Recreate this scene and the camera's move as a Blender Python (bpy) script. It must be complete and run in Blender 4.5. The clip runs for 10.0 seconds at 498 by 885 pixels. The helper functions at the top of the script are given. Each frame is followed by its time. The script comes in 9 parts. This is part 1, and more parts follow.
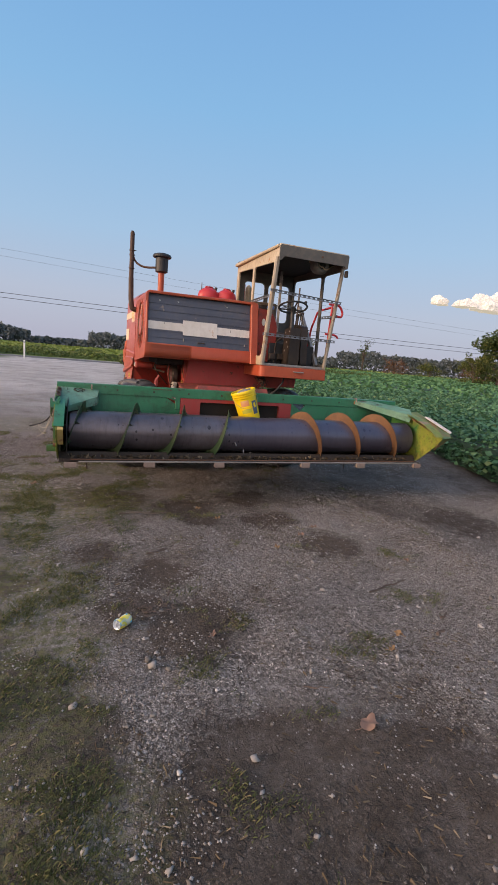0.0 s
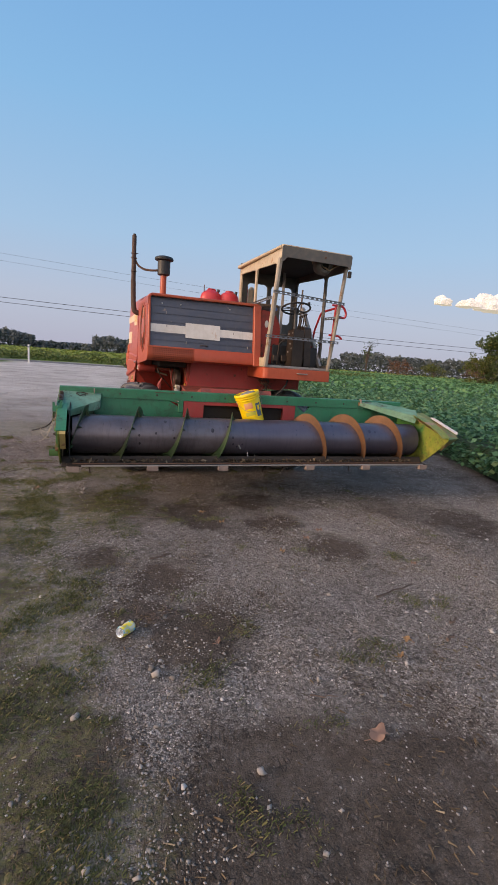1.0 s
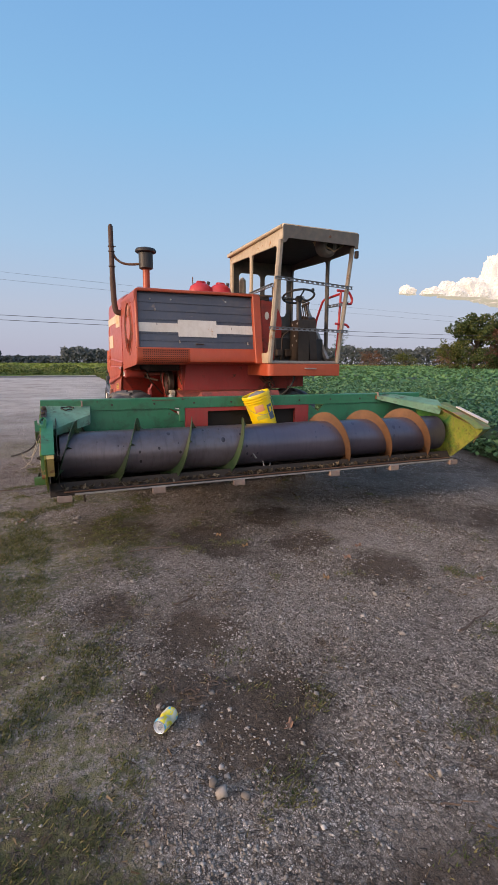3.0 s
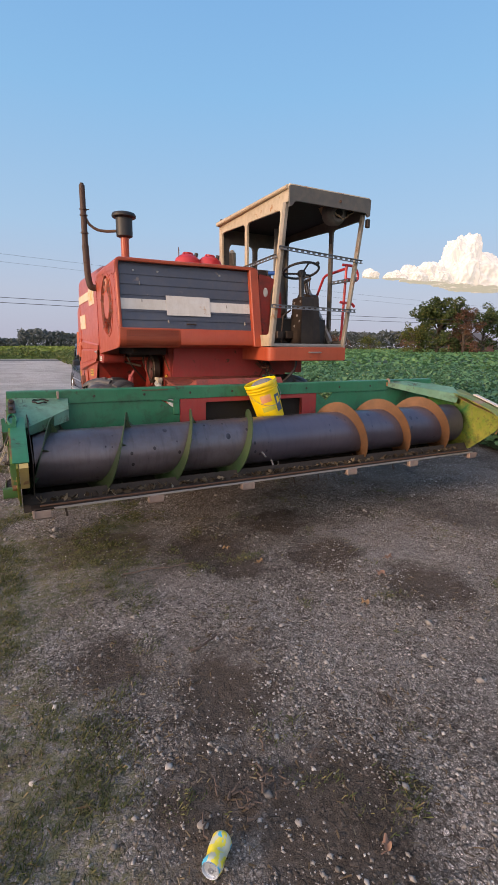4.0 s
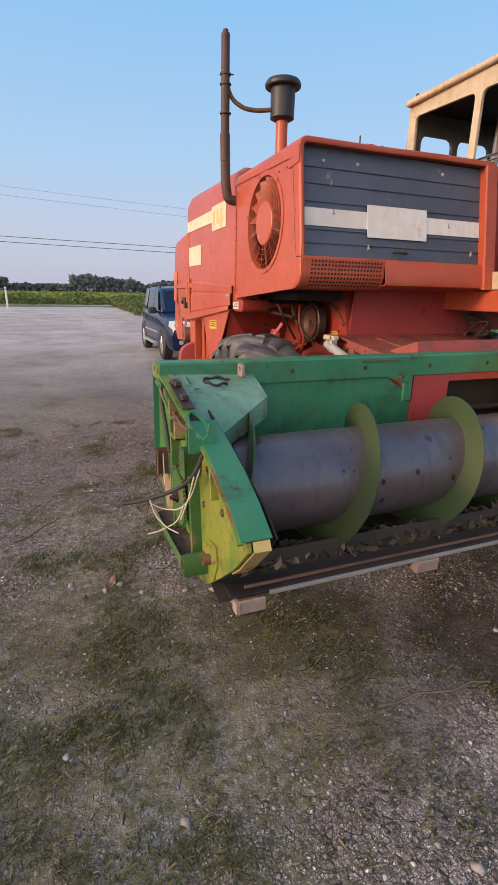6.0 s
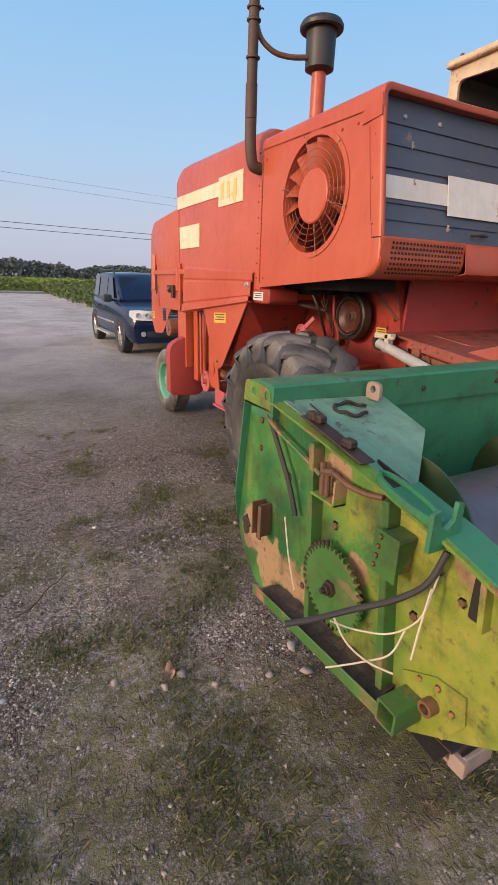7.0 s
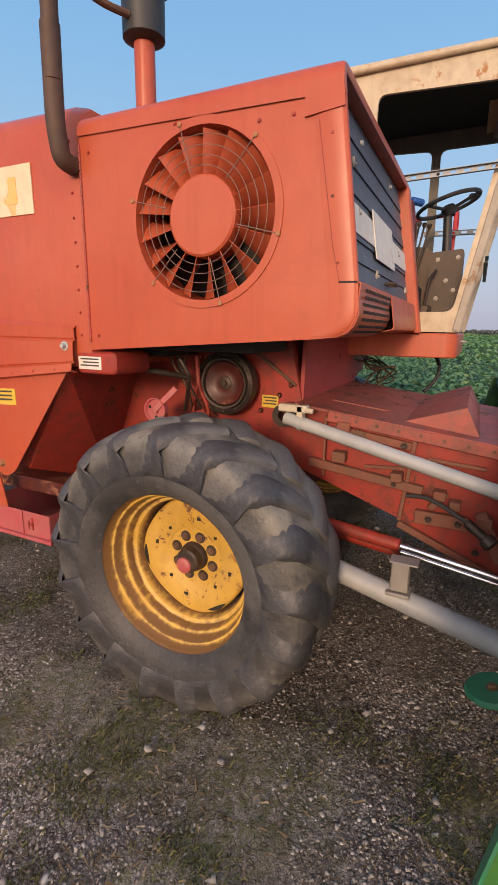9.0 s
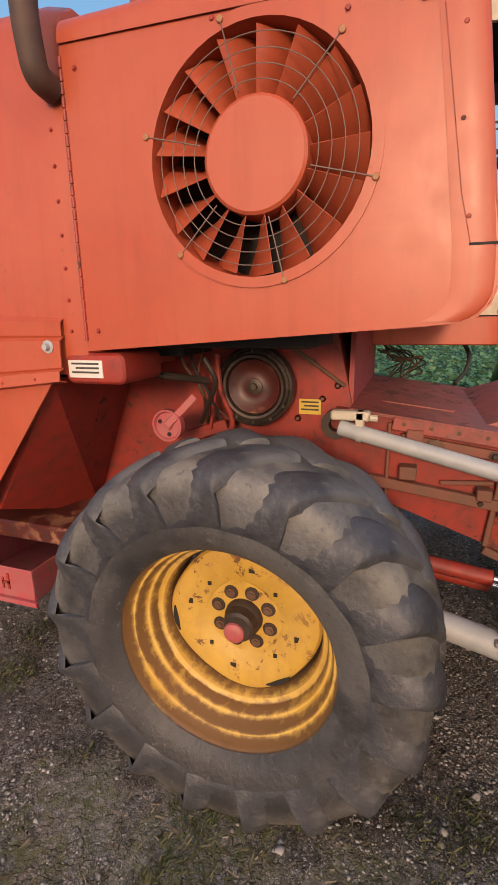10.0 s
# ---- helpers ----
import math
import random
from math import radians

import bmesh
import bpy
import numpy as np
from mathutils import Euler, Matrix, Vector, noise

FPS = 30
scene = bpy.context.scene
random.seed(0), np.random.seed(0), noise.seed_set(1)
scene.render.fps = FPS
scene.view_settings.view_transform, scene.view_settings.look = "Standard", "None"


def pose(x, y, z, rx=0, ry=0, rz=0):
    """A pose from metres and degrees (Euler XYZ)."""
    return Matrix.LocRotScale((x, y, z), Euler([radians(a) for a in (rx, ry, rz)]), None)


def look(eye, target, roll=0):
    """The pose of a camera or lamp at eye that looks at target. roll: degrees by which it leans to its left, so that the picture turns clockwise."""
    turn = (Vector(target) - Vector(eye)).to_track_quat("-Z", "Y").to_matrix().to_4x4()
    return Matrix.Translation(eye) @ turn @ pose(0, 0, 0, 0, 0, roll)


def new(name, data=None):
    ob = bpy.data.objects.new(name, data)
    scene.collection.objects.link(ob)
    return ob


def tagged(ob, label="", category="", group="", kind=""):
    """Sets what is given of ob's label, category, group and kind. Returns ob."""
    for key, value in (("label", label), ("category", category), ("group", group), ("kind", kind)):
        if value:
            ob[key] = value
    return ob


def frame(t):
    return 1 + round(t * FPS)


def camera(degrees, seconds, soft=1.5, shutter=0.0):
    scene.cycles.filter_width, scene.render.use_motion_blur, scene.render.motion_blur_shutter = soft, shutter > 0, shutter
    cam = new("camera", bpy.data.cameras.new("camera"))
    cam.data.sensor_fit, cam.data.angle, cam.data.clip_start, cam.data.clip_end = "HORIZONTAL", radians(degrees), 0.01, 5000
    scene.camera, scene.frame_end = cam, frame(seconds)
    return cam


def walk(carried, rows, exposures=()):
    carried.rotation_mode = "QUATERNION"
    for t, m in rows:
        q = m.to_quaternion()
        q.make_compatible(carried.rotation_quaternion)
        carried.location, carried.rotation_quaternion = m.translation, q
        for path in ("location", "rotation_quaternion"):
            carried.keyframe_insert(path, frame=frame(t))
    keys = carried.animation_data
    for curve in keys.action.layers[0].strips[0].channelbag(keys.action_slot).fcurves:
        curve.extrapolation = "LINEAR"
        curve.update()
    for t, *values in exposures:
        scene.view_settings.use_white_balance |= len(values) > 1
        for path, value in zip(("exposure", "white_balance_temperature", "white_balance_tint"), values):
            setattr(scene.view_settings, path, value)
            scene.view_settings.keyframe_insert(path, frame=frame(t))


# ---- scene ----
cam = camera(56.0, 10.0, soft=1.0)
PATH = [
    (0, (0.216, 0.013, 1.589), (0.904, 1.858, 1.241), 4.9),
    (0.5, (0.232, 0.035, 1.584), (0.912, 1.883, 1.233), 4.6),
    (1, (0.235, 0.057, 1.586), (0.906, 1.91, 1.246), 4.3),
    (1.5, (0.217, 0.072, 1.585), (0.883, 1.928, 1.253), 3.9),
    (2, (0.162, 0.154, 1.563), (0.825, 2.011, 1.229), 3.0),
    (2.5, (0.173, 0.43, 1.536), (0.835, 2.291, 1.22), 1.3),
    (3.8, (0.022, 1.392, 1.533), (0.92, 3.137, 1.149), 0.4),
    (4, (0.05, 1.52, 1.531), (0.933, 3.269, 1.129), 0.5),
    (4.5, (0.062, 1.955, 1.513), (0.861, 3.732, 1.059), 0.9),
    (5, (-0.1, 2.432, 1.473), (0.614, 4.221, 0.934), 1.0),
    (5.5, (-0.248, 2.897, 1.471), (0.405, 4.695, 0.89), 0.8),
    (5.7, (-0.277, 3.123, 1.467), (0.383, 4.915, 0.874), 0.9),
    (6.8, (-0.644, 4.059, 1.505), (0.223, 5.745, 0.868), 1.8),
    (7, (-0.693, 4.249, 1.467), (0.224, 5.905, 0.821), 1.8),
    (7.5, (-0.843, 4.753, 1.482), (0.219, 6.302, 0.794), 2.1),
    (8, (-0.96, 5.15, 1.504), (0.363, 6.49, 0.831), 1.8),
    (8.5, (-0.789, 5.447, 1.488), (0.792, 6.538, 0.929), 1.6),
    (9, (-0.592, 5.689, 1.539), (1.162, 6.524, 1.066), 0.9),
    (9.5, (-0.443, 5.949, 1.54), (1.39, 6.6, 1.074), 0.2),
    (10, (-0.283, 6.232, 1.527), (1.546, 6.863, 1.021), -0.8),
]
walk(cam, [(t, look(eye, target, roll)) for t, eye, target, roll in PATH],
     exposures=((0, 0.20), (2.5, 0.24), (4.5, 0.30), (5.5, 0.42), (7.0, 0.38), (7.5, 0.40), (8.0, 0.30), (8.5, 0.32), (9.5, 0.15), (10, 0.20)))

# ---- world, sun, exposure ----
SUN_DIR = Vector((-0.96, -0.12, 0.23)).normalized()
world = bpy.data.worlds.new("evening_sky")
scene.world = world
world.use_nodes = True
wn, wl = world.node_tree.nodes, world.node_tree.links
wn.clear()
w_out = wn.new("ShaderNodeOutputWorld")
w_bg = wn.new("ShaderNodeBackground")
w_sky = wn.new("ShaderNodeTexSky")
w_sky.sky_type = "NISHITA"
w_sky.sun_disc = False
w_sky.sun_elevation = math.asin(SUN_DIR.z)
w_sky.sun_rotation = math.atan2(SUN_DIR.x, SUN_DIR.y)
w_sky.dust_density = 2.0
w_tc = wn.new("ShaderNodeTexCoord")
w_sep = wn.new("ShaderNodeSeparateXYZ")
wl.new(w_tc.outputs["Generated"], w_sep.inputs[0])
w_ramp = wn.new("ShaderNodeValToRGB")
w_ramp.color_ramp.elements[0].position = 0.0
w_ramp.color_ramp.elements[0].color = (0.44, 0.44, 0.56, 1)
w_ramp.color_ramp.elements[1].position = 1.0
w_ramp.color_ramp.elements[1].color = (0.13, 0.30, 0.60, 1)
for p, c in ((0.10, (0.45, 0.50, 0.635)), (0.22, (0.36, 0.525, 0.73)), (0.42, (0.245, 0.475, 0.755)), (0.62, (0.175, 0.385, 0.71))):
    e = w_ramp.color_ramp.elements.new(p)
    e.color = (*c, 1)
wl.new(w_sep.outputs["Z"], w_ramp.inputs[0])
w_scale = wn.new("ShaderNodeMix")
w_scale.data_type, w_scale.blend_type = "RGBA", "MULTIPLY"
w_scale.inputs["Factor"].default_value = 1.0
w_scale.inputs["B"].default_value = (0.085, 0.085, 0.085, 1)
wl.new(w_sky.outputs[0], w_scale.inputs["A"])
w_mix = wn.new("ShaderNodeMix")
w_mix.data_type = "RGBA"
w_mix.inputs["Factor"].default_value = 0.85
wl.new(w_scale.outputs["Result"], w_mix.inputs["A"])
wl.new(w_ramp.outputs[0], w_mix.inputs["B"])
# evening glow: added warm brightness in the unseen sky, set south of the low sun to lift front faces
w_dot = wn.new("ShaderNodeVectorMath")
w_dot.operation = "DOT_PRODUCT"
w_dot.inputs[1].default_value = Vector((SUN_DIR.x, SUN_DIR.y - 0.30, 0.14)).normalized()
wl.new(w_tc.outputs["Generated"], w_dot.inputs[0])
w_glow = wn.new("ShaderNodeMapRange")
w_glow.interpolation_type = "SMOOTHSTEP"
w_glow.inputs["From Min"].default_value, w_glow.inputs["From Max"].default_value = 0.02, 1.0
wl.new(w_dot.outputs["Value"], w_glow.inputs["Value"])
w_warm = wn.new("ShaderNodeMix")
w_warm.data_type, w_warm.blend_type = "RGBA", "ADD"
w_warm.inputs["B"].default_value = (1.75, 1.22, 0.86, 1)
wl.new(w_glow.outputs[0], w_warm.inputs["Factor"])
wl.new(w_mix.outputs["Result"], w_warm.inputs["A"])
wl.new(w_warm.outputs["Result"], w_bg.inputs[0])
w_bg.inputs[1].default_value = 1.0
wl.new(w_bg.outputs[0], w_out.inputs[0])

sun_data = bpy.data.lights.new("sun", "SUN")
sun_data.energy, sun_data.angle, sun_data.color = 2.3, radians(10.0), (1.0, 0.66, 0.42)
sun = new("sun", sun_data)
sun.matrix_basis = look(SUN_DIR * 50, (0, 0, 0))


# ---- mesh tools ----
def crease(bm, angle=35.0):
    """Smooth shading with sharp edges past the angle."""
    bm.normal_update()
    lim = radians(angle)
    for f in bm.faces:
        f.smooth = True
    for e in bm.edges:
        e.smooth = len(e.link_faces) == 2 and e.calc_face_angle(0.0) < lim


def thicken(bm, t):
    """Gives a bent sheet its thickness, inwards from the side its faces look to."""
    bm.normal_update()
    bmesh.ops.recalc_face_normals(bm, faces=bm.faces)
    bm.normal_update()
    bmesh.ops.solidify(bm, geom=bm.faces[:], thickness=t)
    bmesh.ops.recalc_face_normals(bm, faces=bm.faces)


def part(name, bm, material, parent=None, label="", angle=35.0, kind=""):
    """Links a bmesh, in world places, as one mesh object under its thing or part."""
    crease(bm, angle)
    me = bpy.data.meshes.new(name)
    bm.to_mesh(me)
    bm.free()
    me.materials.append(material)
    ob = new(name, me)
    if parent is not None:
        ob.parent = parent
        if parent.parent is None:
            ob.matrix_parent_inverse = parent.matrix_basis.inverted()
    return tagged(ob, label, kind=kind)


def thing(name, at, label, category, group="", kind=""):
    ob = new(name)
    ob.empty_display_size = 0.2
    ob.matrix_basis = Matrix.Translation(at)
    return tagged(ob, label, category, group, kind)


def solid(name, bm, material, label, category, at=None, group="", kind="", angle=35.0):
    """A thing that is one mesh."""
    if at is not None:
        bmesh.ops.translate(bm, verts=bm.verts, vec=-Vector(at))
    ob = part(name, bm, material, None, "", angle)
    if at is not None:
        ob.matrix_basis = Matrix.Translation(at)
    return tagged(ob, label, category, group, kind)


def bevel(bm, edges, w, seg=1):
    if w > 0 and edges:
        bmesh.ops.bevel(bm, geom=edges, offset=w, segments=seg, affect="EDGES", profile=0.6, clamp_overlap=True)


def box(bm, x0, x1, y0, y1, z0, z1, b=0.004, seg=1, m=None):
    vs = [bm.verts.new(v) for v in ((x0, y0, z0), (x1, y0, z0), (x1, y1, z0), (x0, y1, z0), (x0, y0, z1), (x1, y0, z1), (x1, y1, z1), (x0, y1, z1))]
    fs = [bm.faces.new([vs[i] for i in q]) for q in ((3, 2, 1, 0), (4, 5, 6, 7), (0, 1, 5, 4), (1, 2, 6, 5), (2, 3, 7, 6), (3, 0, 4, 7))]
    if m is not None:
        bmesh.ops.transform(bm, matrix=m, verts=vs)
    if b:
        bevel(bm, list({e for f in fs for e in f.edges}), b, seg)
    return bm


def bar(bm, p, q, w, h, b=0.003, up=(0, 0, 1)):
    """A rectangular bar from p to q, w across and h along up."""
    p, q = Vector(p), Vector(q)
    d = (q - p).normalized()
    u = Vector(up)
    s = d.cross(u)
    if s.length < 1e-4:
        s = d.cross(Vector((1, 0, 0)))
    s.normalize()
    u = s.cross(d)
    m = Matrix((( s.x, d.x, u.x, p.x), (s.y, d.y, u.y, p.y), (s.z, d.z, u.z, p.z), (0, 0, 0, 1)))
    return box(bm, -w / 2, w / 2, 0, (q - p).length, -h / 2, h / 2, b, 1, m)


def axis_matrix(p, d):
    """Local z along d, at p."""
    return Matrix.Translation(p) @ Vector(d).to_track_quat("Z", "Y").to_matrix().to_4x4()


def lathe(bm, profile, m, n=32, a0=0.0, a1=2 * math.pi, close=False):
    """Turns (radius, height) pairs round the local z axis of m."""
    full = abs(a1 - a0 - 2 * math.pi) < 1e-6
    k = n if full else n + 1
    rings = []
    for r, h in profile:
        if r < 1e-6:
            rings.append([bm.verts.new(m @ Vector((0, 0, h)))] * k)
        else:
            rings.append([bm.verts.new(m @ Vector((r * math.cos(a0 + (a1 - a0) * i / n), r * math.sin(a0 + (a1 - a0) * i / n), h))) for i in range(k)])
    pairs = list(zip(rings, rings[1:])) + ([(rings[-1], rings[0])] if close else [])
    for A, B in pairs:
        for i in range(n):
            j = (i + 1) % k
            q = []
            for v in (A[i], A[j], B[j], B[i]):
                if v not in q:
                    q.append(v)
            if len(q) > 2:
                bm.faces.new(q)
    return bm


def cyl(bm, p, q, r0, r1=None, n=20):
    p, q = Vector(p), Vector(q)
    r1 = r0 if r1 is None else r1
    L = (q - p).length
    c = min(0.003, 0.2 * r0, 0.2 * r1)
    return lathe(bm, [(0, 0), (r0 - c, 0), (r0, c), (r1, L - c), (r1 - c, L), (0, L)], axis_matrix(p, q - p), n)


def ring(bm, at, d, r_out, r_in, depth, n=32):
    return lathe(bm, [(r_in, 0), (r_out, 0), (r_out, depth), (r_in, depth)], axis_matrix(at, d), n, close=True)


def rounded_path(pts, r=0.05, seg=5):
    """A polyline with its inner corners rounded."""
    P = [Vector(p) for p in pts]
    out = [P[0]]
    for a, b, c in zip(P, P[1:], P[2:]):
        k = min(r, (b - a).length * 0.45, (c - b).length * 0.45)
        s, e = b + (a - b).normalized() * k, b + (c - b).normalized() * k
        for i in range(seg + 1):
            t = i / seg
            out.append(s * (1 - t) ** 2 + b * 2 * t * (1 - t) + e * t * t)
    return out + [P[-1]]


def tube(bm, pts, r, n=10, caps=True):
    """A round tube along points; r may be a list."""
    P = [Vector(p) for p in pts]
    R = r if isinstance(r, (list, tuple)) else [r] * len(P)
    side = None
    rings = []
    for i, p in enumerate(P):
        d = (P[min(i + 1, len(P) - 1)] - P[max(i - 1, 0)]).normalized()
        if side is None:
            side = d.orthogonal().normalized()
        side = (side - d * side.dot(d)).normalized()
        up = d.cross(side)
        rings.append([bm.verts.new(p + (side * math.cos(2 * math.pi * k / n) + up * math.sin(2 * math.pi * k / n)) * R[i]) for k in range(n)])
    for A, B in zip(rings, rings[1:]):
        for k in range(n):
            bm.faces.new((A[k], A[(k + 1) % n], B[(k + 1) % n], B[k]))
    if caps:
        bm.faces.new(rings[0][::-1])
        bm.faces.new(rings[-1])
    return bm


AXES = {"x": Matrix(((0, 0, 1, 0), (1, 0, 0, 0), (0, 1, 0, 0), (0, 0, 0, 1))),
        "y": Matrix(((1, 0, 0, 0), (0, 0, 1, 0), (0, 1, 0, 0), (0, 0, 0, 1))),
        "z": Matrix.Identity(4)}


def plate(bm, outer, holes, axis, a, b, m=None):
    """A flat sheet with holes: outline in the plane across axis (x: y,z; y: x,z; z: x,y), from a to b along it."""
    t = bmesh.new()
    loops = []
    for loop in [outer] + list(holes):
        vs = [t.verts.new((u, v, 0)) for u, v in loop]
        loops.append([t.edges.new((vs[i], vs[(i + 1) % len(vs)])) for i in range(len(vs))])
    bmesh.ops.triangle_fill(t, edges=[e for l in loops for e in l], use_beauty=True, use_dissolve=False, normal=(0, 0, 1))
    bmesh.ops.dissolve_limit(t, angle_limit=0.01, verts=t.verts, edges=t.edges)
    got = bmesh.ops.extrude_face_region(t, geom=list(t.faces))
    bmesh.ops.translate(t, vec=(0, 0, b - a), verts=[g for g in got["geom"] if isinstance(g, bmesh.types.BMVert)])
    bmesh.ops.translate(t, vec=(0, 0, a), verts=t.verts)
    bmesh.ops.recalc_face_normals(t, faces=t.faces)
    mm = AXES[axis] if m is None else m @ AXES[axis]
    bmesh.ops.transform(t, matrix=mm, verts=t.verts)
    if mm.to_3x3().determinant() < 0:
        bmesh.ops.reverse_faces(t, faces=t.faces)
    me = bpy.data.meshes.new("tmp")
    t.to_mesh(me)
    t.free()
    bm.from_mesh(me)
    bpy.data.meshes.remove(me)
    return bm


def circle(cu, cv, r, n=24, rv=None):
    rv = r if rv is None else rv
    return [(cu + r * math.cos(2 * math.pi * i / n), cv + rv * math.sin(2 * math.pi * i / n)) for i in range(n)]


def roundrect(u0, u1, v0, v1, r=0.03, seg=4):
    out = []
    for cu, cv, a in ((u1 - r, v1 - r, 0), (u0 + r, v1 - r, 90), (u0 + r, v0 + r, 180), (u1 - r, v0 + r, 270)):
        for i in range(seg + 1):
            t = radians(a + 90 * i / seg)
            out.append((cu + r * math.cos(t), cv + r * math.sin(t)))
    return out


def roundpoly(pts, r=0.03, seg=4):
    """A closed 2D outline with rounded corners; a point may carry its own radius."""
    n, out = len(pts), []
    for i in range(n):
        a, b, c = Vector(pts[i - 1][:2]), Vector(pts[i][:2]), Vector(pts[(i + 1) % n][:2])
        rr = pts[i][2] if len(pts[i]) > 2 else r
        if rr <= 0:
            out.append(tuple(b))
            continue
        k = min(rr, (b - a).length * 0.45, (c - b).length * 0.45)
        s, e = b + (a - b).normalized() * k, b + (c - b).normalized() * k
        for j in range(seg + 1):
            t = j / seg
            out.append(tuple(s * (1 - t) ** 2 + b * 2 * t * (1 - t) + e * t * t))
    return out


def bolt(bm, at, d, r=0.010, h=0.007):
    return lathe(bm, [(0, h), (r * 0.75, h), (r, h * 0.6), (r, 0), (r * 1.5, 0), (r * 1.5, -0.002)], axis_matrix(at, d), 6)


def sheet_mesh(name, verts, faces, material):
    me = bpy.data.meshes.new(name)
    me.from_pydata(verts, [], faces)
    me.materials.append(material)
    return me

# ---- materials ----
def nodes_of(name):
    m = bpy.data.materials.new(name)
    m.use_nodes = True
    nt = m.node_tree
    return m, nt, nt.nodes["Principled BSDF"]


class Net:
    """Short hand for a material's nodes."""

    def __init__(self, name):
        self.m, self.nt, self.b = nodes_of(name)
        self.tc = self.nt.nodes.new("ShaderNodeTexCoord")
        self.obj = self.tc.outputs["Object"]

    def link(self, a, b):
        self.nt.links.new(a, b)

    def noise(self, scale, detail=4.0, rough=0.55, vec=None, dist=0.0):
        n = self.nt.nodes.new("ShaderNodeTexNoise")
        n.inputs["Scale"].default_value, n.inputs["Detail"].default_value = scale, detail
        n.inputs["Roughness"].default_value, n.inputs["Distortion"].default_value = rough, dist
        self.link(self.obj if vec is None else vec, n.inputs["Vector"])
        return n.outputs[0]

    def voronoi(self, scale, feature="F1", vec=None):
        n = self.nt.nodes.new("ShaderNodeTexVoronoi")
        n.feature = feature
        n.inputs["Scale"].default_value = scale
        self.link(self.obj if vec is None else vec, n.inputs["Vector"])
        return n

    def ramp(self, fac, *stops):
        n = self.nt.nodes.new("ShaderNodeValToRGB")
        el = n.color_ramp.elements
        while len(el) < len(stops):
            el.new(0.5)
        for e, (p, c) in zip(el, stops):
            e.position = p
            e.color = (*c, 1) if isinstance(c, (tuple, list)) else (c, c, c, 1)
        self.link(fac, n.inputs[0])
        return n.outputs[0]

    def mix(self, fac, a, b, blend="MIX"):
        n = self.nt.nodes.new("ShaderNodeMix")
        n.data_type, n.blend_type = "RGBA", blend
        for key, v in (("Factor", fac), ("A", a), ("B", b)):
            if isinstance(v, (int, float)):
                n.inputs[key].default_value = v if key == "Factor" else (v, v, v, 1)
            elif isinstance(v, (tuple, list)):
                n.inputs[key].default_value = (*v, 1)
            else:
                self.link(v, n.inputs[key])
        return n.outputs["Result"]

    def math(self, op, a, b=0.0, clamp=False):
        n = self.nt.nodes.new("ShaderNodeMath")
        n.operation, n.use_clamp = op, clamp
        for i, v in enumerate((a, b)):
            if isinstance(v, (int, float)):
                n.inputs[i].default_value = v
            else:
                self.link(v, n.inputs[i])
        return n.outputs[0]

    def stretch(self, sx, sy, sz):
        n = self.nt.nodes.new("ShaderNodeMapping")
        n.inputs["Scale"].default_value = (sx, sy, sz)
        self.link(self.obj, n.inputs["Vector"])
        return n.outputs[0]

    def bump(self, height, strength=0.3, distance=0.01):
        n = self.nt.nodes.new("ShaderNodeBump")
        n.inputs["Strength"].default_value, n.inputs["Distance"].default_value = strength, distance
        self.link(height, n.inputs["Height"])
        self.link(n.outputs[0], self.b.inputs["Normal"])

    def done(self, color=None, rough=None, metal=None, coat=None, spec=None):
        for key, v in (("Base Color", color), ("Roughness", rough), ("Metallic", metal), ("Coat Weight", coat), ("Specular IOR Level", spec)):
            if v is None:
                continue
            if isinstance(v, (int, float)):
                self.b.inputs[key].default_value = v
            elif isinstance(v, (tuple, list)):
                self.b.inputs[key].default_value = (*v, 1)
            else:
                self.link(v, self.b.inputs[key])
        return self.m


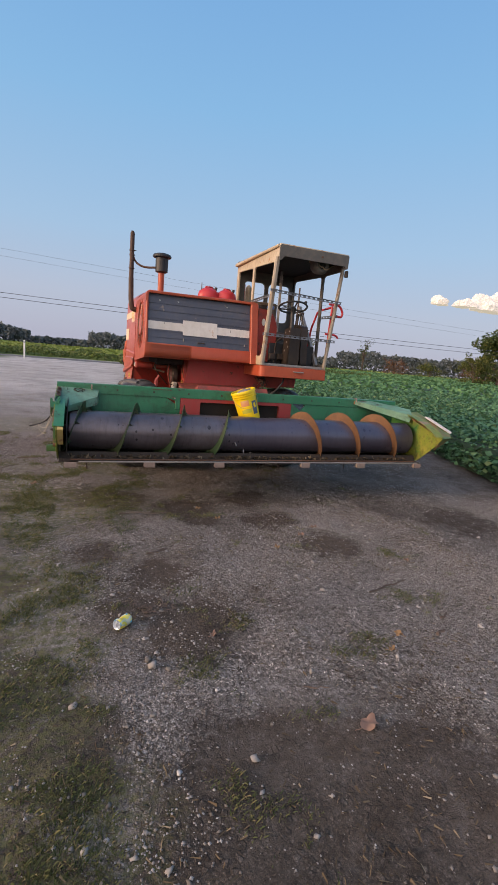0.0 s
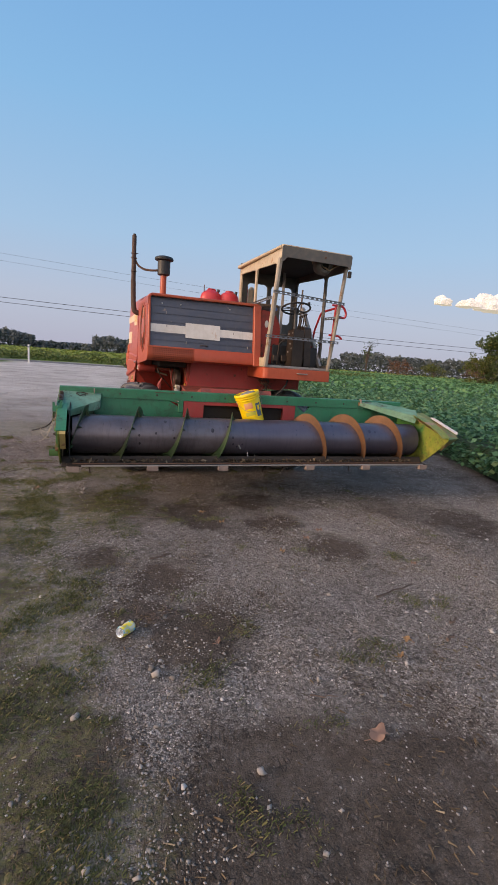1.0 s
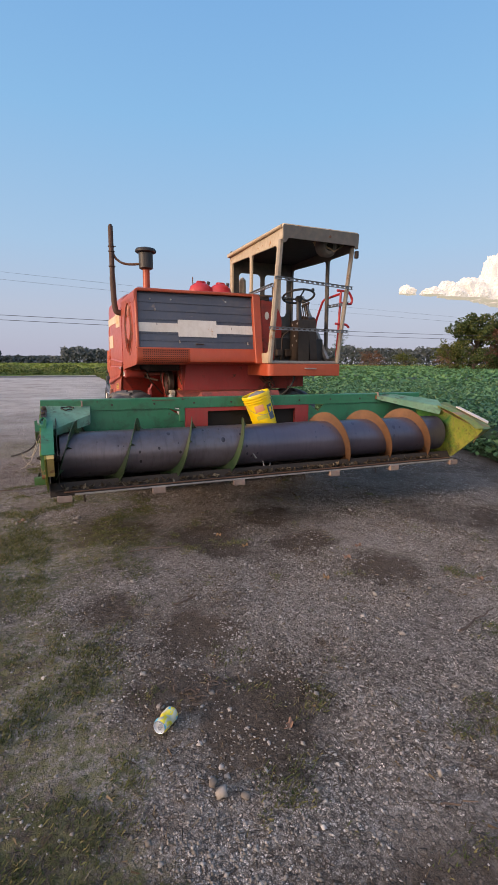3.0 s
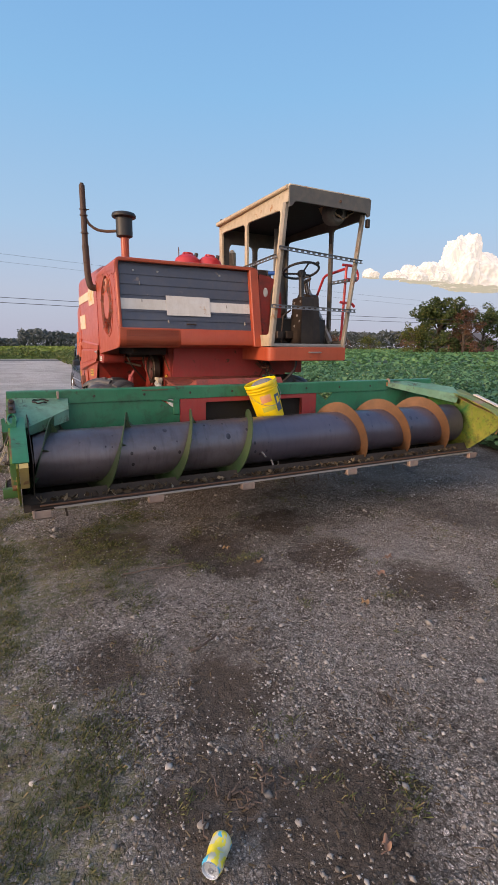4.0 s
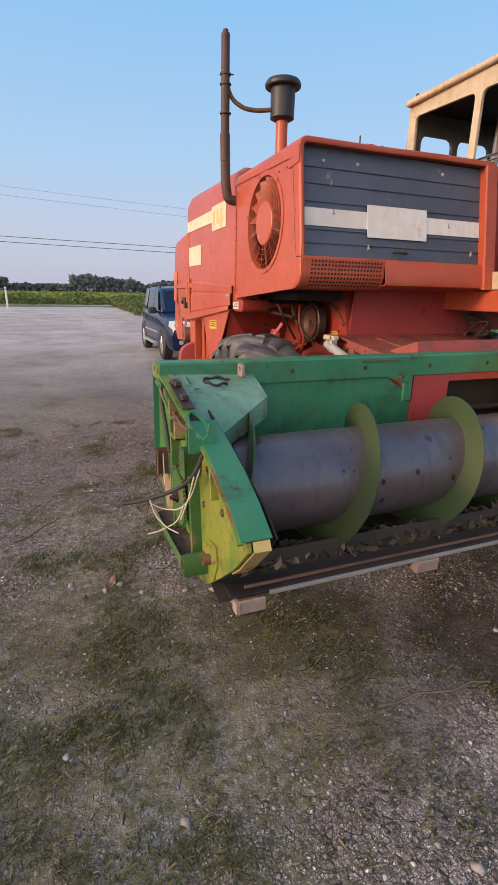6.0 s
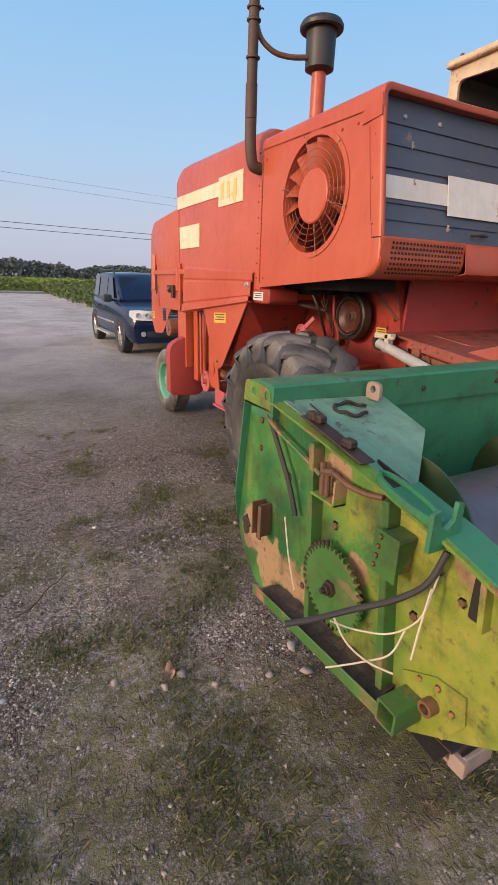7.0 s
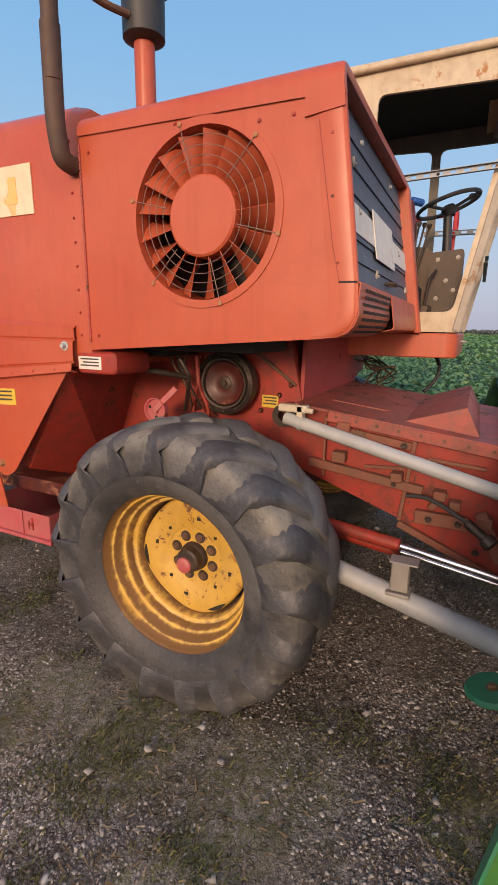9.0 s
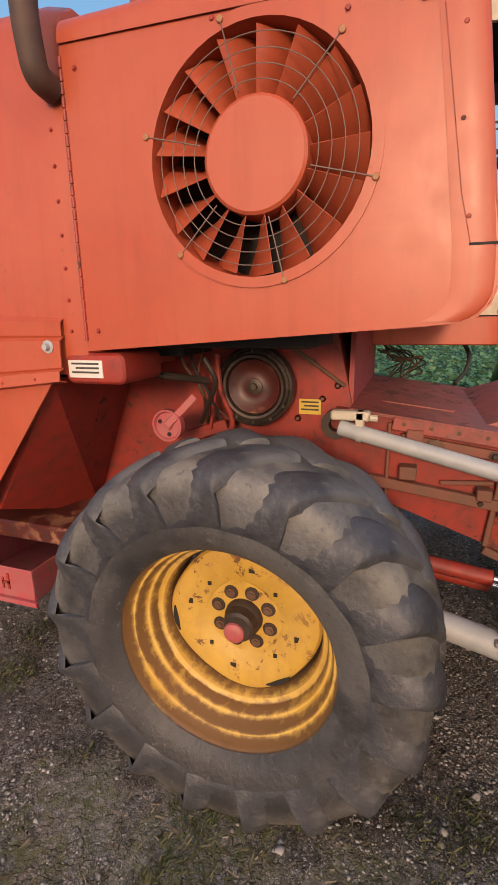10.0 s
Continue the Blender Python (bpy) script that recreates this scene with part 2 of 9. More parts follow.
def paint(name, base, faded, under=(0.16, 0.07, 0.035), worn=0.36, dust=0.25, dustcol=(0.22, 0.18, 0.14), rough=0.42, streak=0.4, scale=1.0, chip=9.0, stain=0.0, spec=0.5):
    """Old farm paint: faded patches, streaks, stains, chips down to rust, dust."""
    n = Net(name)
    big = n.noise(1.7 * scale, 5, 0.6)
    col = n.mix(n.ramp(big, (0.35, 0.0), (0.68, 1.0)), base, faded)
    run = n.noise(6 * scale, 4, 0.6, n.stretch(5, 5, 0.5))
    col = n.mix(n.math("MULTIPLY", n.ramp(run, (0.5, 0.0), (0.75, 1.0)), streak * 0.5), col, tuple(c * 0.55 for c in base))
    grime = n.noise(14 * scale, 6, 0.65)
    col = n.mix(n.math("MULTIPLY", n.ramp(grime, (0.42, 0.0), (0.72, 1.0)), dust), col, dustcol)
    chips = n.noise(chip * scale, 8, 0.72, dist=0.4)
    where = n.math("MULTIPLY", n.ramp(chips, (0.90 - worn - 0.02, 0.0), (0.90 - worn + 0.02, 1.0)), n.ramp(n.noise(2.1 * scale, 3), (0.40, 0.0), (0.56, 1.0)))
    rust = n.mix(n.noise(40, 4), under, tuple(min(1, c * 2.2) for c in under))
    col = n.mix(where, col, rust)
    if stain:
        oily = n.math("MULTIPLY", n.ramp(n.noise(3.6 * scale, 7, 0.72, dist=0.5), (0.52, 0.0), (0.68, 1.0)), stain)
        col = n.mix(oily, col, (0.026, 0.020, 0.014))
    n.bump(n.math("ADD", n.math("MULTIPLY", grime, 0.25), n.math("MULTIPLY", where, -0.3)), 0.22, 0.004)
    r = n.math("ADD", n.math("MULTIPLY", grime, 0.28), rough - 0.08)
    return n.done(col, n.math("ADD", r, n.math("MULTIPLY", where, 0.3), True), spec=spec)


def plain(name, a, b, rough=0.6, metal=0.0, scale=12.0, bump=0.15, dist=0.003):
    n = Net(name)
    f = n.noise(scale, 6, 0.6)
    g = n.noise(scale * 0.13, 3)
    col = n.mix(n.ramp(n.mix(0.5, f, g), (0.35, 0.0), (0.65, 1.0)), a, b)
    n.bump(f, bump, dist)
    return n.done(col, n.math("ADD", n.math("MULTIPLY", f, 0.25), rough - 0.12, True), metal)


M_RED = paint("faded_red_paint", (0.372, 0.063, 0.026), (0.415, 0.092, 0.044), under=(0.10, 0.040, 0.025), spec=0.40, worn=0.23, dust=0.13, dustcol=(0.20, 0.075, 0.042), rough=0.31, streak=0.42, stain=0.10)
# grime here also paints in the shadow on the lower body and hopper
M_RED_DARK = paint("grimy_red_and_shade", (0.33, 0.026, 0.013), (0.24, 0.026, 0.016), under=(0.045, 0.022, 0.016), worn=0.30, dust=0.45, dustcol=(0.055, 0.040, 0.030), rough=0.5, stain=0.4)
# oily red of the pulley, also the painted shade of the underside
M_RED_GRIM_SHADE = paint("oily_red_and_shade", (0.095, 0.016, 0.011), (0.060, 0.014, 0.011), worn=0.36, dust=0.6, dustcol=(0.03, 0.022, 0.018), rough=0.4)
M_CRIMSON = paint("crimson_paint", (0.27, 0.024, 0.022), (0.32, 0.045, 0.040), under=(0.06, 0.03, 0.02), worn=0.28, dust=0.3, dustcol=(0.16, 0.08, 0.06), rough=0.5)
M_RED_DUSTY = paint("dusty_red_paint", (0.30, 0.045, 0.030), (0.25, 0.070, 0.052), under=(0.06, 0.03, 0.02), worn=0.32, dust=0.7, dustcol=(0.11, 0.065, 0.052), rough=0.55, stain=0.6)
M_GREEN = paint("green_paint", (0.017, 0.145, 0.064), (0.042, 0.200, 0.105), under=(0.035, 0.030, 0.022), worn=0.27, dust=0.30, dustcol=(0.06, 0.12, 0.075), rough=0.42, stain=0.55)
def make_end_paint():
    """Green over older yellow over pinkish bare metal, worn through in large patches."""
    n = Net("worn_layered_green")
    a, b2, c = n.noise(3.4, 6, 0.65, dist=0.6), n.noise(2.3, 6, 0.68, n.stretch(1, 1.2, 0.7), 0.5), n.noise(16, 6, 0.65)
    sep = n.nt.nodes.new("ShaderNodeSeparateXYZ")
    n.link(n.obj, sep.inputs[0])
    fwd = n.nt.nodes.new("ShaderNodeMapRange")
    fwd.inputs["From Min"].default_value, fwd.inputs["From Max"].default_value = 5.30, 4.72
    fwd.inputs["To Min"].default_value, fwd.inputs["To Max"].default_value = -0.10, 0.20
    n.link(sep.outputs["Y"], fwd.inputs["Value"])
    col = n.mix(n.ramp(n.noise(5, 5, 0.6), (0.38, 0.0), (0.62, 1.0)), (0.012, 0.095, 0.030), (0.060, 0.190, 0.035))
    yel = n.mix(n.ramp(c, (0.3, 0.0), (0.7, 1.0)), (0.13, 0.20, 0.020), (0.26, 0.25, 0.045))
    col = n.mix(n.ramp(n.math("ADD", a, fwd.outputs[0]), (0.48, 0.0), (0.66, 1.0)), col, yel)
    bare = n.mix(c, (0.23, 0.140, 0.075), (0.33, 0.235, 0.130))
    spots = None
    for y, z, r in ((5.50, 0.64, 0.095), (5.39, 0.59, 0.11), (5.26, 0.58, 0.10), (5.18, 0.585, 0.06), (5.10, 1.02, 0.07), (4.98, 0.80, 0.05), (4.70, 0.985, 0.05)):
        d = n.nt.nodes.new("ShaderNodeVectorMath")
        d.operation = "DISTANCE"
        n.link(n.stretch(0, 1, 1), d.inputs[0])
        d.inputs[1].default_value = (0, y, z)
        m = n.math("SUBTRACT", 1.0, n.math("DIVIDE", d.outputs["Value"], r))
        spots = m if spots is None else n.math("MAXIMUM", spots, m)
    worn = n.math("ADD", n.math("MAXIMUM", spots, -0.9), n.math("MULTIPLY", n.math("SUBTRACT", b2, 0.5), 3.2))
    worn = n.math("ADD", worn, n.math("MULTIPLY", n.math("SUBTRACT", c, 0.5), 0.9))
    col = n.mix(n.ramp(worn, (0.10, 0.0), (0.28, 1.0)), col, bare)
    scratch = n.noise(7, 6, 0.75, n.stretch(1, 3, 0.7))
    col = n.mix(n.math("MULTIPLY", n.ramp(scratch, (0.60, 0.0), (0.66, 1.0)), 0.6), col, (0.19, 0.16, 0.07))
    col = n.mix(n.math("MULTIPLY", n.ramp(n.noise(30, 6, 0.7), (0.56, 0.0), (0.68, 1.0)), 0.8), col, (0.060, 0.038, 0.025))
    dirt = n.math("MULTIPLY", n.ramp(n.noise(4.5, 6, 0.7), (0.50, 0.0), (0.66, 1.0)), 0.75)
    col = n.mix(dirt, col, (0.036, 0.030, 0.016))
    n.bump(n.math("ADD", c, n.math("MULTIPLY", worn, -0.1)), 0.3, 0.004)
    return n.done(col, n.math("ADD", n.math("MULTIPLY", c, 0.3), 0.34))


M_GREEN_OLD = make_end_paint()
M_LIME = paint("lime_green_paint", (0.085, 0.21, 0.020), (0.15, 0.235, 0.035), under=(0.12, 0.065, 0.03), worn=0.37, dust=0.45, dustcol=(0.07, 0.06, 0.03), rough=0.45, stain=0.7)
M_GREEN_MID = paint("mid_green_paint", (0.022, 0.105, 0.022), (0.055, 0.150, 0.030), under=(0.14, 0.075, 0.04), worn=0.36, dust=0.45, dustcol=(0.07, 0.065, 0.03), rough=0.45, stain=0.7)
M_BEIGE = paint("cream_paint", (0.44, 0.36, 0.245), (0.50, 0.43, 0.31), under=(0.20, 0.10, 0.04), worn=0.30, dust=0.45, dustcol=(0.24, 0.19, 0.13), rough=0.5)
M_ROOF_GREY = paint("grey_cab_paint", (0.070, 0.069, 0.063), (0.105, 0.100, 0.088), worn=0.24, dust=0.35, rough=0.55)
# post cream greyed halfway towards its shaded front face
M_POST = paint("half_shaded_cream_paint", (0.27, 0.245, 0.20), (0.34, 0.31, 0.26), under=(0.14, 0.08, 0.04), worn=0.30, dust=0.4, dustcol=(0.15, 0.12, 0.09), rough=0.5)
M_TEAL = paint("teal_rim_paint", (0.06, 0.30, 0.20), (0.12, 0.36, 0.26), worn=0.3, rough=0.5)
M_PINK = paint("faded_pink_paint", (0.36, 0.060, 0.068), (0.42, 0.11, 0.11), worn=0.3, dust=0.3)
M_SLATE = paint("slate_blue_paint", (0.050, 0.060, 0.088), (0.070, 0.082, 0.115), under=(0.12, 0.10, 0.09), worn=0.25, dust=0.3, dustcol=(0.13, 0.12, 0.11), rough=0.45)
M_WHITE = paint("white_decal", (0.66, 0.64, 0.60), (0.56, 0.53, 0.47), under=(0.30, 0.20, 0.12), worn=0.28, dust=0.3, dustcol=(0.4, 0.34, 0.27), rough=0.5)
M_CREAM_DECAL = paint("cream_decal", (0.66, 0.52, 0.34), (0.70, 0.60, 0.45), under=(0.5, 0.25, 0.1), worn=0.3, dust=0.2, rough=0.5)
M_AMBER = plain("amber_ghost_letters", (0.62, 0.36, 0.08), (0.66, 0.44, 0.16), 0.5)
M_YELLOW_LABEL = plain("yellow_sticker", (0.62, 0.42, 0.03), (0.5, 0.36, 0.06), 0.45)
M_LABEL_INK = plain("sticker_ink", (0.03, 0.025, 0.02), (0.06, 0.05, 0.04), 0.5)
# near-black with the shade of holes, gaps and interiors put into the colour
M_BLACK = plain("recess_shade_black", (0.008, 0.007, 0.006), (0.016, 0.014, 0.012), 0.8)
M_IRON = plain("oily_iron", (0.035, 0.028, 0.024), (0.075, 0.055, 0.042), 0.5, 0.5)
M_RUST = plain("rusty_iron", (0.075, 0.038, 0.023), (0.14, 0.075, 0.043), 0.7, 0.1, 22, 0.4)
M_EXHAUST = plain("burnt_exhaust_rust", (0.040, 0.024, 0.018), (0.090, 0.050, 0.034), 0.65, 0.1, 20, 0.3)
M_RUST_DARK = plain("brown_rust", (0.20, 0.10, 0.045), (0.12, 0.068, 0.038), 0.6, 0.25, 14, 0.3)
M_RUST_RED = plain("rusty_red_bar", (0.20, 0.06, 0.035), (0.13, 0.065, 0.04), 0.65, 0.0, 20, 0.3)
M_RUST_LIGHT = plain("orange_rust", (0.36, 0.17, 0.07), (0.26, 0.13, 0.065), 0.6, 0.2, 16, 0.3)
M_GALV = plain("grey_painted_tube", (0.24, 0.265, 0.28), (0.38, 0.385, 0.38), 0.5, 0.0, 9, 0.12)
M_ZINC = plain("zinc_strut", (0.17, 0.19, 0.215), (0.25, 0.265, 0.285), 0.5, 0.3, 15, 0.1)
M_STEEL_GREY = plain("grey_steel", (0.24, 0.23, 0.22), (0.34, 0.32, 0.29), 0.5, 0.4, 12, 0.15)
M_GUARD = plain("dull_guard_wire", (0.13, 0.085, 0.068), (0.20, 0.145, 0.12), 0.6, 0.2)
M_CLAMP = plain("cream_clamp", (0.42, 0.37, 0.28), (0.52, 0.47, 0.37), 0.5, 0.0, 18, 0.2)
M_CHROME = plain("chrome_rod", (0.75, 0.75, 0.76), (0.65, 0.65, 0.66), 0.17, 1.0, 5, 0.02)
M_RUBBER = plain("black_rubber", (0.018, 0.018, 0.019), (0.035, 0.034, 0.033), 0.75, 0, 25, 0.2)
M_DARK_PLASTIC = plain("dark_plastic", (0.012, 0.014, 0.016), (0.028, 0.030, 0.032), 0.5)
M_SEAT = plain("worn_brown_vinyl", (0.09, 0.065, 0.045), (0.16, 0.12, 0.085), 0.6)
M_BLUE_CAP = plain("blue_plastic", (0.02, 0.09, 0.35), (0.03, 0.12, 0.4), 0.4)
M_CAN = plain("red_plastic_can", (0.42, 0.022, 0.03), (0.50, 0.04, 0.045), 0.38, 0, 6, 0.05)
M_TAN_LINER = plain("torn_foam_liner", (0.20, 0.145, 0.085), (0.33, 0.24, 0.14), 0.85, 0, 14, 0.5, 0.01)


def make_tyre(name, dusty):
    """Weathered rubber; the hollows between the lugs hold pale dried mud, the lugs are rubbed dark."""
    n = Net(name)
    f, g = n.noise(9, 6, 0.65), n.noise(2.4, 5, 0.6, dist=0.6)
    dark, worn = ((0.020, 0.020, 0.022), (0.046, 0.045, 0.046)) if dusty > 0 else ((0.016, 0.017, 0.022), (0.042, 0.044, 0.052))
    col = n.mix(n.ramp(f, (0.3, 0.0), (0.7, 1.0)), dark, worn)
    # pale grey mottling, painted in place of sky light on the rubber
    col = n.mix(n.math("MULTIPLY", n.ramp(g, (0.46, 0.0), (0.62, 1.0)), 0.6), col, (0.120, 0.119, 0.116))
    far = n.nt.nodes.new("ShaderNodeVectorMath")
    far.operation = "DISTANCE"
    n.link(n.stretch(0, 1, 1), far.inputs[0])
    far.inputs[1].default_value = (0, 6.70, 0.572)
    if dusty > 0:
        tread = n.ramp(far.outputs["Value"], (0.50, 0.0), (0.575, 1.0))
        mud = n.math("MULTIPLY", n.math("MULTIPLY", n.ramp(n.noise(4.3, 7, 0.68), (0.40, 0.0), (0.60, 1.0)), 0.8), tread)
        col = n.mix(mud, col, n.mix(f, (0.15, 0.14, 0.115), (0.27, 0.25, 0.205)))
    else:
        mud = n.math("MULTIPLY", n.ramp(n.noise(6.0, 7, 0.70), (0.55, 0.0), (0.64, 1.0)), 0.5)
        col = n.mix(mud, col, (0.140, 0.137, 0.130))
    scuff = n.math("MULTIPLY", n.ramp(n.noise(38, 5, 0.7), (0.55, 0.0), (0.68, 1.0)), 0.5)
    col = n.mix(scuff, col, (0.020, 0.019, 0.020))
    pale = n.math("MULTIPLY", n.ramp(n.noise(26, 6, 0.75), (0.60, 0.0), (0.68, 1.0)), 0.5)
    col = n.mix(pale, col, (0.17, 0.165, 0.155))
    n.bump(n.math("ADD", n.noise(60, 4), n.math("MULTIPLY", f, 1.2)), 0.5, 0.006)
    return n.done(col, n.math("ADD", n.math("MULTIPLY", f, 0.3), 0.40), spec=0.5)


def make_auger():
    n = Net("worn_auger_steel")
    g = n.noise(2.2, 5, 0.6, n.stretch(0.5, 1, 1))
    f = n.noise(18, 6, 0.65)
    col = n.mix(n.ramp(g, (0.35, 0.0), (0.65, 1.0)), (0.105, 0.090, 0.098), (0.190, 0.168, 0.180))
    col = n.mix(n.math("MULTIPLY", n.ramp(f, (0.5, 0.0), (0.7, 1.0)), 0.35), col, (0.13, 0.090, 0.070))
    run = n.noise(5, 4, 0.6, n.stretch(6, 1, 1))
    col = n.mix(n.math("MULTIPLY", n.ramp(run, (0.5, 0.0), (0.7, 1.0)), 0.4), col, (0.070, 0.058, 0.060))
    for sc, lo, hi, pick in ((8.0, 0.19, 0.22, 0.40), (17.0, 0.22, 0.26, 0.45)):
        v = n.voronoi(sc, "F1", n.stretch(1, 0.8, 0.8))
        one = n.nt.nodes.new("ShaderNodeSeparateColor")
        n.link(v.outputs["Color"], one.inputs[0])
        here = n.math("MULTIPLY", n.ramp(one.outputs[0], (pick, 1.0), (pick + 0.02, 0.0)), n.ramp(n.noise(1.7, 3), (0.50, 0.0), (0.54, 1.0)))
        spots = n.math("MULTIPLY", n.ramp(n.math("ADD", v.outputs["Distance"], n.math("MULTIPLY", f, 0.10)), (lo, 1.0), (hi, 0.0)), here)
        col = n.mix(n.math("MULTIPLY", spots, 0.85), col, (0.020, 0.016, 0.019))
    sep = n.nt.nodes.new("ShaderNodeSeparateXYZ")
    n.link(n.obj, sep.inputs[0])
    # bluish sheen of the right half, mixed into the colour along x
    blue = n.math("MULTIPLY", n.ramp(n.math("DIVIDE", n.math("ADD", sep.outputs["X"], n.math("MULTIPLY", g, 0.8)), 4.5), (0.44, 0.0), (0.54, 1.0)), 0.55)
    col = n.mix(blue, col, n.mix(g, (0.070, 0.072, 0.125), (0.120, 0.115, 0.165)))
    dent = n.noise(1.6, 3, 0.5)
    n.bump(n.math("ADD", n.math("MULTIPLY", f, 0.05), dent), 0.5, 0.03)
    return n.done(col, n.math("ADD", n.math("MULTIPLY", f, 0.22), 0.22), 0.55)


def make_bucket():
    n = Net("yellow_bucket_plastic")
    g = n.noise(8, 4)
    return n.done(n.mix(n.math("MULTIPLY", n.ramp(g, (0.45, 0.0), (0.75, 1.0)), 0.3), (0.80, 0.58, 0.0), (0.55, 0.38, 0.03)), 0.38)


M_TYRE, M_LUG, M_AUGER, M_BUCKET = make_tyre("dusty_tyre", 0.15), make_tyre("worn_lug_rubber", 0.0), make_auger(), make_bucket()


def make_rim():
    """Yellow wheel paint with rust lying in the grooves of the rim."""
    n = Net("yellow_rim_paint")
    far = n.nt.nodes.new("ShaderNodeVectorMath")
    far.operation = "DISTANCE"
    n.link(n.stretch(0, 1, 1), far.inputs[0])
    far.inputs[1].default_value = (0, 6.70, 0.572)
    r, f, g = far.outputs["Value"], n.noise(22, 6, 0.7), n.noise(5, 5, 0.6)
    col = n.mix(n.ramp(g, (0.35, 0.0), (0.65, 1.0)), (0.50, 0.300, 0.050), (0.58, 0.400, 0.105))
    col = n.mix(n.math("MULTIPLY", n.ramp(f, (0.45, 0.0), (0.70, 1.0)), 0.35), col, (0.30, 0.17, 0.06))
    ring = n.ramp(r, (0.264, 0.80), (0.276, 0.05), (0.287, 0.10), (0.294, 0.75), (0.301, 0.08), (0.309, 0.15), (0.317, 0.80), (0.324, 0.10), (0.331, 0.30), (0.338, 0.95), (0.347, 0.45), (0.356, 0.12), (0.362, 0.70))
    where = n.ramp(n.math("ADD", n.math("MULTIPLY", ring, 0.34), n.math("ADD", n.math("MULTIPLY", f, 0.50), n.math("MULTIPLY", g, 0.40))), (0.51, 0.0), (0.66, 1.0))
    col = n.mix(n.math("MULTIPLY", where, 0.9), col, n.mix(f, (0.075, 0.034, 0.017), (0.20, 0.095, 0.04)))
    flange = n.math("MULTIPLY", n.ramp(r, (0.345, 0.0), (0.352, 1.0)), n.ramp(n.noise(9, 5, 0.7), (0.35, 0.1), (0.6, 0.6)))
    col = n.mix(flange, col, (0.28, 0.19, 0.11))
    n.bump(f, 0.25, 0.003)
    return n.done(col, n.math("ADD", n.math("MULTIPLY", f, 0.3), 0.36))


M_RIM = make_rim()
M_DISC = paint("yellow_disc_paint", (0.48, 0.285, 0.036), (0.54, 0.355, 0.08), under=(0.10, 0.045, 0.020), worn=0.305, dust=0.35, dustcol=(0.30, 0.17, 0.06), rough=0.5, scale=1.2, chip=16.0)

# ---- ground ----
def field_edge(y):
    """x at which the crop by the yard begins."""
    return 6.15 + 0.34 * (y - 5.1) if y < 9 else 7.48 + 0.10 * (y - 9)


DARK_SPOTS = ((-0.15, 2.1, 0.36), (-0.55, 2.6, 0.4), (0.2, 1.7, 0.28), (-0.35, 3.2, 0.3), (0.55, 2.72, 0.24), (-0.15, 1.25, 0.35), (0.15, 1.15, 0.25), (-0.5, 1.8, 0.3), (1.00, 1.25, 0.55), (1.45, 1.10, 0.62), (0.75, 1.05, 0.38), (1.75, 1.0, 0.5), (0.85, 2.50, 0.34), (0.80, 3.20, 0.26), (1.30, 4.70, 0.32), (2.05, 4.20, 0.26), (2.1, 5.0, 0.30), (2.40, 3.58, 0.28), (4.3, 4.0, 0.45), (1.36, 4.32, 0.22), (0.55, 5.05, 0.35), (0.36, 3.66, 0.2))
WEEDY = ((-0.35, 2.6, 0.45), (-0.25, 3.3, 0.45), (0.10, 2.45, 0.28), (0.0, 3.0, 0.3), (0.06, 1.95, 0.26), (0.15, 1.40, 0.34), (-0.3, 1.6, 0.5), (0.05, 4.80, 0.60), (-0.35, 5.20, 0.60), (0.10, 4.55, 0.35), (0.45, 4.95, 0.35), (-0.15, 4.25, 0.40), (0.75, 5.45, 0.20), (-0.40, 5.85, 0.30), (0.06, 6.25, 0.26), (0.60, 6.72, 0.28), (0.55, 6.20, 0.26), (0.52, 7.20, 0.26), (-0.65, 5.2, 0.30), (-1.2, 4.6, 0.8), (-0.2, 4.3, 0.25), (-0.9, 10.0, 0.9), (-0.5, 6.6, 0.3), (-0.5, 4.3, 0.25))
PALE = ((0.58, 1.70, 0.20), (0.55, 1.95, 0.18), (1.60, 3.20, 0.50), (2.15, 2.65, 0.55), (3.05, 2.85, 0.7), (2.25, 2.15, 0.5), (1.42, 2.15, 0.40), (2.3, 1.75, 0.4), (1.15, 3.9, 0.35), (2.95, 3.95, 0.45), (4.8, 4.2, 0.7), (0.9, 2.0, 0.25), (0.45, 3.95, 0.35), (1.0, 4.2, 0.25), (0.05, 4.0, 0.3), (0.22, 7.0, 0.25), (-0.5, 8.2, 0.9), (0.15, 8.7, 0.7), (-0.6, 6.1, 0.35), (3.4, 2.2, 0.8), (-0.3, 7.1, 0.5), (-0.9, 7.4, 0.6), (0.35, 7.7, 0.4), (-0.2, 9.5, 0.9), (-1.3, 6.6, 0.5), (0.0, 5.9, 0.25), (5.2, 3.0, 0.7))


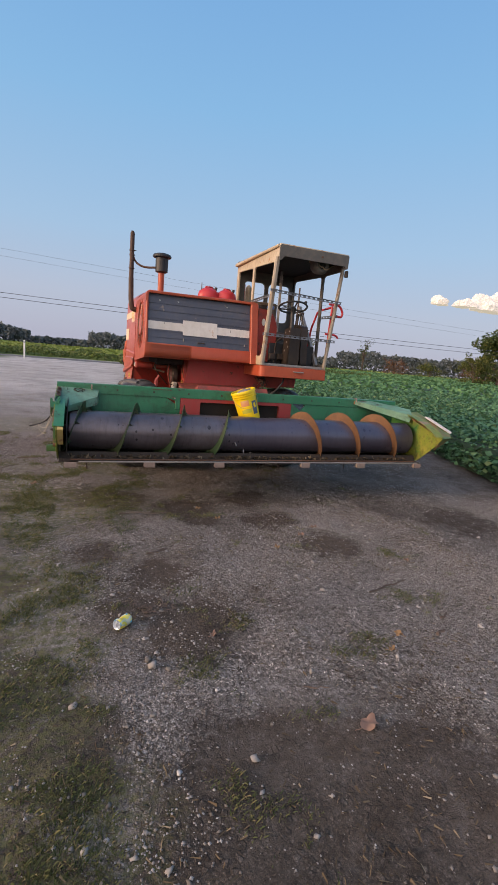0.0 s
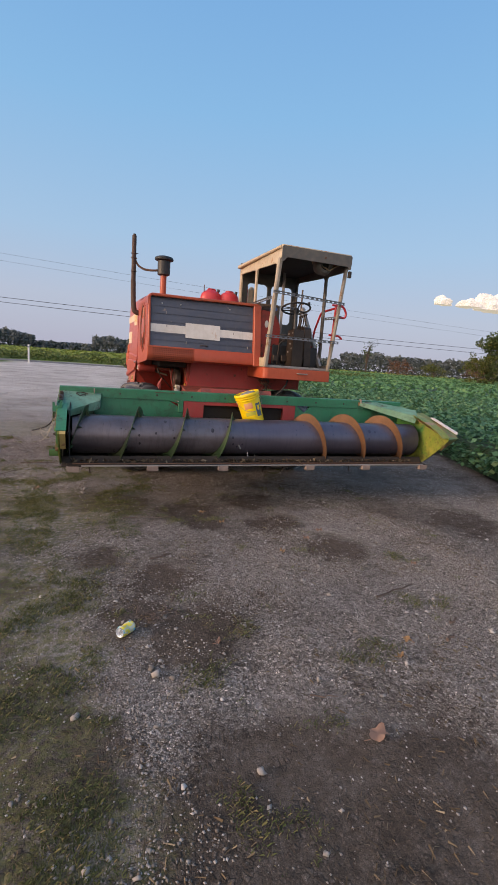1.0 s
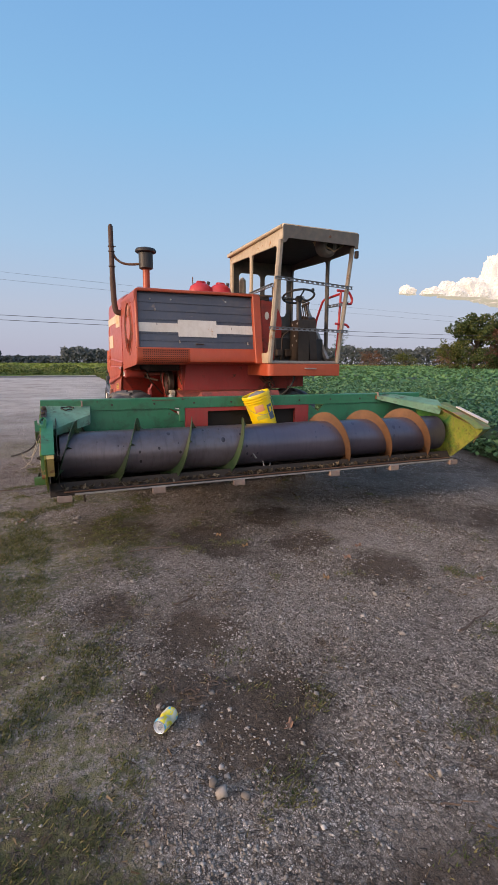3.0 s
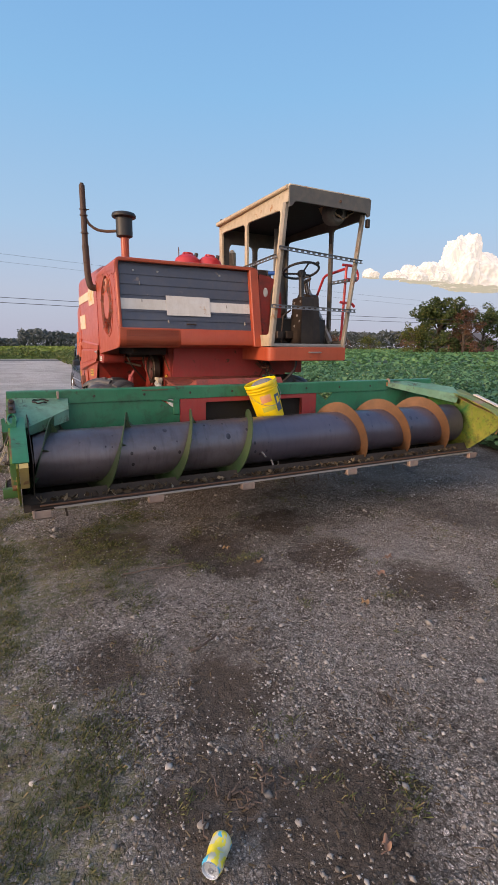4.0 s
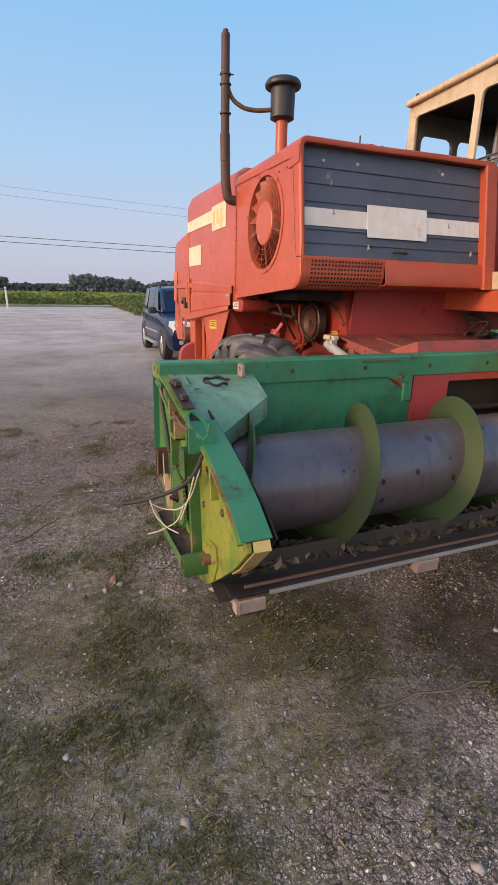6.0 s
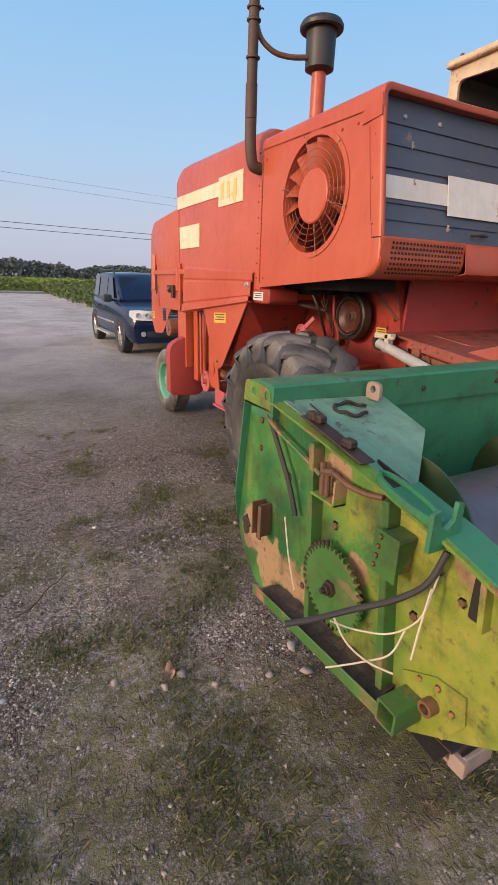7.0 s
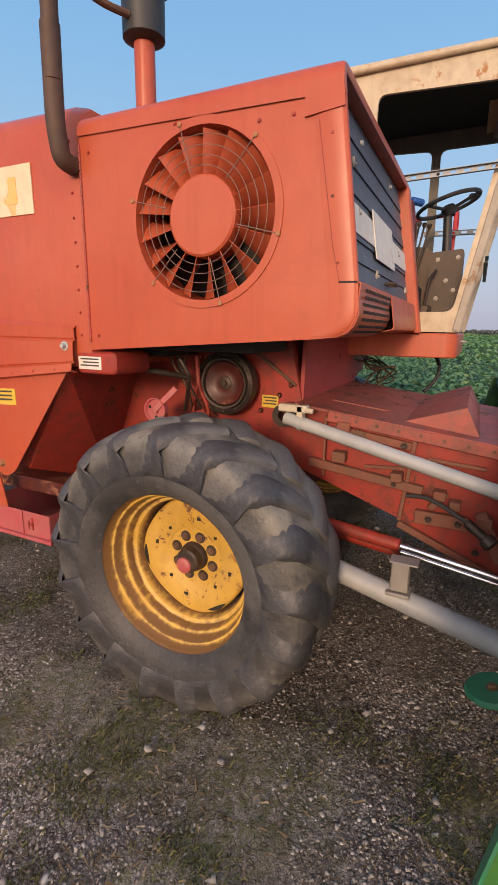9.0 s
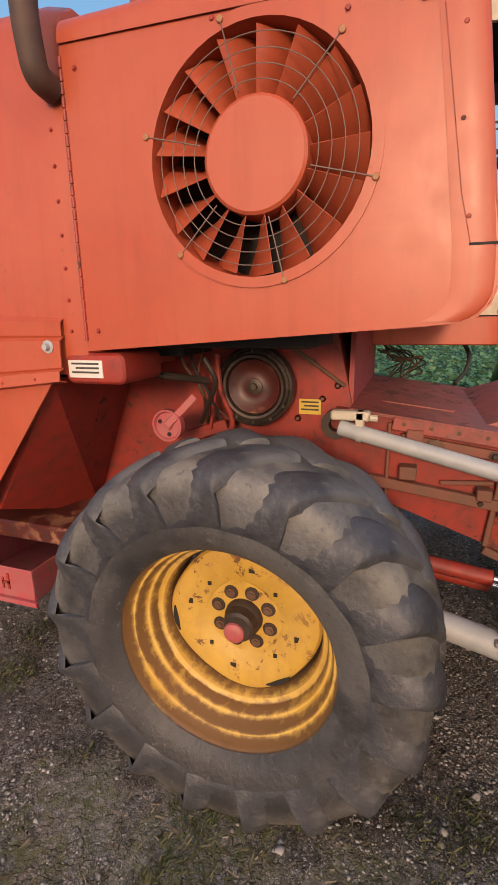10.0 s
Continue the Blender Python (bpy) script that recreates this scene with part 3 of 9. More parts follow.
def make_ground():
    n = Net("gravel_yard_soil")
    sep = n.nt.nodes.new("ShaderNodeSeparateXYZ")
    n.link(n.obj, sep.inputs[0])
    X, Y = sep.outputs["X"], sep.outputs["Y"]
    big, mid, fine = n.noise(0.55, 5, 0.6, dist=0.3), n.noise(2.6, 6, 0.65), n.noise(34, 6, 0.7)
    ragged = n.math("MULTIPLY", n.math("SUBTRACT", n.noise(2.9, 8, 0.74), 0.5), 2.2)

    def patches(spots):
        """Ragged patches of the yard, each with its own centre and size."""
        out = None
        for px, py, r in spots:
            d = n.nt.nodes.new("ShaderNodeVectorMath")
            d.operation = "DISTANCE"
            n.link(n.obj, d.inputs[0])
            d.inputs[1].default_value = (px, py, 0)
            m = n.math("SUBTRACT", 1.0, n.math("DIVIDE", d.outputs["Value"], r * 1.35))
            out = m if out is None else n.math("MAXIMUM", out, m)
        return n.ramp(n.math("ADD", n.math("MAXIMUM", out, -0.6), ragged), (0.05, 0.0), (0.45, 1.0))

    dark_patch, weedy, pale = patches(DARK_SPOTS), patches(WEEDY), patches(PALE)
    speck = n.noise(110, 4, 0.7)
    col = n.mix(n.ramp(big, (0.36, 0.0), (0.64, 1.0)), (0.320, 0.284, 0.248), (0.450, 0.424, 0.396))
    col = n.mix(n.math("MULTIPLY", n.ramp(mid, (0.46, 0.0), (0.64, 1.0)), 0.65), col, (0.175, 0.142, 0.113))
    rusty = n.math("MULTIPLY", n.ramp(n.noise(1.1, 5, 0.65), (0.55, 0.0), (0.68, 1.0)), 0.45)
    col = n.mix(rusty, col, (0.26, 0.180, 0.128))
    pebbly = n.ramp(n.noise(5.0, 7, 0.72), (0.32, 0.55), (0.55, 1.0))
    col = n.mix(n.math("MULTIPLY", n.math("MULTIPLY", pale, pebbly), 0.9), col, (0.62, 0.57, 0.52))
    # ragged dark brown patches, uneven inside
    dark_mix = n.math("MULTIPLY", dark_patch, n.math("ADD", n.math("MULTIPLY", n.ramp(n.noise(9, 6, 0.7), (0.35, 0.4), (0.6, 1.0)), 0.30), 0.62))
    col = n.mix(dark_mix, col, (0.078, 0.060, 0.045))
    # packed chips of gravel in four sizes, each chip its own shade
    stone = n.ramp(n.noise(0.9, 5, 0.65), (0.34, 0.0), (0.58, 1.0))
    amount = n.math("SUBTRACT", n.math("ADD", n.math("MULTIPLY", stone, 0.45), 0.55), n.math("MULTIPLY", n.math("MAXIMUM", dark_patch, weedy), 0.30), True)
    amount = n.math("ADD", amount, n.math("MULTIPLY", pale, 0.3), True)
    hgt = None
    for scale, keep, lo, hi in ((230.0, 0.10, 0.60, 1.50), (130.0, 0.22, 0.60, 1.75), (75.0, 0.45, 0.65, 1.95), (42.0, 0.70, 0.75, 2.0)):
        v, edge = n.voronoi(scale), n.voronoi(scale, "DISTANCE_TO_EDGE")
        sc = n.nt.nodes.new("ShaderNodeSeparateColor")
        n.link(v.outputs["Color"], sc.inputs[0])
        there = n.math("MULTIPLY", n.ramp(sc.outputs[0], (keep, 0.0), (keep + 0.02, 1.0)), amount)
        shape = n.ramp(edge.outputs["Distance"], (0.07, 0.0), (0.17, 1.0))
        s = n.math("MULTIPLY", there, shape)
        gap = n.math("MULTIPLY", n.math("SUBTRACT", there, s, True), 0.6)
        col = n.mix(gap, col, (0.055, 0.045, 0.037))
        shade = n.math("ADD", n.math("MULTIPLY", n.math("POWER", sc.outputs[1], 1.8), hi - lo), lo)
        tint = n.nt.nodes.new("ShaderNodeVectorMath")
        tint.operation = "SCALE"
        n.link(col, tint.inputs[0])
        n.link(shade, tint.inputs["Scale"])
        col = n.mix(s, col, tint.outputs[0])
        lift = n.math("MULTIPLY", n.math("MULTIPLY", s, n.math("ADD", sc.outputs[2], 0.4)), 60.0 / scale)
        hgt = lift if hgt is None else n.math("ADD", hgt, lift)
    col = n.mix(n.math("MULTIPLY", n.ramp(fine, (0.52, 0.0), (0.68, 1.0)), 0.5), col, (0.055, 0.045, 0.036))
    col = n.mix(n.math("MULTIPLY", n.ramp(speck, (0.54, 0.0), (0.68, 1.0)), 0.4), col, (0.052, 0.042, 0.034))
    # thin weeds
    thin = n.math("MULTIPLY", weedy, n.ramp(n.noise(24, 6, 0.75), (0.41, 0.0), (0.57, 1.0)))
    col = n.mix(n.math("MULTIPLY", thin, 0.8), col, n.mix(n.ramp(n.noise(7, 4), (0.4, 0.0), (0.6, 1.0)), (0.088, 0.100, 0.038), (0.180, 0.168, 0.078)))

    # packed lot further off, then fields
    def span(v, a, b):
        m = n.nt.nodes.new("ShaderNodeMapRange")
        m.inputs["From Min"].default_value, m.inputs["From Max"].default_value = a, b
        n.link(v, m.inputs["Value"])
        return m.outputs[0]
    lot = n.math("MULTIPLY", span(Y, 8.0, 16.0), n.math("ADD", n.math("MULTIPLY", n.ramp(big, (0.3, 0.0), (0.55, 1.0)), 0.45), 0.5))
    lotcol = n.mix(n.ramp(n.noise(0.35, 6, 0.65, n.stretch(0.5, 1, 1)), (0.35, 0.0), (0.65, 1.0)), (0.46, 0.44, 0.425), (0.60, 0.58, 0.56))
    lotcol = n.mix(n.math("MULTIPLY", n.ramp(n.noise(1.6, 6, 0.7), (0.52, 0.0), (0.68, 1.0)), 0.4), lotcol, (0.23, 0.19, 0.145))
    col = n.mix(lot, col, lotcol)
    wob = n.math("MULTIPLY", n.math("SUBTRACT", n.noise(0.12, 4), 0.5), 8.0)
    green = n.mix(n.ramp(n.noise(0.05, 5), (0.35, 0.0), (0.65, 1.0)), (0.10, 0.17, 0.03), (0.20, 0.24, 0.06))
    col = n.mix(span(n.math("ADD", Y, wob), 56.0, 59.0), col, green)
    lawn = n.math("MULTIPLY", span(n.math("ADD", X, wob), -5.2, -7.0), span(n.math("ADD", Y, wob), 42.5, 45.0))
    col = n.mix(lawn, col, (0.07, 0.115, 0.03))
    far = n.math("MULTIPLY", span(X, 9.0, 12.0), span(Y, -30.0, 4.0))
    col = n.mix(far, col, green)
    n.bump(n.math("ADD", hgt, n.math("MULTIPLY", fine, 0.35)), 1.0, 0.010)
    return n.done(col, 0.95, spec=0.15)


M_GROUND = make_ground()


def spaced(dense0, dense1, step, far):
    """Coordinates close together in the yard and ever wider beyond it."""
    out = list(np.arange(dense0, dense1 + 1e-6, step))
    s, v = step, dense1
    while v < far:
        s *= 1.3
        v += s
        out.append(v)
    s, v = step, dense0
    while v > -far:
        s *= 1.3
        v -= s
        out.insert(0, v)
    return out


def ground_height(x, y):
    near = max(0.0, 1.0 - max(abs(x - 1.5) - 6.0, abs(y - 4.0) - 8.0, 0.0) / 6.0)
    if near <= 0:
        return 0.0
    h = 0.016 * noise.noise((x * 0.9, y * 0.9, 0.0)) + 0.010 * noise.noise((x * 3.1, y * 3.1, 4.0)) + 0.005 * noise.noise((x * 9.0, y * 9.0, 9.0))
    return h * near - 0.006


gx, gy = spaced(-4.5, 8.0, 0.07, 3000), spaced(-1.5, 13.0, 0.07, 3000)
gverts = [(x, y, ground_height(x, y)) for y in gy for x in gx]
gfaces = [(j * len(gx) + i, j * len(gx) + i + 1, (j + 1) * len(gx) + i + 1, (j + 1) * len(gx) + i) for j in range(len(gy) - 1) for i in range(len(gx) - 1)]
ground_me = sheet_mesh("ground", gverts, gfaces, M_GROUND)
ground_me.polygons.foreach_set("use_smooth", [True] * len(ground_me.polygons))
ground = tagged(new("ground", ground_me), "brown gravel and dirt yard with sparse weeds", "ground", kind="structure")

# ---- combine harvester ----
CX = 2.06   # middle of the machine
combine = thing("combine_harvester", (CX, 7.5, 0.0), "old faded red combine harvester with cream cab and slate front panel", "combine harvester")


def lean(z):
    """y of the slightly leaning front face of the engine house at height z."""
    return 6.125 + 0.17 * (z - 1.97)


# engine house: side panel with the round cooling opening
FY, FZ, FR = 6.644, 1.930, 0.291
side = [(7.205, 1.438), (6.20, 1.506), (6.142, 1.512), (6.105, 1.522), (6.078, 1.542), (6.061, 1.572), (6.056, 1.60), (6.060, 1.69), (6.082, 1.80), (6.145, 2.244), (7.205, 2.269)]
bm = bmesh.new()
plate(bm, side, [circle(FY, FZ, FR, 48)], "x", 0.985, 0.997)
side_panel = part("side_panel", bm, M_RED, combine)
bm = bmesh.new()
ring(bm, (0.9855, FY, FZ), (-1, 0, 0), FR + 0.028, FR, 0.006, 48)
lathe(bm, [(FR, -0.006), (FR - 0.004, 0.06), (FR - 0.012, 0.16)], axis_matrix((0.985, FY, FZ), (1, 0, 0)), 48)
shroud = part("fan_shroud", bm, M_RED, combine)
bm = bmesh.new()
lathe(bm, [(0, -0.010), (0.130, -0.010), (0.138, -0.004), (0.140, 0.004), (0.140, 0.10)], axis_matrix((0.99, FY, FZ), (1, 0, 0)), 40)
part("fan_hub", bm, M_RED, combine)
for i in range(17):
    a = 2 * math.pi * (i + 0.3) / 17
    bm = bmesh.new()
    rows = []
    for r in (0.138, 0.19, 0.245, FR - 0.006):
        tw = 0.30 + 0.10 * (r - 0.138) / 0.16
        p0 = Vector((0.992, FY + r * math.cos(a), FZ + r * math.sin(a)))
        p1 = Vector((0.992 + 0.115, FY + r * math.cos(a + tw), FZ + r * math.sin(a + tw)))
        pm = Vector((0.992 + 0.045, FY + r * math.cos(a + tw * 0.55), FZ + r * math.sin(a + tw * 0.55)))
        rows.append([bm.verts.new(p) for p in (p0, pm, p1)])
    for A, B in zip(rows, rows[1:]):
        for k in range(2):
            bm.faces.new((A[k], A[k + 1], B[k + 1], B[k]))
    thicken(bm, 0.002)
    part("fan_blade", bm, M_RED, shroud, angle=60)
for r in (0.165, 0.197, 0.229, 0.262):
    bm = bmesh.new()
    tube(bm, [(0.980, FY + r * math.cos(t), FZ + r * math.sin(t)) for t in np.linspace(0, 2 * math.pi, 49)], 0.0014, 5, False)
    part("guard_ring", bm, M_GUARD, shroud)
CLIPS = (14, 74.6, 133, 194.6, 255, 314)
for d in CLIPS:
    c, s = math.cos(radians(d)), math.sin(radians(d))
    bm = bmesh.new()
    tube(bm, [(0.978, FY + r * c, FZ + r * s) for r in (0.150, FR + 0.02)], 0.0018, 5)
    part("guard_wire", bm, M_GUARD, shroud)
for d in CLIPS:
    c, s = math.cos(radians(d)), math.sin(radians(d))
    bm = bmesh.new()
    cyl(bm, (0.986, FY + (FR + 0.022) * c, FZ + (FR + 0.022) * s), (0.974, FY + (FR + 0.022) * c, FZ + (FR + 0.022) * s), 0.009, n=10)
    part("guard_clip", bm, M_RUST_LIGHT, shroud)
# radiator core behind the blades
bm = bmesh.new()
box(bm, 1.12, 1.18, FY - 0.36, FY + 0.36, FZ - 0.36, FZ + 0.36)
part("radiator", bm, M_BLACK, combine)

# front lip round the panel and the hood over it
def sweep_x(profile, x0, x1, thick, name, material, ends=True, label=""):
    """A bent sheet: (y, z) profile carried along x."""
    b = bmesh.new()
    n = len(profile)
    rings = [[b.verts.new((x, y, z)) for y, z in profile] for x in (x0, x1)]
    for i in range(n - 1):
        b.faces.new((rings[0][i], rings[0][i + 1], rings[1][i + 1], rings[1][i]))
    thicken(b, thick)
    bmesh.ops.recalc_face_normals(b, faces=b.faces)
    return part(name, b, material, combine, label, 40)


def arc2(cx, cy, r, a0, a1, n=7):
    return [(cx + r * math.cos(radians(a0 + (a1 - a0) * i / n)), cy + r * math.sin(radians(a0 + (a1 - a0) * i / n))) for i in range(n + 1)]


def lip_y(z):
    """y of the leaning front edge of the engine house."""
    return 6.060 + 0.139 * (z - 1.692)


def hood_section(inset):
    """(x, z) across the hood, drawn in by inset; the first point follows the side panel's top."""
    return [(0.978 + inset, None)] + arc2(1.040, 2.276, 0.062 - inset, 180, 95, 8) + [(1.5, 2.338 - inset), (2.0, 2.347 - inset), (2.44 - inset * 0.5, 2.347 - inset), (2.470 - inset, 2.327 - inset * 0.5), (2.478 - inset, 2.24)]


hood = bmesh.new()
rings = []
for y, dy, inset in ((None, 0.075, 0.036), (None, 0.004, 0.034), (None, 0.0, 0.028), (None, 0.0, 0.006), (None, 0.006, 0.001), (None, 0.020, 0.0), (6.40, 0, 0.0), (6.75, 0, 0.0), (7.205, 0, 0.0)):
    row = []
    for x, z in hood_section(inset):
        zz = (2.236 + ((lip_y(2.24) + dy if y is None else y) - 6.145) * 0.024) if z is None else z
        row.append(hood.verts.new((x, lip_y(zz) + dy if y is None else y, zz)))
    rings.append(row)
for A, B in zip(rings, rings[1:]):
    for i in range(len(A) - 1):
        hood.faces.new((A[i], A[i + 1], B[i + 1], B[i]))
bmesh.ops.recalc_face_normals(hood, faces=hood.faces)
hood_part = part("hood", hood, M_RED, combine, angle=38)
bm = bmesh.new()
plate(bm, [(6.262, 2.184), (6.262, 2.262), (lip_y(2.28) + 0.002, 2.285), (lip_y(2.20) + 0.002, 2.197)], [], "x", 0.9765, 0.9815)
part("hood_cheek", bm, M_RED, hood_part)
# rounded corner strip on the front left edge of the side panel
bm = bmesh.new()
prof = []
for z in (1.517, 1.524, 1.537, 1.556, 1.58, 1.61, 1.65, 1.692, 1.80, 1.95, 2.10, 2.20, 2.25):
    prof.append((z, 6.1395 - math.sqrt(max(0.0, 0.085 ** 2 - (1.60 - z) ** 2)) if z < 1.60 else 6.0545 + 0.0055 * (z - 1.60) / 0.092 if z < 1.692 else lip_y(z)))
rings = []
for z, yb in prof:
    rings.append([bm.verts.new(p) for p in ((0.9838, yb + 0.10, z), (0.9815, yb + 0.060, z), (0.9815, yb + 0.016, z), (0.986, yb + 0.004, z), (0.995, yb, z), (1.008, yb + 0.002, z), (1.014, yb + 0.010, z), (1.014, yb + 0.09, z))])
for A, B in zip(rings, rings[1:]):
    for i in range(len(A) - 1):
        bm.faces.new((A[i], A[i + 1], B[i + 1], B[i]))
bmesh.ops.recalc_face_normals(bm, faces=bm.faces)
part("corner_strip", bm, M_RED, combine, angle=60)
# front panel of lapped slate boards
PX0, PX1 = 1.012, 2.372
rows_z = [1.690, 1.772, 1.848, 2.002, 2.100, 2.190, 2.300]
front = None
for i, (z0, z1) in enumerate(zip(rows_z, rows_z[1:])):
    bm = bmesh.new()
    y0, y1 = lean(z0) + 0.010, lean(z1) + 0.018
    vs = [bm.verts.new(p) for p in ((PX0, y0, z0), (PX1, y0, z0), (PX1, y1, z1 + 0.004), (PX0, y1, z1 + 0.004), (PX0, y0 + 0.02, z0), (PX1, y0 + 0.02, z0))]
    bm.faces.new((vs[0], vs[1], vs[2], vs[3]))
    bm.faces.new((vs[0], vs[4], vs[5], vs[1]))
    if front is None:
        front = part("front_panel", bm, M_SLATE, combine, "slate blue lapped sheet panel with white stripe")
    else:
        part("panel_board", bm, M_SLATE, front)


def decal_front(name, x0, x1, z0, z1, material, off=0.006, under=None):
    b = bmesh.new()
    f = lambda z: lean(z) + 0.012 - off + 0.0
    vs = [b.verts.new(p) for p in ((x0, f(z0), z0), (x1, f(z0), z0), (x1, f(z1), z1), (x0, f(z1), z1), (x0, f(z0) + 0.004, z0), (x1, f(z0) + 0.004, z0), (x1, f(z1) + 0.004, z1), (x0, f(z1) + 0.004, z1))]
    for q in ((0, 1, 2, 3), (1, 0, 4, 5), (2, 1, 5, 6), (3, 2, 6, 7), (0, 3, 7, 4)):
        b.faces.new([vs[i] for i in q])
    return part(name, b, material, front if under is None else under)


decal_front("white_stripe", PX0 + 0.004, PX1 - 0.004, 1.868, 1.967, M_WHITE)
decal_front("white_plate", 1.458, 1.914, 1.822, 2.010, M_WHITE, 0.011)
for x, z in ((1.158, 2.226), (1.394, 2.230), (2.045, 2.238)):
    bm = bmesh.new()
    cyl(bm, (x, lean(z) + 0.02, z), (x, lean(z) + 0.002, z), 0.011, 0.010, 12)
    part("panel_knob", bm, M_GALV, front)
for x, z in ((1.21, 2.115), (1.22, 1.955), (1.47, 1.765), (2.30, 1.765), (2.10, 1.930)):
    bm = bmesh.new()
    box(bm, x - 0.005, x + 0.005, lean(z) + 0.004, lean(z) + 0.016, z - 0.020, z + 0.014, 0.002)
    cyl(bm, (x, lean(z) + 0.008, z - 0.010), (x, lean(z) - 0.004, z - 0.010), 0.006, n=8)
    part("panel_latch", bm, M_STEEL_GREY, front)
bm = bmesh.new()
tube(bm, rounded_path([(1.66, lean(1.74) + 0.012, 1.742), (1.66, lean(1.74) - 0.03, 1.742), (1.74, lean(1.74) - 0.03, 1.740), (1.74, lean(1.74) + 0.012, 1.740)], 0.012), 0.007, 8)
part("panel_handle", bm, M_IRON, front)
# frame: right post, lower band, perforated intake
bm = bmesh.new()
for z0, z1 in ((1.53, 2.32),):
    vs = []
    for z in (z0, z1):
        vs.append([bm.verts.new(p) for p in ((2.372, lean(z) + 0.05, z), (2.372, lean(z) - 0.035, z), (2.380, lean(z) - 0.043, z), (2.466, lean(z) - 0.043, z), (2.474, lean(z) - 0.035, z), (2.474, lean(z) + 0.35, z))])
    for i in range(5):
        bm.faces.new((vs[0][i], vs[0][i + 1], vs[1][i + 1], vs[1][i]))
bmesh.ops.recalc_face_normals(bm, faces=bm.faces)
part("frame_post", bm, M_RED, combine)
lz = lambda z: lean(z) - 0.02
sweep_x([(lean(1.69) + 0.06, 1.690), (lean(1.69) - 0.012, 1.690), (lean(1.68) - 0.022, 1.680), (lean(1.56) - 0.022, 1.560), (lean(1.54) - 0.015, 1.545), (6.12, 1.530), (6.5, 1.515)], 1.572, 2.474, 0.004, "lower_band", M_RED)
intake = [(lean(1.69) + 0.06, 1.694), (lean(1.69) - 0.012, 1.692), (lean(1.68) - 0.020, 1.684)] + [(6.140 - 0.085 * math.cos(radians(a)), 1.60 - 0.085 * math.sin(radians(a))) for a in (-20, 5, 30, 55, 80)] + [(6.5, 1.510)]
grille = sweep_x(intake, 0.990, 1.574, 0.004, "intake_skin", M_RED)
bm = bmesh.new()
plate(bm, intake[1:] + [(6.5, 1.68)], [], "x", 1.566, 1.578)
part("intake_end", bm, M_RED, grille)
for r in range(7):
    a = -42 + r * 15
    if r < 2:
        y, z, nrm = lean(1.66 - 0.022 * r) - 0.024 + 0.004 * r, 1.668 - 0.022 * r, (0, -1, 0)
    else:
        t = radians(-15 + (r - 2) * 16)
        y, z, nrm = 6.140 - 0.0895 * math.cos(t), 1.60 - 0.0895 * math.sin(t), (0, -math.cos(t), -math.sin(t))
    for c in range(22):
        x = 1.055 + 0.0232 * c
        bm = bmesh.new()
        box(bm, -0.0062, 0.0062, -0.0055, 0.0055, -0.0005, 0.0012, 0, 1, axis_matrix((x, y, z), nrm))
        part("intake_slot", bm, M_BLACK, grille)
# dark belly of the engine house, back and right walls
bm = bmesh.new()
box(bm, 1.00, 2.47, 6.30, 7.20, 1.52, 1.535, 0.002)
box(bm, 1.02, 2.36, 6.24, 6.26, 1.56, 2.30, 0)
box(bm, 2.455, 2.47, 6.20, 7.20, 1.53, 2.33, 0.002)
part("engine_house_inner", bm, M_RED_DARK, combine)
# hinge strip and screws down the back edge of the side panel
bm = bmesh.new()
prof = []
for k in range(24):
    z = 1.47 + 0.032 * k
    prof += [(0.003, z), (0.006, z + 0.001), (0.006, z + 0.027), (0.003, z + 0.028)]
lathe(bm, prof, Matrix.Translation((0.984, 7.205, 0)), 8)
part("hinge", bm, M_RED_DARK, side_panel)
for y, z in ((6.30, 2.20), (6.16, 1.95), (6.13, 1.75), (6.17, 2.13), (7.16, 1.50), (7.16, 2.20), (6.75, 2.24), (6.42, 2.20)):
    bm = bmesh.new()
    bolt(bm, (0.984, y, z), (-1, 0, 0), 0.006, 0.004)
    part("screw", bm, M_RED_DARK, side_panel)
for p, q in (((6.062, 1.690), (6.124, 1.690)), ((6.121, 1.690), (6.150, 1.80)), ((6.150, 1.80), (6.215, 2.172)), ((6.262, 2.250), (7.20, 2.2665))):
    bm = bmesh.new()
    bar(bm, (0.9818, *p), (0.9818, *q), 0.002, 0.006 if p[1] == q[1] else 0.002, 0)
    part("panel_seam", bm, M_BLACK if p[1] == q[1] else M_RED_DARK, side_panel)

# exhaust pipe and intake cleaner
bm = bmesh.new()
tube(bm, rounded_path([(0.985, 7.24, 2.16), (0.925, 7.24, 2.17), (0.905, 7.24, 2.28), (0.893, 7.22, 2.60)], 0.07, 6), 0.036, 16)
elbow = part("exhaust_elbow", bm, M_EXHAUST, combine)
bm = bmesh.new()
cyl(bm, (0.895, 7.225, 2.42), (0.889, 7.20, 3.205), 0.032, 0.030, 18)
for z in (2.72, 2.90, 2.96):
    cyl(bm, (0.893, 7.213, z), (0.893, 7.212, z + 0.014), 0.042, n=16)
cyl(bm, (0.889, 7.2, 3.205), (0.889, 7.2, 3.225), 0.020, n=12)
box(bm, 0.885, 0.95, 7.195, 7.205, 2.965, 2.972, 0.001)
part("exhaust_pipe", bm, M_EXHAUST, combine, "rusty upright exhaust pipe")
bm = bmesh.new()
tube(bm, rounded_path([(0.905, 7.21, 2.90), (0.94, 7.205, 2.82), (1.02, 7.18, 2.765), (1.12, 7.15, 2.755), (1.215, 7.12, 2.765)], 0.06, 6), 0.015, 10)
part("aspirator_pipe", bm, M_RUST, combine)
AC = (1.302, 7.11)
bm = bmesh.new()
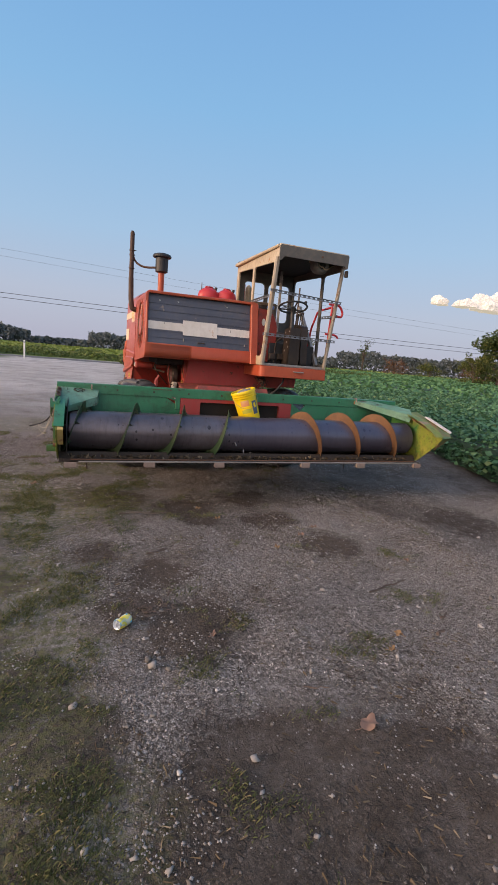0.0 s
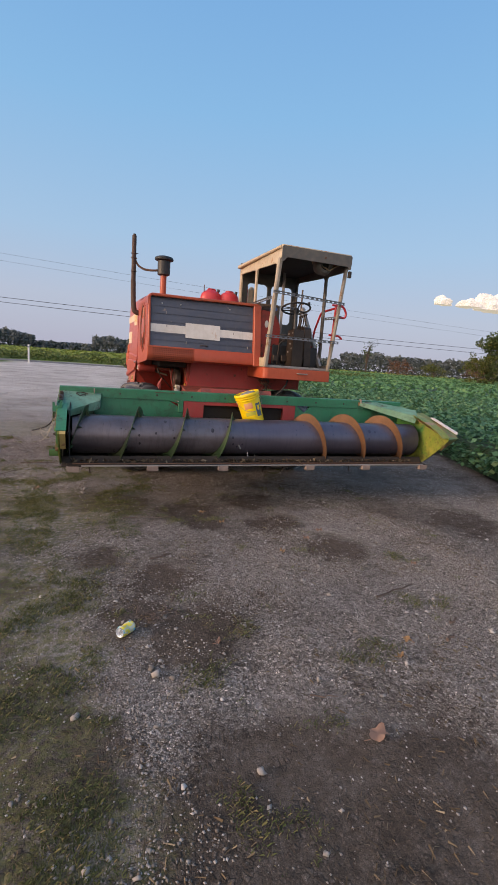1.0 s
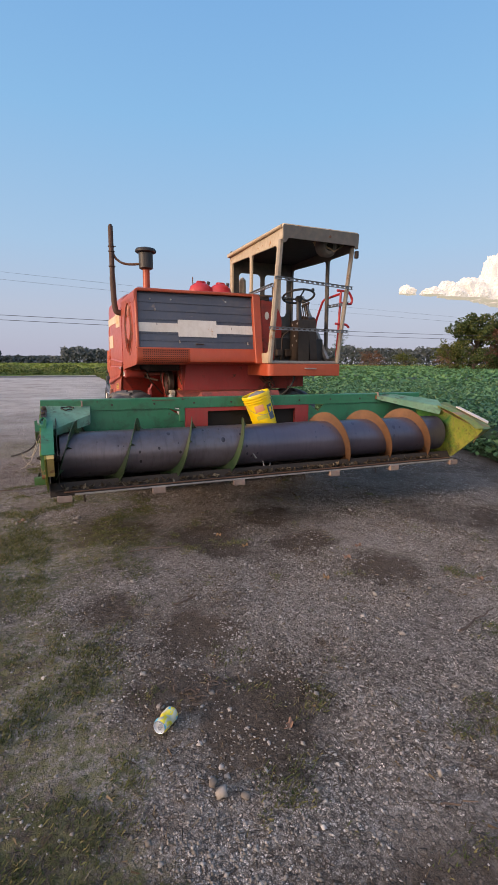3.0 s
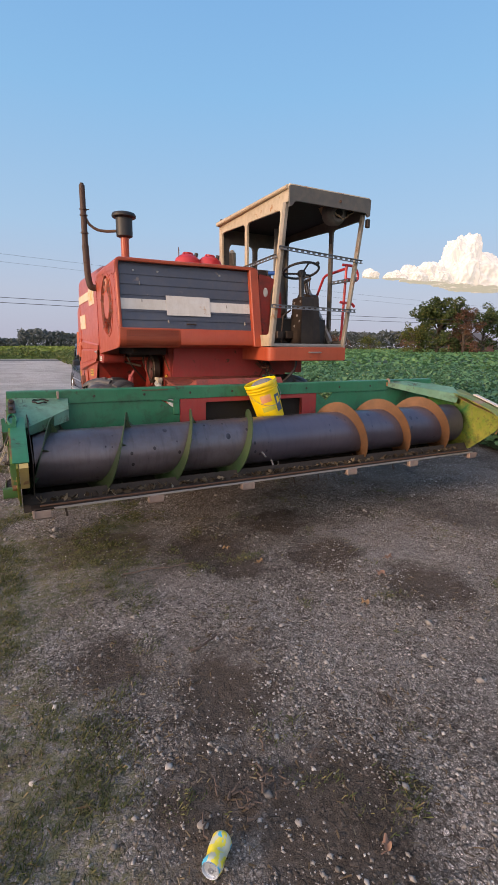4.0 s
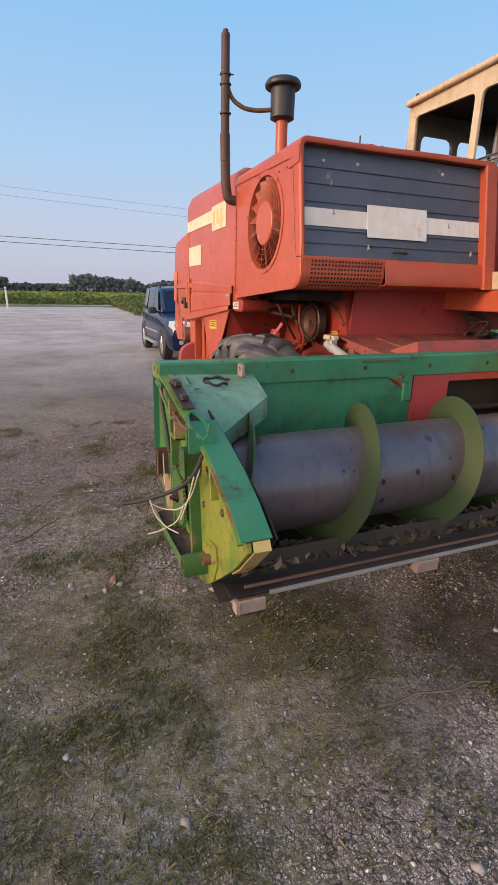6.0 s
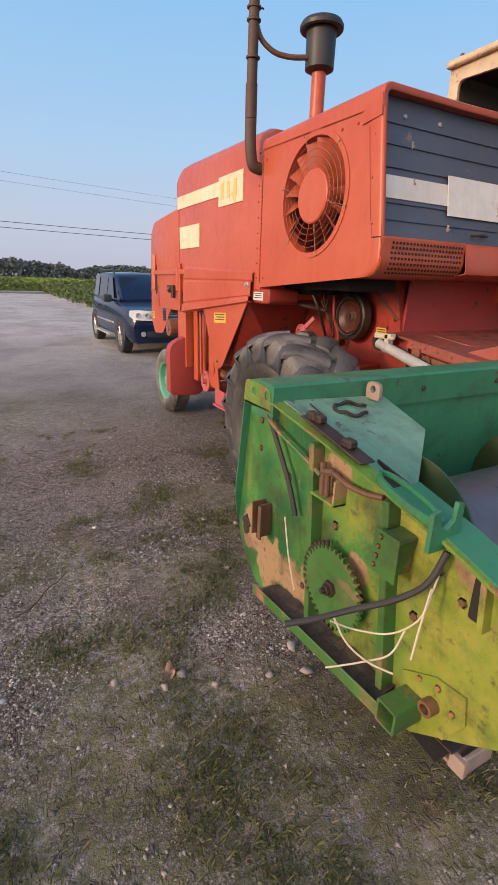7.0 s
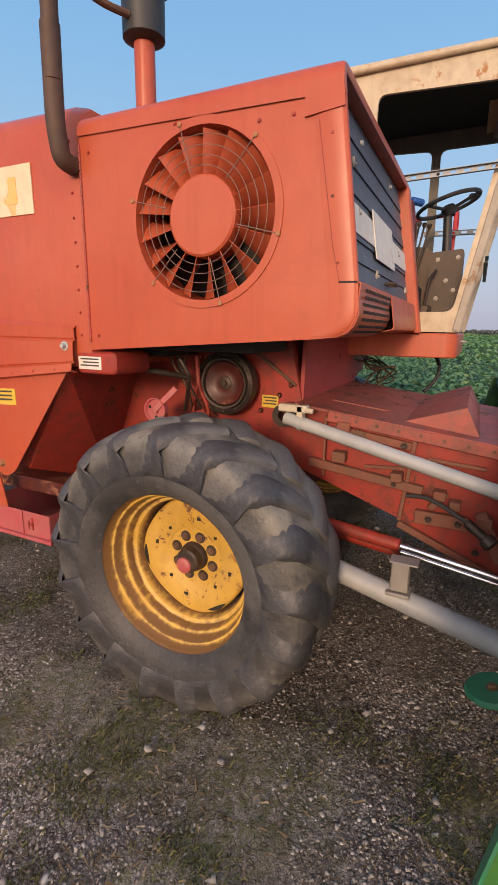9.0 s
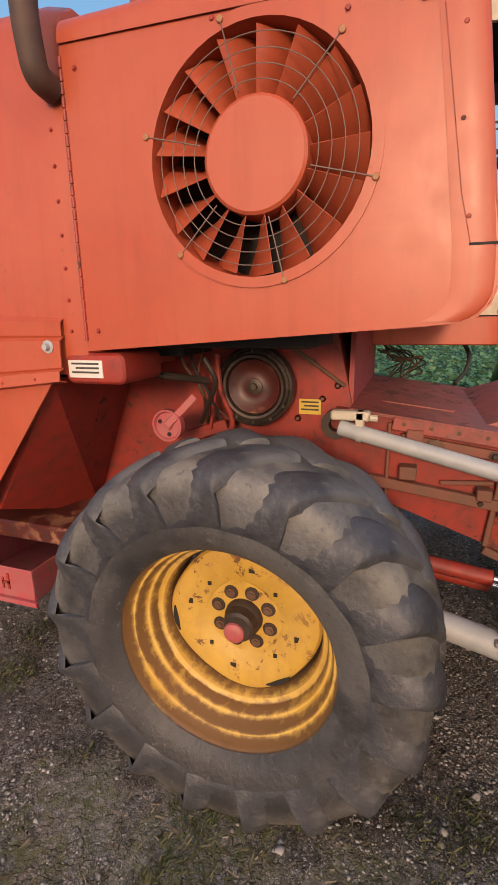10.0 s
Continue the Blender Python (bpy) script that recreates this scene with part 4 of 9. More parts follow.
lathe(bm, [(0.0, 2.700), (0.060, 2.700), (0.088, 2.715), (0.090, 2.90), (0.095, 2.905), (0.095, 2.915), (0.06, 2.92)], Matrix.Translation((*AC, 0)), 28)
cleaner = part("air_cleaner", bm, M_DARK_PLASTIC, combine, "black air cleaner bowl with rain cap")
bm = bmesh.new()
lathe(bm, [(0.094, 2.910), (0.120, 2.905), (0.130, 2.912), (0.132, 2.930), (0.120, 2.950), (0.07, 2.965), (0.0, 2.968)], Matrix.Translation((*AC, 0)), 28)
part("rain_cap", bm, M_DARK_PLASTIC, cleaner)
bm = bmesh.new()
cyl(bm, (*AC, 2.32), (*AC, 2.705), 0.044, n=20)
ring(bm, (*AC, 2.34), (0, 0, 1), 0.052, 0.044, 0.02, 20)
part("intake_pipe", bm, M_RED, combine)

# grain tank and rear body
def hood_taper(y):
    """How far the sides of the straw hood draw in at y."""
    return 0.13 * max(0.0, min(1.0, (y - 8.82) / 1.33))


bm = bmesh.new()
sec = [(0.998, 1.36), (0.998, 2.33), (1.02, 2.375), (1.08, 2.415), (2.95, 2.415), (3.05, 2.35), (3.06, 1.36)]
rings = []
for y, dz, in ((7.215, -0.02), (7.30, 0.0), (8.70, 0.03), (8.80, 0.015), (8.86, -0.04)):
    rings.append([bm.verts.new((x + (0.01 if y > 8.75 else 0), y, z + (dz if z > 2 else 0))) for x, z in sec])
for A, B in zip(rings, rings[1:]):
    for i in range(len(sec) - 1):
        bm.faces.new((A[i], A[i + 1], B[i + 1], B[i]))
bm.faces.new(rings[0])
bm.faces.new(rings[-1][::-1])
bmesh.ops.recalc_face_normals(bm, faces=bm.faces)
bevel(bm, [e for e in bm.edges if e.calc_face_angle(0) > 0.9], 0.012, 2)
tank = part("grain_tank", bm, M_RED, combine)
bm = bmesh.new()
plate(bm, roundpoly([(8.80, 1.50), (8.80, 2.10), (9.88, 2.075, 0.10), (10.04, 1.95, 0.08), (10.14, 1.32), (9.98, 1.16), (8.80, 1.18)], 0.03), [], "x", 1.0, 3.05)
bevel(bm, [e for e in bm.edges if e.calc_face_angle(0) > 0.9], 0.010, 2)
for v in bm.verts:
    v.co.x += hood_taper(v.co.y) * (1 if v.co.x < 2 else -1)
part("straw_hood", bm, M_RED, combine)
# ribbed skirt along the side, deeper towards the back
sk = [(0.999, 0.0), (0.984, 0.06), (0.984, 0.26), (0.991, 0.30), (0.972, 0.36), (0.968, 0.78), (0.976, 0.82), (0.956, 0.86), (0.952, 1.0), (0.985, 1.04)]
skirt_top = lambda y: 1.535 + 0.045 * (y - 7.25)
skirt_low = lambda y: 1.352 - 0.115 * (y - 7.25)
bm = bmesh.new()
rings = [[bm.verts.new((x, y, skirt_top(y) + (skirt_low(y) - skirt_top(y)) * u)) for x, u in sk] for y in (7.30, 7.6, 8.1, 8.62)]
for A, B in zip(rings, rings[1:]):
    for i in range(len(sk) - 1):
        bm.faces.new((A[i], A[i + 1], B[i + 1], B[i]))
thicken(bm, 0.004)
part("side_skirt", bm, M_RED, combine, angle=25)
bm = bmesh.new()
lathe(bm, [(0, 0.022), (0.010, 0.022), (0.012, 0.006), (0.022, 0.005), (0.022, 0)], axis_matrix((0.969, 7.345, 1.452), (-1, 0, 0)), 8)
part("skirt_fastener", bm, M_GALV, combine)
for k in range(9):
    bm = bmesh.new()
    bolt(bm, (0.952, 7.40 + 0.14 * k, skirt_low(7.40 + 0.14 * k) + 0.012), (-1, 0, 0), 0.006, 0.004)
    part("skirt_bolt", bm, M_RED_DARK, combine)
bm = bmesh.new()
box(bm, 0.972, 1.0, 8.62, 8.86, 1.52, 1.57, 0.006)
bar(bm, (0.992, 8.86, 1.545), (1.100, 9.98, 1.545), 0.030, 0.050, 0.005)
box(bm, 0.970, 1.0, 8.72, 8.77, 1.30, 1.62, 0.006)
box(bm, 0.955, 1.0, 8.755, 8.80, 1.36, 1.585, 0.01)
part("rear_rail", bm, M_RED, combine)


def decal_side(name, y0, y1, z0, z1, material, parent, x=0.9975, t=0.0045, tilt=0.0):
    b = bmesh.new()
    vs = [b.verts.new((x - t, y, z)) for y, z in ((y0, z0), (y1, z0 + tilt), (y1, z1 + tilt), (y0, z1))] + [b.verts.new((x, y, z)) for y, z in ((y0, z0), (y1, z0 + tilt), (y1, z1 + tilt), (y0, z1))]
    for q in ((3, 2, 1, 0), (0, 1, 5, 4), (1, 2, 6, 5), (2, 3, 7, 6), (3, 0, 4, 7)):
        b.faces.new([vs[i] for i in q])
    return part(name, b, material, parent)


decal_side("cream_stripe", 7.90, 8.80, 2.085, 2.185, M_CREAM_DECAL, tank)
badge = decal_side("badge_plate", 7.495, 7.90, 2.010, 2.210, M_CREAM_DECAL, tank)
for y0, y1, z0, z1 in ((7.81, 7.86, 2.055, 2.165), (7.70, 7.75, 2.055, 2.165), (7.59, 7.64, 2.055, 2.165)):
    decal_side("badge_bar", y0, y1, z0, z1, M_AMBER, badge, 0.993, 0.002)
decal_side("cream_square", 8.284, 8.755, 1.745, 1.930, M_CREAM_DECAL, tank)
# rivet line on the tank's edge
for k in range(9):
    bm = bmesh.new()
    bolt(bm, (0.997, 7.27, 1.50 + 0.095 * k), (-1, 0, 0), 0.005, 0.004)
    part("rivet", bm, M_RED_DARK, tank)

# lower body, hopper and underside
bm = bmesh.new()
plate(bm, [(6.50, 0.62), (6.42, 1.10), (6.52, 1.53), (9.0, 1.50), (9.0, 0.95), (8.4, 0.70), (7.4, 0.55)], [], "x", 1.585, 2.66)
part("thresher_body", bm, M_RED_DARK, combine)
bm = bmesh.new()
vs = {}
for key, p in dict(a=(0.985, 7.36, 1.345), b=(0.985, 8.17, 1.25), c=(1.06, 7.95, 0.84), d=(1.06, 7.76, 0.80), e=(1.60, 7.42, 1.345), f=(1.60, 8.17, 1.255), g=(1.60, 7.95, 0.62), h=(1.60, 7.70, 0.60)).items():
    vs[key] = bm.verts.new(p)
for q in ("abcd", "adhe", "bfgc", "cghd", "aefb"):
    bm.faces.new([vs[k] for k in q])
bmesh.ops.recalc_face_normals(bm, faces=bm.faces)
hopper = part("clean_grain_hopper", bm, M_RED_DARK, combine)
bm = bmesh.new()
plate(bm, roundpoly([(7.355, 1.335, 0), (8.17, 1.255, 0), (7.955, 0.835, 0.03), (7.855, 0.76, 0.04), (7.775, 0.80, 0.03)], 0.03), [], "x", 0.978, 0.985)
part("hopper_face", bm, M_RED, combine)
bm = bmesh.new()
bolt(bm, (0.977, 7.86, 0.835), (-1, 0, 0), 0.016, 0.02)
cyl(bm, (0.977, 7.86, 0.835), (0.955, 7.86, 0.835), 0.007, n=8)
part("hopper_latch", bm, M_RUST_LIGHT, combine)


def sticker(name, y0, y1, z0, z1, x, parent, face, ink, rows, tilt=0.0):
    s = decal_side(name, y0, y1, z0, z1, face, parent, x, 0.003, tilt)
    h = (z1 - z0) / (rows + 1.0)
    for k in range(rows):
        zz = z1 - h * (k + 0.75)
        decal_side("print_bar", y0 + 0.10 * (y1 - y0), y1 - (0.1 + 0.12 * (k % 2)) * (y1 - y0), zz - h * 0.22, zz + h * 0.22, ink, s, x - 0.003, 0.0015, tilt * 0.7)


sticker("warning_sticker", 7.71, 7.93, 1.155, 1.235, 0.978, combine, M_YELLOW_LABEL, M_LABEL_INK, 3, -0.012)
sticker("caution_sticker", 6.565, 6.655, 1.150, 1.212, 1.585, combine, M_YELLOW_LABEL, M_LABEL_INK, 3)
# filter canister with a white plate under the tank edge
bm = bmesh.new()
plate(bm, roundrect(7.085, 7.315, 1.330, 1.432, 0.03), [], "x", 0.996, 1.24)
bevel(bm, [e for e in bm.edges if e.calc_face_angle(0) > 0.9], 0.02, 3)
part("filter_bowl", bm, M_RED_DARK, combine)
sticker("serial_plate", 7.165, 7.295, 1.352, 1.408, 0.996, combine, M_WHITE, M_LABEL_INK, 3)

# pulley, idler, levers on the body side
PC = (1.50, 6.815, 1.270)
bm = bmesh.new()
lathe(bm, [(0.030, 0.010), (0.048, 0.004), (0.075, 0.010), (0.098, 0.026), (0.106, 0.030), (0.110, 0.020)], axis_matrix(PC, (-1, 0, 0)), 40)
pulley = part("drive_pulley", bm, M_RED_GRIM_SHADE, combine, "grimy red drive pulley with black rim")
bm = bmesh.new()
lathe(bm, [(0.108, 0.016), (0.116, 0.038), (0.126, 0.040), (0.130, 0.022), (0.140, 0.016), (0.150, 0.036), (0.158, 0.030), (0.158, -0.03)], axis_matrix(PC, (-1, 0, 0)), 40)
part("pulley_rim", bm, M_IRON, pulley)
bm = bmesh.new()
lathe(bm, [(0, 0.030), (0.012, 0.030), (0.014, 0.018), (0.032, 0.014), (0.036, -0.01)], axis_matrix(PC, (-1, 0, 0)), 12)
part("pulley_hub", bm, M_IRON, pulley)
for k in range(12):
    a = 2 * math.pi * k / 12
    bm = bmesh.new()
    bolt(bm, (1.463, PC[1] + 0.142 * math.cos(a), PC[2] + 0.142 * math.sin(a)), (-1, 0, 0), 0.005, 0.004)
    part("rim_bolt", bm, M_IRON, pulley)
bm = bmesh.new()
lathe(bm, [(0, 0.012), (0.018, 0.012), (0.02, 0.002), (0.050, 0.002), (0.056, 0.012), (0.063, 0.012), (0.063, -0.02)], axis_matrix((1.30, 7.11, 1.135), (-1, 0, 0)), 28)
idler = part("idler_pulley", bm, M_PINK, combine)
for k in range(3):
    a = 2 * math.pi * k / 3 + 0.4
    bm = bmesh.new()
    lathe(bm, [(0, 0.0015), (0.009, 0.0015), (0.009, 0)], axis_matrix((1.2975, 7.11 + 0.036 * math.cos(a), 1.135 + 0.036 * math.sin(a)), (-1, 0, 0)), 10)
    part("idler_hole", bm, M_BLACK, idler)
bm = bmesh.new()
bar(bm, (1.285, 7.11, 1.135), (1.32, 7.00, 1.25), 0.012, 0.03)
part("idler_arm", bm, M_PINK, combine)
bm = bmesh.new()
bar(bm, (1.50, 7.02, 1.08), (1.50, 6.96, 1.40), 0.014, 0.014)
bar(bm, (1.52, 7.25, 1.0), (1.52, 6.95, 1.1), 0.02, 0.05)
tube(bm, rounded_path([(1.45, 6.96, 1.40), (1.45, 6.95, 1.25), (1.48, 6.90, 1.12), (1.48, 7.0, 0.95)], 0.05), 0.012, 8)
part("belt_lever", bm, M_RED_DARK, combine)
for k in range(3):
    random.seed(40 + k)
    bm = bmesh.new()
    y = 7.00 + 0.05 * k
    tube(bm, rounded_path([(1.50, y, 1.50), (1.42 + 0.05 * random.random(), y + 0.03, 1.38), (1.46, y + random.uniform(-.08, .08), 1.25), (1.56, y + random.uniform(-.1, .1), 1.08)], 0.06), 0.004 + 0.002 * (k % 3), 7)
    part("hose", bm, M_RUBBER if k % 2 else M_RUST, combine)
# black boxes added for the shadow under the engine house, and hanging pipework
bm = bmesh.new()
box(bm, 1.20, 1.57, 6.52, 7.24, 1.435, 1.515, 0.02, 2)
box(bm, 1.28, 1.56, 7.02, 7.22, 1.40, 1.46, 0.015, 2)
part("belly_shade_block", bm, M_BLACK, combine)
for p, q, r in (((1.22, 7.18, 1.42), (1.40, 6.98, 1.30), 0.014), ((1.24, 6.92, 1.40), (1.46, 7.04, 1.12), 0.010)):
    bm = bmesh.new()
    tube(bm, rounded_path([p, (p[0] + 0.02, p[1] - 0.04, p[2] - 0.08), q], 0.05), r, 8)
    part("oil_pipe", bm, M_IRON, combine)
bm = bmesh.new()
bar(bm, (1.578, 6.70, 1.43), (1.578, 6.47, 1.27), 0.010, 0.016)
part("stay_rod", bm, M_RUST, combine)
for y, z in ((6.50, 1.27), (6.56, 1.215), (6.66, 1.13), (6.60, 1.36)):
    bm = bmesh.new()
    bolt(bm, (1.585, y, z), (-1, 0, 0), 0.010, 0.008)
    part("body_bolt", bm, M_RED_GRIM_SHADE, combine)
# red cross wall under the engine house
bm = bmesh.new()
plate(bm, [(1.60, 1.165), (2.70, 1.14), (2.70, 1.53), (1.63, 1.53)], [], "y", 6.44, 6.46)
box(bm, 1.60, 2.72, 6.36, 6.44, 1.125, 1.165, 0.006)
part("front_wall", bm, M_CRIMSON, combine)
bm = bmesh.new()
box(bm, 2.45, 3.05, 6.5, 8.8, 1.20, 1.46, 0.004)
part("inner_frame", bm, M_RED_DARK, combine)
# axle
bm = bmesh.new()
cyl(bm, (1.15, 6.70, 0.565), (2.97, 6.70, 0.565), 0.10, n=20)
box(bm, 1.40, 1.62, 6.58, 6.86, 0.50, 0.98, 0.01)
box(bm, 2.50, 2.72, 6.58, 6.86, 0.50, 0.98, 0.01)
part("front_axle", bm, M_RED_DARK, combine)
bm = bmesh.new()
bar(bm, (1.16, 9.50, 0.36), (2.96, 9.50, 0.36), 0.09, 0.09)
box(bm, 1.95, 2.17, 9.40, 9.60, 0.36, 1.15, 0.01)
part("rear_axle", bm, M_RED_DARK, combine)
# rear side guard, tray and discharge
bm = bmesh.new()
plate(bm, roundpoly([(0.880, 0.335, 0.06), (1.255, 0.31, 0.12), (1.340, 0.955, 0.03), (1.04, 0.93, 0.10), (0.885, 0.85, 0.10)], 0.05, 5), [], "y", 8.80, 8.92)
bevel(bm, [e for e in bm.edges if e.calc_face_angle(0) > 0.9], 0.012, 2)
guard = part("belt_guard", bm, M_CRIMSON, combine)
bm = bmesh.new()
box(bm, 1.21, 1.30, 8.793, 8.799, 0.84, 0.925, 0)
part("guard_sticker", bm, M_YELLOW_LABEL, guard)
bm = bmesh.new()
box(bm, 1.075, 1.09, 8.16, 8.27, 0.56, 1.26, 0.004)
box(bm, 1.10, 1.115, 8.40, 8.50, 0.62, 1.26, 0.004)
bar(bm, (1.03, 8.14, 1.24), (1.06, 8.02, 0.62), 0.012, 0.05)
plate(bm, [(7.98, 0.78), (7.93, 0.56), (8.12, 0.56)], [], "x", 1.03, 1.038)
box(bm, 1.05, 1.13, 8.78, 9.0, 0.62, 1.28, 0.004)
box(bm, 1.12, 1.55, 8.65, 8.75, 0.50, 1.25, 0.004)
bar(bm, (1.06, 8.40, 0.62), (1.06, 8.42, 1.22), 0.02, 0.03)
part("guard_frame", bm, M_RED, combine)
bm = bmesh.new()
lathe(bm, [(0, 0.05), (0.022, 0.05), (0.028, 0.012), (0.062, 0.006), (0.078, 0.022), (0.100, 0.020), (0.102, -0.06)], axis_matrix((1.09, 8.34, 0.56), (-1, 0, 0)), 28)
part("auger_boot", bm, M_PINK, combine)
bm = bmesh.new()
box(bm, 1.03, 1.48, 7.62, 8.02, 0.42, 0.424, 0)
box(bm, 1.03, 1.036, 7.62, 8.02, 0.424, 0.56, 0.002)
box(bm, 1.036, 1.48, 7.62, 7.626, 0.424, 0.56, 0.002)
box(bm, 1.036, 1.48, 8.014, 8.02, 0.424, 0.62, 0.002)
box(bm, 1.012, 1.03, 7.60, 8.03, 0.405, 0.425, 0.002)
box(bm, 1.022, 1.030, 7.815, 7.825, 0.425, 0.56, 0.001)
part("drip_tray", bm, M_PINK, combine)
bm = bmesh.new()
for y0, y1, z0, z1 in ((7.74, 7.752, 0.46, 0.53), (7.74, 7.78, 0.485, 0.495), (7.77, 7.778, 0.46, 0.51)):
    box(bm, 1.026, 1.030, y0, y1, z0, z1, 0)
part("tray_mark", bm, M_RED_DARK, combine)
# dark boxes below the body, their colour standing in for its shade
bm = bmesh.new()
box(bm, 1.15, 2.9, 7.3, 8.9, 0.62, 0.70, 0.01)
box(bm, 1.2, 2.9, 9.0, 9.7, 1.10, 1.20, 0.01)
part("underside", bm, M_RED_GRIM_SHADE, combine)
# low rear flap with its opening, roller and the torn slit in the hood
bm = bmesh.new()
plate(bm, roundpoly([(9.80, 1.34), (9.02, 1.20), (9.16, 1.13), (9.30, 0.98, 0.03), (9.42, 0.87, 0.08), (9.72, 0.85, 0.06), (9.83, 1.02, 0.03)], 0.01), [roundrect(9.28, 9.40, 1.02, 1.17, 0.02)], "x", 1.004, 1.012)
bmesh.ops.translate(bm, verts=bm.verts, vec=(0.118, 0.30, 0))
flap = part("rear_flap", bm, M_RED, combine)
bm = bmesh.new()
lathe(bm, [(0, 0.01), (0.03, 0.01), (0.035, 0.0), (0.085, 0.0), (0.09, -0.02), (0.09, -0.9)], axis_matrix((1.02, 9.22, 0.98), (-1, 0, 0)), 24)
part("beater_roller", bm, M_RUST_RED, combine)
bm = bmesh.new()
plate(bm, roundpoly([(9.585, 1.64), (9.55, 1.60), (9.535, 1.36), (9.60, 1.30), (9.64, 1.36), (9.60, 1.46)], 0.01), [], "x", 0.9935, 0.996)
bmesh.ops.translate(bm, verts=bm.verts, vec=(0.100, 0.22, 0))
part("hood_slit", bm, M_BLACK, flap)
bm = bmesh.new()
bar(bm, (0.985, 9.625, 1.74), (0.972, 9.64, 1.36), 0.010, 0.045, 0.002)
bar(bm, (0.990, 9.50, 1.40), (0.985, 9.49, 1.18), 0.010, 0.03, 0.002)
bmesh.ops.translate(bm, verts=bm.verts, vec=(0.100, 0.22, 0))
part("bent_strip", bm, M_RED, flap)
bm = bmesh.new()
box(bm, 0.985, 1.0, 9.03, 9.13, 1.395, 1.42, 0.002)
cyl(bm, (0.985, 9.0, 1.38), (0.95, 9.0, 1.36), 0.02, n=10)
box(bm, 0.97, 1.0, 8.93, 8.98, 1.30, 1.42, 0.004)
part("hood_catch", bm, M_IRON, flap)
sticker("hood_sticker", 10.00, 10.08, 1.02, 1.10, 1.1215, combine, M_YELLOW_LABEL, M_LABEL_INK, 2)


# ---- wheels ----
def tyre_mesh(R, W, rim, n=64, lug_h=0.034):
    """Tyre about the local z axis, its outer side towards -z; returns the casing and one lug for either side."""
    h = W / 2
    prof = [(rim, -h * 0.80), (rim + 0.02, -h * 0.88), (rim + 0.07, -h * 0.99), (rim + (R - rim) * 0.52, -h * 1.0), (R - 0.078, -h * 0.982), (R - 0.042, -h * 0.935), (R - 0.019, -h * 0.84), (R - 0.005, -h * 0.5), (R, 0)]
    prof = prof + [(r, -z) for r, z in prof[-2::-1]]
    case = bmesh.new()
    lathe(case, prof, Matrix.Identity(4), n)
    both = []
    for side in (-1, 1):
        bars = bmesh.new()
        st = []
        for s in np.linspace(0, 1, 13):
            shoulder = min(1.0, s / 0.66)
            fall = max(0.0, (s - 0.66) / 0.34)
            z = side * (0.012 + (h * 0.93 - 0.012) * shoulder + h * 0.075 * math.sin(fall * math.pi / 2))
            r = R - 0.010 - 0.032 * shoulder ** 4 - 0.130 * fall ** 1.2
            ang = -0.34 * shoulder - 0.05 * fall
            hgt = lug_h * (1 - 0.35 * shoulder ** 3) * (1 - 0.97 * fall ** 0.7)
            wid = 0.040 + 0.022 * shoulder + 0.016 * fall
            skew = 0.62 * (1 - fall)
            ring_pts = []
            for w, o in ((-1.95, -0.022), (-1.55, hgt * 0.22 - 0.004), (-1.1, hgt * 0.62), (-0.6, hgt * 0.92), (0.0, hgt), (0.62, hgt * 0.98), (0.86, hgt * 0.72), (1.02, hgt * 0.15), (1.10, -0.025)):
                a2 = ang + w * wid / math.hypot(1, skew) / r
                out = Vector((math.cos(a2), math.sin(a2), side * 2.2 * fall)).normalized()
                at_w = Vector((r * math.cos(a2), r * math.sin(a2), z + side * skew * w * wid / math.hypot(1, skew)))
                ring_pts.append(bars.verts.new(at_w + out * o))
            st.append(ring_pts)
        for A, B in zip(st, st[1:]):
            for k in range(8):
                bars.faces.new((A[k], A[k + 1], B[k + 1], B[k]))
        bars.faces.new(st[0][::-1])
        bars.faces.new(st[-1])
        bmesh.ops.recalc_face_normals(bars, faces=bars.faces)
        both.append(bars)
    return case, both


def put_bm(bm, m):
    bmesh.ops.transform(bm, matrix=m, verts=bm.verts)
    return bm


